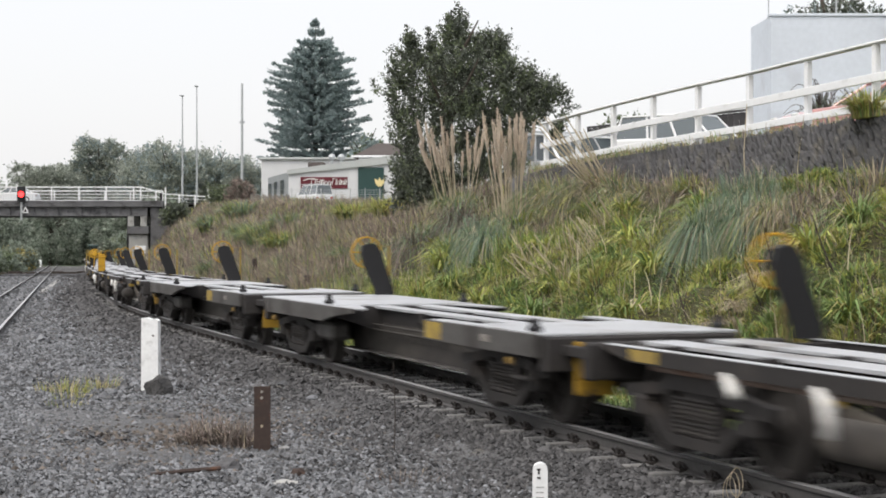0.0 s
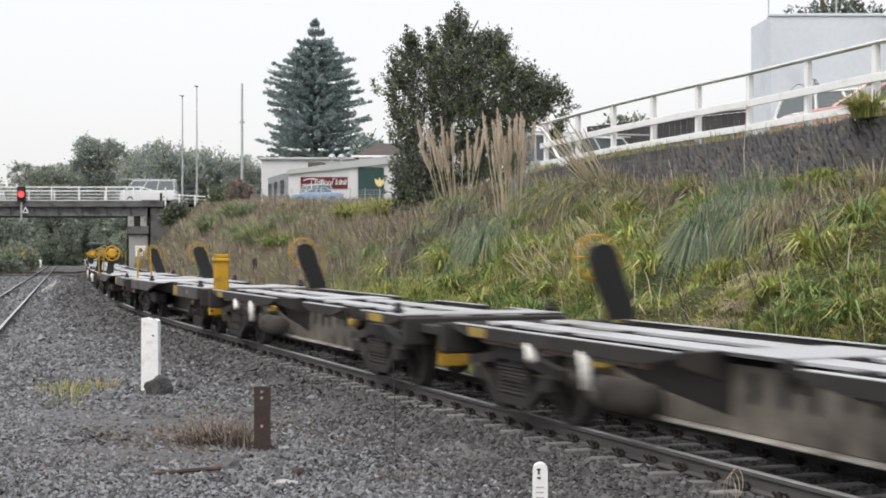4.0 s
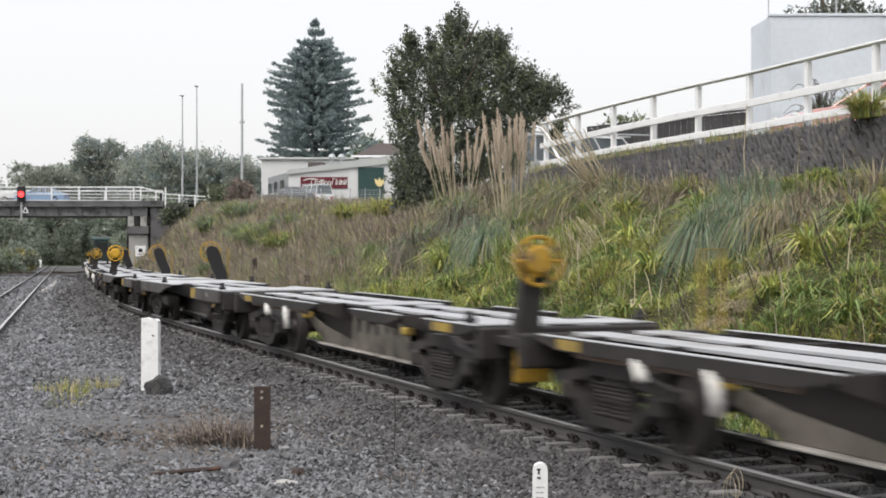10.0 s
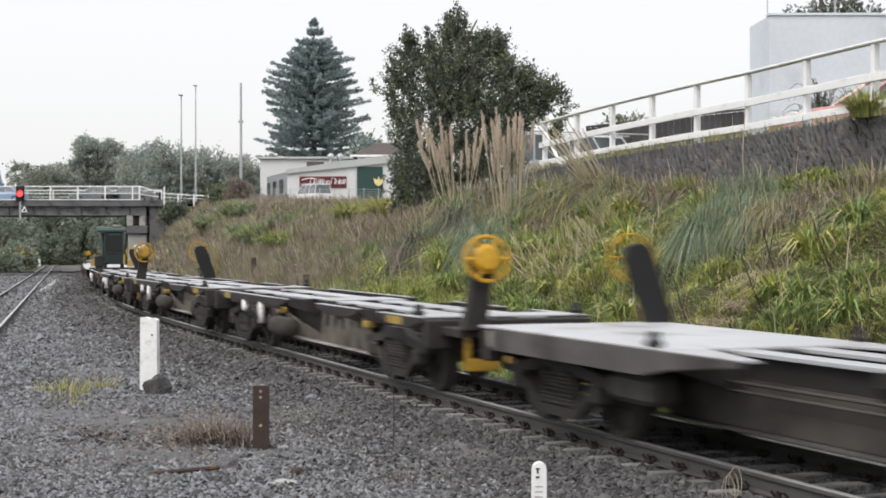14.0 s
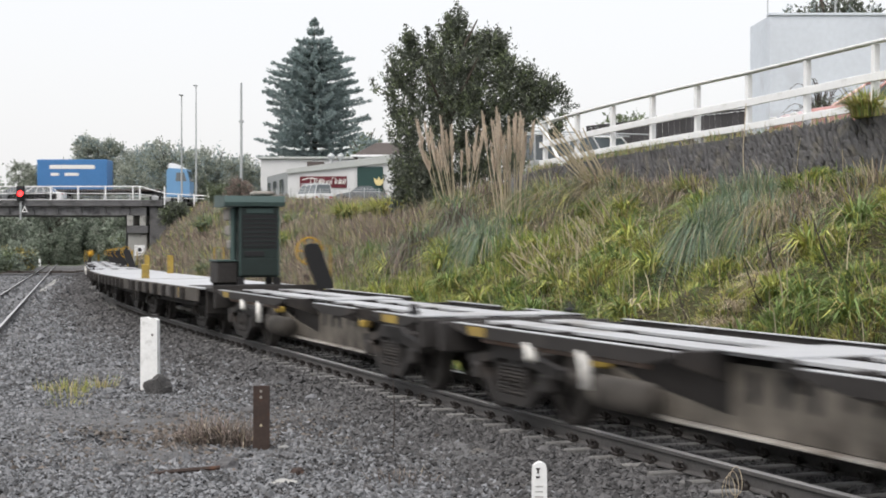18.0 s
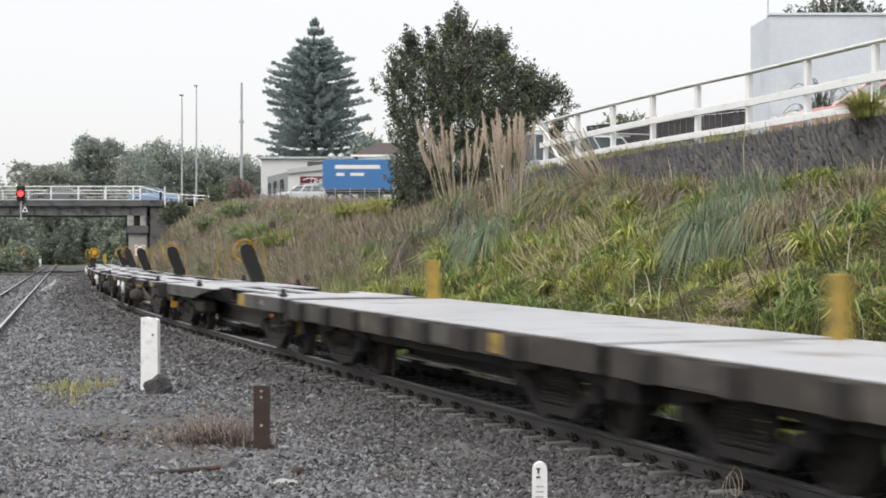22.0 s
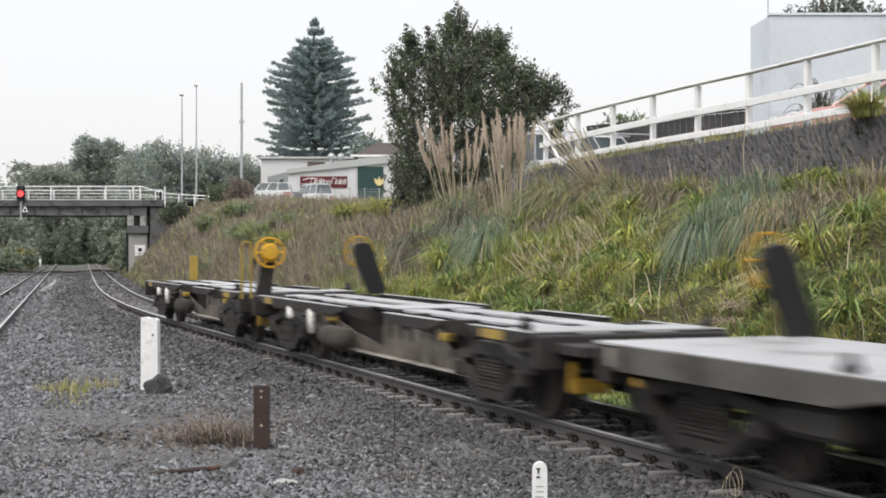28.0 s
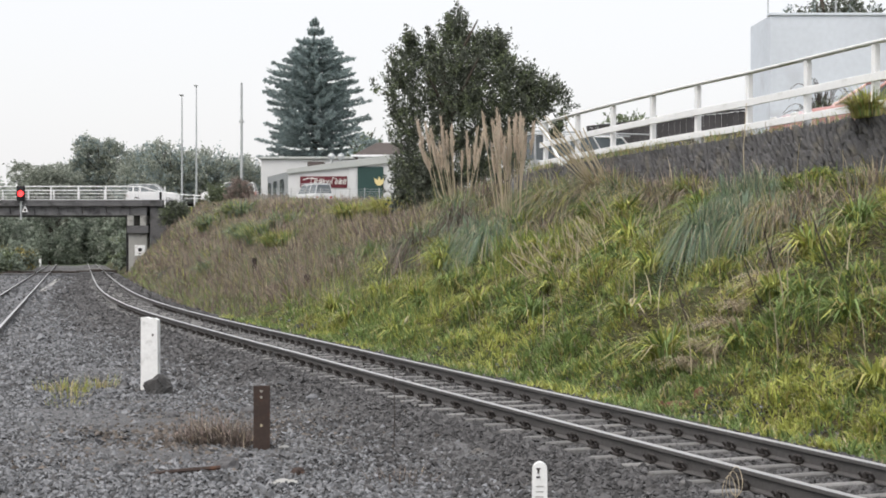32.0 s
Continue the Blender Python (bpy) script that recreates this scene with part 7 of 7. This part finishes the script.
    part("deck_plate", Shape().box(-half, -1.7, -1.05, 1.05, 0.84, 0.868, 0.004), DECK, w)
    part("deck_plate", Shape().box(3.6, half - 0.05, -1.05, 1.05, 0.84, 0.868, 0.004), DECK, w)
    for x in (-1.65, 0.45, 2.42, 3.55):
        reach = 1.04 if x != 0.45 else 0.5
        part("cross_bearer", Shape().prism([(-reach, 0.72), (-0.36, 0.5), (0.36, 0.5), (reach, 0.72), (reach, 0.832), (-reach, 0.832)], "x", x - 0.07, x + 0.07), WAGON_DARK, w)
    pins(w, [(x, y) for x in (-1.95, half - 0.35) for y in (-1.0, 1.0)])
    bogie_parts(w, half - 1.5, False)
    bogie_parts(w, -half + 1.5, False)
    part("brake_reservoir", Shape().box(-half + 2.65, -half + 3.45, -0.9, -0.6, 0.34, 0.60, 0.05), WAGON_SIDE, w)
    part("brake_cylinder", Shape().box(1.9, 2.5, 0.5, 0.9, 0.36, 0.6, 0.03), WAGON_DARK, w)
    end_gear(w, half)
    return w


def skeletal_wagon(half):
    """Open skeletal wagon: centre sill, three pairs of outrigger beams, white brake hoses over the rear bogie."""
    w = thing("skeletal_wagon", "empty open skeletal container wagon with white brake hoses", "wagon", group="wagons of the train")
    s = Shape()
    for y in (-0.28, 0.28):
        s.prism([(-half + 0.1, 0.80), (half - 0.1, 0.80), (half - 0.1, 0.60), (3.5, 0.60), (3.4, 0.20), (-2.3, 0.20), (-2.9, 0.60), (-half + 0.1, 0.60)], "y", y - 0.012, y + 0.012)
    part("centre_sill", s, WAGON_DARK, w, "dark centre sill")
    beams = ((-half + 0.5, -0.55), (1.2, 3.3), (4.15, half - 0.1))
    for k in (-1, 1):
        part("belly_web", Shape().prism([(-0.69, 0.205), (3.4, 0.205), (2.71, 0.32), (1.91, 0.46), (1.81, 0.60), (1.81, 0.745), (-0.69, 0.745)], "y", k * 0.425, k * 0.445), WAGON_PALE, w, "dusty pale slotted web of the sill")
        part("diagonal_brace", Shape().prism([(-3.4, 0.66), (-3.05, 0.60), (-2.19, 0.45), (-0.94, 0.33), (-0.70, 0.31), (-0.70, 0.205), (-2.19, 0.205), (-3.4, 0.57)], "y", k * 0.425, k * 0.445), WAGON_PALE, w, "dusty pale diagonal brace")
        part("bottom_flange", Shape().box(-2.2, 3.45, k * 0.32, k * 0.56, 0.176, 0.198, 0.004), BELLY_EDGE, w, "bright worn lower flange")
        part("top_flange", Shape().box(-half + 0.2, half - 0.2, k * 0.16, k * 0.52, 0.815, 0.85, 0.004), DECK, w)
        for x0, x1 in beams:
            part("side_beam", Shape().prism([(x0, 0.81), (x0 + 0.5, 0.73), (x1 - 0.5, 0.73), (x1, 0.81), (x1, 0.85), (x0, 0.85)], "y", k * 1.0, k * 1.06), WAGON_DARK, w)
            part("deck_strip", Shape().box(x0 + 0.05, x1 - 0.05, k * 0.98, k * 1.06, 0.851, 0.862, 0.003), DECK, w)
        part("pipe_rail", Shape().tube([(-half + 1.2, k * 0.96, 0.70), (-1.2, k * 0.96, 0.70)], 0.028, 8), PIPE, w)
        part("pipe_rail", Shape().tube([(1.6, k * 0.56, 0.72), (4.2, k * 0.56, 0.72)], 0.03, 8), PIPE, w)
        part("marking_patch", Shape().box(half - 1.45, half - 0.85, k * 1.06, k * 1.066, 0.745, 0.84, 0.001), YELLOW_FADED, w, "faded yellow patch")
        part("marking_patch", Shape().box(-half + 1.0, -half + 1.45, k * 1.06, k * 1.066, 0.745, 0.84, 0.001), YELLOW_FADED, w, "faded yellow patch")
        # raised dark plates imitate the shade inside open slots
        for x, low in ((-0.34, 0.44), (0.10, 0.44), (0.52, 0.44), (0.98, 0.50), (1.32, 0.50)):
            part("web_slot", Shape().prism([(x - 0.065, low + 0.04), (x - 0.03, low), (x + 0.03, low), (x + 0.065, low + 0.04), (x + 0.065, 0.66), (x + 0.03, 0.70), (x - 0.03, 0.70), (x - 0.065, 0.66)], "y", k * 0.4455, k * 0.45), BLACK if low < 0.5 else WAGON_DARK, w, "dark plate in place of an open slot")
    for x in (-half + 0.9, -3.6, -0.75, 0.35, 1.4, 3.1, 4.35, half - 0.3):
        reach = 1.0 if x != 0.35 else 0.6
        part("outrigger", Shape().prism([(-reach, 0.76), (-0.45, 0.58), (0.45, 0.58), (reach, 0.76), (reach, 0.845), (-reach, 0.845)], "x", x - 0.06, x + 0.06), WAGON_DARK, w)
    part("deck_plate", Shape().box(-0.75, 0.35, -0.6, 0.6, 0.852, 0.868, 0.004), DECK, w)
    part("deck_plate", Shape().box(half - 0.2, half - 1.0, -0.94, 0.94, 0.846, 0.866, 0.004), DECK, w)
    part("deck_plate", Shape().box(-half + 0.1, -half + 0.8, -0.9, 0.9, 0.79, 0.812, 0.004), WAGON_SIDE, w, "grimy end platform")
    for sgn in (-1, 1):
        bogie_parts(w, sgn * (half - 1.7), True)
    pins(w, [(half - 0.4, -1.0), (half - 0.4, 1.0)])
    for x, low in ((-half + 2.55, 0.58), (-half + 3.75, 0.42)):
        arc = [(x - 0.14, -0.98, 0.75), (x + 0.0, -1.04, 0.72), (x + 0.09, -1.06, 0.63), (x + 0.11, -1.06, low)]
        part("brake_hose", Shape().tube(arc, 0.052, 8), WAGON_WHITE, w, "white curved hose cover", smooth=True)
    for x in (2.0, -3.0):
        part("yellow_tap", Shape().box(x, x + 0.18, -0.60, -0.447, 0.54, 0.64, 0.02), YELLOW_FADED, w)
    end_gear(w, half)
    return w


def flat_wagon(half):
    """Flat-deck wagon with stake pockets along its sides."""
    w = thing("flat_deck_wagon", "empty flat wagon with smooth pale deck and stake pockets", "wagon", group="wagons of the train")
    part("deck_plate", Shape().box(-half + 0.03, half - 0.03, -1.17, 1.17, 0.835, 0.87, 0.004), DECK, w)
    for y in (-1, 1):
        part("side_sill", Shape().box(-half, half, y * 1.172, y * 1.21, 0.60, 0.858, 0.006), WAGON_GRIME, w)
        k = -half + 0.75
        while k < half - 0.4:
            part("stake_pocket", Shape().box(k - 0.11, k + 0.11, y * 1.21, y * 1.30, 0.60, 0.85, 0.012), WAGON_DARK, w)
            k += 1.33
        for x in (-half + 1.42, 1.25):
            part("side_panel", Shape().box(x - 0.28, x + 0.28, y * 1.21, y * 1.216, 0.63, 0.83, 0.001), WAGON_SIDE, w)
        part("marking_patch", Shape().box(half - 2.45, half - 2.15, y * 1.21, y * 1.217, 0.63, 0.83, 0.001), YELLOW_FADED, w, "faded yellow patch")
    s = Shape()
    for y in (-0.35, 0.35):
        s.prism([(-half + 0.1, 0.83), (half - 0.1, 0.83), (half - 0.1, 0.58), (half - 2.8, 0.58), (half - 3.4, 0.26), (-half + 3.4, 0.26), (-half + 2.8, 0.58), (-half + 0.1, 0.58)],
                "y", y - 0.05, y + 0.05)
    part("centre_sill", s, WAGON_DARK, w)
    for y in (-1, 1):
        part("lower_flange", Shape().box(-half + 3.0, half - 3.0, y * 0.30, y * 0.52, 0.235, 0.258, 0.004), BELLY_EDGE, w, "worn lower flange")
        part("inner_beam", Shape().box(-half + 2.9, half - 2.9, y * 0.80, y * 0.86, 0.44, 0.83, 0.01), WAGON_DARK, w)
    bogie_parts(w, half - 1.6, False)
    bogie_parts(w, -half + 1.6, False)
    end_gear(w, half, 0.36, 0.3)
    return w


def handwheel(parent, m, mat, hub=True):
    """Spoked wheel with a dished hub, its axle along x."""
    part("handwheel", Shape().ring(0.25, 0.024 if hub else 0.014, "x", 24), mat, parent, "yellow handwheel rim", place=m)
    for a in range(0, 360, 60):
        c, n = math.cos(radians(a)), math.sin(radians(a))
        part("handwheel_spoke", Shape().tube([(0, 0.02 * c, 0.02 * n), (0, 0.24 * c, 0.24 * n)], 0.022 if hub else 0.012, 6), mat, parent, place=m)
    if hub:
        part("handwheel_hub", Shape().lathe([(0.0, 0.07), (0.12, 0.06), (0.17, 0.0), (0.12, -0.05), (0.0, -0.05)], "x", 16), mat, parent, place=m)


def far_stand(wagon, x):
    """Handbrake stand on the far corner: a dark leaning plate, its wheel facing backwards."""
    tall = 0.91
    out = [(0.16, 0.0), (0.16, 0.12), (0.02, 0.52), (-0.05, 0.78), (-0.12, 0.90), (-0.24, 0.935), (-0.36, 0.89), (-0.385, 0.77), (-0.32, 0.52), (-0.15, 0.10), (-0.13, 0.0)]
    st = part("handbrake_stand", Shape().prism([(u, v * tall) for u, v in out], "x", -0.05, 0.05), BLACK, wagon, "dark leaning handbrake stand", place=pose(x, 0.93, 0.865))
    handwheel(st, pose(-0.13, -0.25, 0.70), YELLOW, False)
    rail = Shape().tube([(-0.5, 0.05, -0.1), (-0.5, 0.05, 0.8), (-0.5, 0.26, 0.8), (-0.5, 0.26, -0.1)], 0.02, 6)
    part("grab_rail", rail, YELLOW_FADED, st)


def near_wheel_stand(wagon, x, paint, rail):
    """Handbrake stand on the headstock with its wheel facing forwards."""
    st = part("handbrake_stand", Shape().prism([(-0.16, 0.0), (0.12, 0.0), (0.15, 0.35), (0.20, 0.66), (-0.04, 0.66), (-0.08, 0.3)], "x", -0.08, 0.08), WAGON_DARK, wagon,
              "dark handbrake stand", place=pose(x, -0.70, 0.76))
    handwheel(st, pose(0.17, 0.08, 0.78, 0, -8, 0), paint)
    part("gear_case", Shape().lathe([(0, -0.1), (0.14, -0.08), (0.16, 0.06), (0, 0.08)], "x", 14, 0, pose(0.0, 0.08, 0.76)), BLACK, st)
    if rail:
        part("grab_rail", Shape().tube([(-0.05, -0.36, 0.0), (-0.05, -0.36, 0.92), (-0.05, -0.33, 0.96), (-0.05, -0.23, 0.96), (-0.05, -0.20, 0.92), (-0.05, -0.20, 0.0)], 0.022, 6), YELLOW_FADED, st)


def step_bracket(wagon, x, tall):
    s = Shape().box(x - 0.03, x + 0.03, -0.80, -0.40, 0.29, 0.43, 0.01)
    part("bracket_stay", Shape().box(x - 0.02, x + 0.02, -0.80, -0.73, 0.432, 0.80 if tall else 0.60, 0.01), YELLOW_GRIMY, wagon)
    part("bracket_stay", Shape().box(x - 0.02, x + 0.02, -0.46, -0.40, 0.432, 0.80, 0.01), WAGON_DARK, wagon)
    part("step_bracket", s, YELLOW_GRIMY, wagon, "yellow shunter's step")


def yellow_column(wagon, x):
    """Hydraulic ram cover: a square column with a collar, a flanged cap and a foot plate."""
    c = part("yellow_column", Shape().box(x - 0.1, x + 0.06, -0.80, -0.52, 0.36, 1.42, 0.02), YELLOW, wagon, "bright yellow upright column")
    part("collar", Shape().box(x - 0.12, x + 0.08, -0.83, -0.49, 1.36, 1.44, 0.02), YELLOW, c)
    part("cap", Shape().box(x - 0.09, x + 0.05, -0.79, -0.53, 1.444, 1.52, 0.015), YELLOW, c)
    part("foot_plate", Shape().box(x - 0.11, x + 0.085, -0.90, -0.40, 0.34, 0.50, 0.01), YELLOW, c)
    for y in (-0.86, -0.44):
        part("bolt", Shape().lathe([(0, 0.02), (0.025, 0.016), (0.025, 0.0)], "x", 8, 0, pose(x + 0.085, y, 0.42)), WAGON_DARK, c)


def yellow_hoop(wagon, x, y):
    s = Shape().tube([(x, y - 0.2, 0.5), (x, y - 0.12, 1.68), (x, y + 0.16, 1.68), (x, y + 0.22, 0.5)], 0.022, 6)
    part("grab_hoop", s, YELLOW, wagon, "tall yellow grab hoop")


def far_hoop(wagon, x):
    s = Shape().tube([(x, 0.92, 0.84), (x, 0.92, 1.66), (x, 1.16, 1.66), (x, 1.16, 0.84), (x, 1.04, 0.82)], 0.02, 6)
    part("grab_hoop", s, YELLOW_FADED, wagon, "faded yellow grab hoop")


def end_board(wagon, x, y, h=0.58):
    part("end_board", Shape().box(x - 0.03, x + 0.03, y - 0.10, y + 0.10, 0.86, 0.872 + h, 0.012), YELLOW_FADED, wagon, "yellow upright end board")


def genset(wagon, x):
    """Dark green machine cabinet on short feet at the front of the wagon, with gear on its near side and a wide cap."""
    part("end_platform", Shape().box(x - 1.9, x + 1.15, -1.05, 1.05, 0.80, 0.876, 0.01).box(x + 1.10, x + 1.16, -1.06, 1.06, 0.78, 0.93, 0.01), WAGON_DARK, wagon, "dark raised end platform")
    g = part("machine_cabinet", Shape().box(x - 0.5, x + 0.42, -0.42, 0.36, 1.06, 2.42, 0.03), GENSET, wagon, "tall dark green machine cabinet")
    for dx, y in ((-0.42, -0.38), (-0.42, 0.32), (0.34, -0.38), (0.34, 0.32)):
        part("foot", Shape().box(x + dx - 0.08, x + dx + 0.08, y - 0.06, y + 0.06, 0.877, 1.06, 0.01), BLACK, g)
    part("foot_rail", Shape().box(x + 0.26, x + 0.44, -0.46, 0.42, 0.878, 0.93, 0.01), BLACK, g)
    part("roof_cap", Shape().prism([(-0.66, 2.424), (0.50, 2.424), (0.52, 2.50), (0.46, 2.62), (-0.60, 2.66), (-0.66, 2.56)], "y", -0.72, 0.46, 0, pose(x, 0, 0)), GENSET_TRIM, g, "grey-green overhanging roof cap")
    part("roof_fitting", Shape().box(x - 0.2, x + 0.3, -0.1, 0.3, 2.64, 2.72, 0.03), TANK, g, "pale roof fitting")
    part("front_panel", Shape().box(x + 0.42, x + 0.432, -0.36, 0.32, 1.62, 2.26, 0.004), BLACK, g, "black front grille")
    for k in range(7):
        part("grille_bar", Shape().box(x + 0.432, x + 0.44, -0.34, 0.30, 1.66 + 0.085 * k, 1.68 + 0.085 * k, 0.002), GENSET, g)
    part("top_strip", Shape().box(x + 0.42, x + 0.44, -0.28, 0.24, 2.29, 2.38, 0.006), GENSET_TRIM, g, "lighter green top strip")
    # black plate stands in for the shade of a recess
    part("front_recess", Shape().box(x + 0.42, x + 0.436, -0.32, 0.06, 1.46, 1.56, 0.006), BLACK, g)
    part("lower_panel", Shape().box(x + 0.42, x + 0.438, -0.38, 0.32, 1.1, 1.42, 0.006), GENSET, g, "dark green lower panel")
    for k in (-0.42, 0.33):
        part("corner_trim", Shape().box(x + 0.42, x + 0.445, k, k + 0.03, 1.08, 2.42, 0.006), GENSET_TRIM, g, "lighter green corner trim")
    for z, h, d in ((2.16, 0.24, 0.16), (1.86, 0.20, 0.13), (1.60, 0.18, 0.10)):
        part("side_box", Shape().box(x - 0.45, x + 0.05, -0.42 - d, -0.424, z, z + h, 0.03), TANK, g, "small grey side box")
    part("side_duct", Shape().tube([(x + 0.2, -0.50, 1.2), (x + 0.2, -0.50, 2.4)], 0.06, 8), GENSET_TRIM, g)
    chest = part("battery_box", Shape().box(x - 0.55, x + 0.3, -0.82, -0.43, 0.95, 1.36, 0.02), WAGON_DARK, wagon, "dark battery box beside the cabinet")
    part("battery_lid", Shape().box(x - 0.57, x + 0.32, -0.84, -0.43, 1.362, 1.40, 0.01), GENSET_TRIM, chest)
    for dx in (-0.45, 0.2):
        part("foot", Shape().box(x + dx - 0.05, x + dx + 0.05, -0.78, -0.48, 0.877, 0.95, 0.005), BLACK, chest)


# places along the train: the far stands stand here, at the rear end of each wagon
MARKS = [-6.4, 6.1, 18.8, 31.7, 44.8, 57.2, 69.95, 82.95, 95.9, 108.5, 121.3, 134.5, 147.3, 160.2, 172.7, 184.2, 195.1, 205.7, 217.8, 230.8, 244.0, 256.2, 269.0, 281.9]
KINDS = "SDDSSDDSSDDSSSSFFFDSSDSS"
FAR_STANDS = {0, 1, 2, 3, 4, 5, 6, 9, 10, 12, 14, 18, 19, 20, 21, 22}
FAR_HOOPS = {8: 0.4, 16: 0.2, 19: 5.5}
NEAR_WHEELS = {6, 7, 10, 12, 22}
BRACKETS = {0, 1, 2, 3, 4, 6, 7, 10, 12, 17, 18, 21, 22}
HALF = {"D": 5.65, "S": 6.0, "F": 5.2}
REAR = {"D": 0.15, "S": 0.6, "F": 0.15}
TRAIN = []


def build_train():
    made = {}
    for i, key in enumerate(KINDS):
        half = HALF[key]
        if key not in made:
            made[key] = {"D": deck_wagon, "S": skeletal_wagon, "F": flat_wagon}[key](half)
            w = made[key]
        else:
            w = copy_thing(made[key], Matrix())
        TRAIN.append([w, MARKS[i] + REAR[key] - half, half, i])
    for w, middle, half, i in TRAIN:
        if i in FAR_STANDS:
            far_stand(w, middle - MARKS[i])
        if i and (i - 1) in NEAR_WHEELS:
            near_wheel_stand(w, middle - MARKS[i - 1] - 1.15, YELLOW_GRIMY if i - 1 in (7, 12) else YELLOW, i - 1 in (6, 22))
        if i and (i - 1) in BRACKETS:
            step_bracket(w, middle - MARKS[i - 1] - 1.2, i in (1, 8, 11, 13))
        if KINDS[i] == "S" and i not in (7, 8):
            part("air_tank", Shape().lathe([(0, -0.55), (0.12, -0.54), (0.155, -0.46), (0.155, 0.46), (0.12, 0.54), (0, 0.55)], "x", 14, 0, pose(-half + 3.9, -0.70, 0.36)), WAGON_GRIME, w, smooth=True)
        if i == 5:
            yellow_column(w, middle - MARKS[i - 1] - 1.2)
        if i == 6:
            yellow_hoop(w, middle - MARKS[i - 1] - 1.25, -0.6)
        if i in FAR_HOOPS:
            far_hoop(w, middle - MARKS[i - 1] - FAR_HOOPS[i])
        if i == 15:
            genset(w, half - 0.35)
        if KINDS[i] == "F":
            end_board(w, -half + 0.12, 1.0, 0.3 if i == 15 else 0.58)
            if i == 16:
                end_board(w, half - 0.3, -0.75, 0.36)
        if i == len(MARKS) - 1:
            end_board(w, -half + 0.4, 0.1)


build_train()


def motions():
    """The train runs along the track towards the camera and out past it, its wheelsets turning; cars cross the bridge."""
    for ob, rows in TRAFFIC:
        walk(ob, rows)
    for w, middle, half, i in TRAIN:
        rows = []
        for k in range(0, 65):
            t = k * 0.5
            s = middle - travelled(t)
            a, b = Vector(track(s + half - 1.75)), Vector(track(s - half + 1.75))
            rows.append((t, frame_of((a + b) / 2, b - a) @ Matrix.Translation((0, 0, RAISED))))
        walk(w, rows)
        sets = [o for o in w.children_recursive if o.name.startswith("wheelset")]
        times = [k / 30 for k in range(961) if -16 < middle - travelled(k / 30) < 50]
        for ob in sets:
            at = ob.location.copy()
            spin = [(0.0, 0.0)] + [(t, (travelled(t) - travelled(times[0])) / 0.40) for t in times if t > 0 and times]
            last = spin[-1]
            if last[0] < 31.9:
                spin.append((32.0, last[1]))
            walk(ob, [(t, Matrix.Translation(at) @ Matrix.Rotation(a, 4, "Y")) for t, a in spin])


motions()
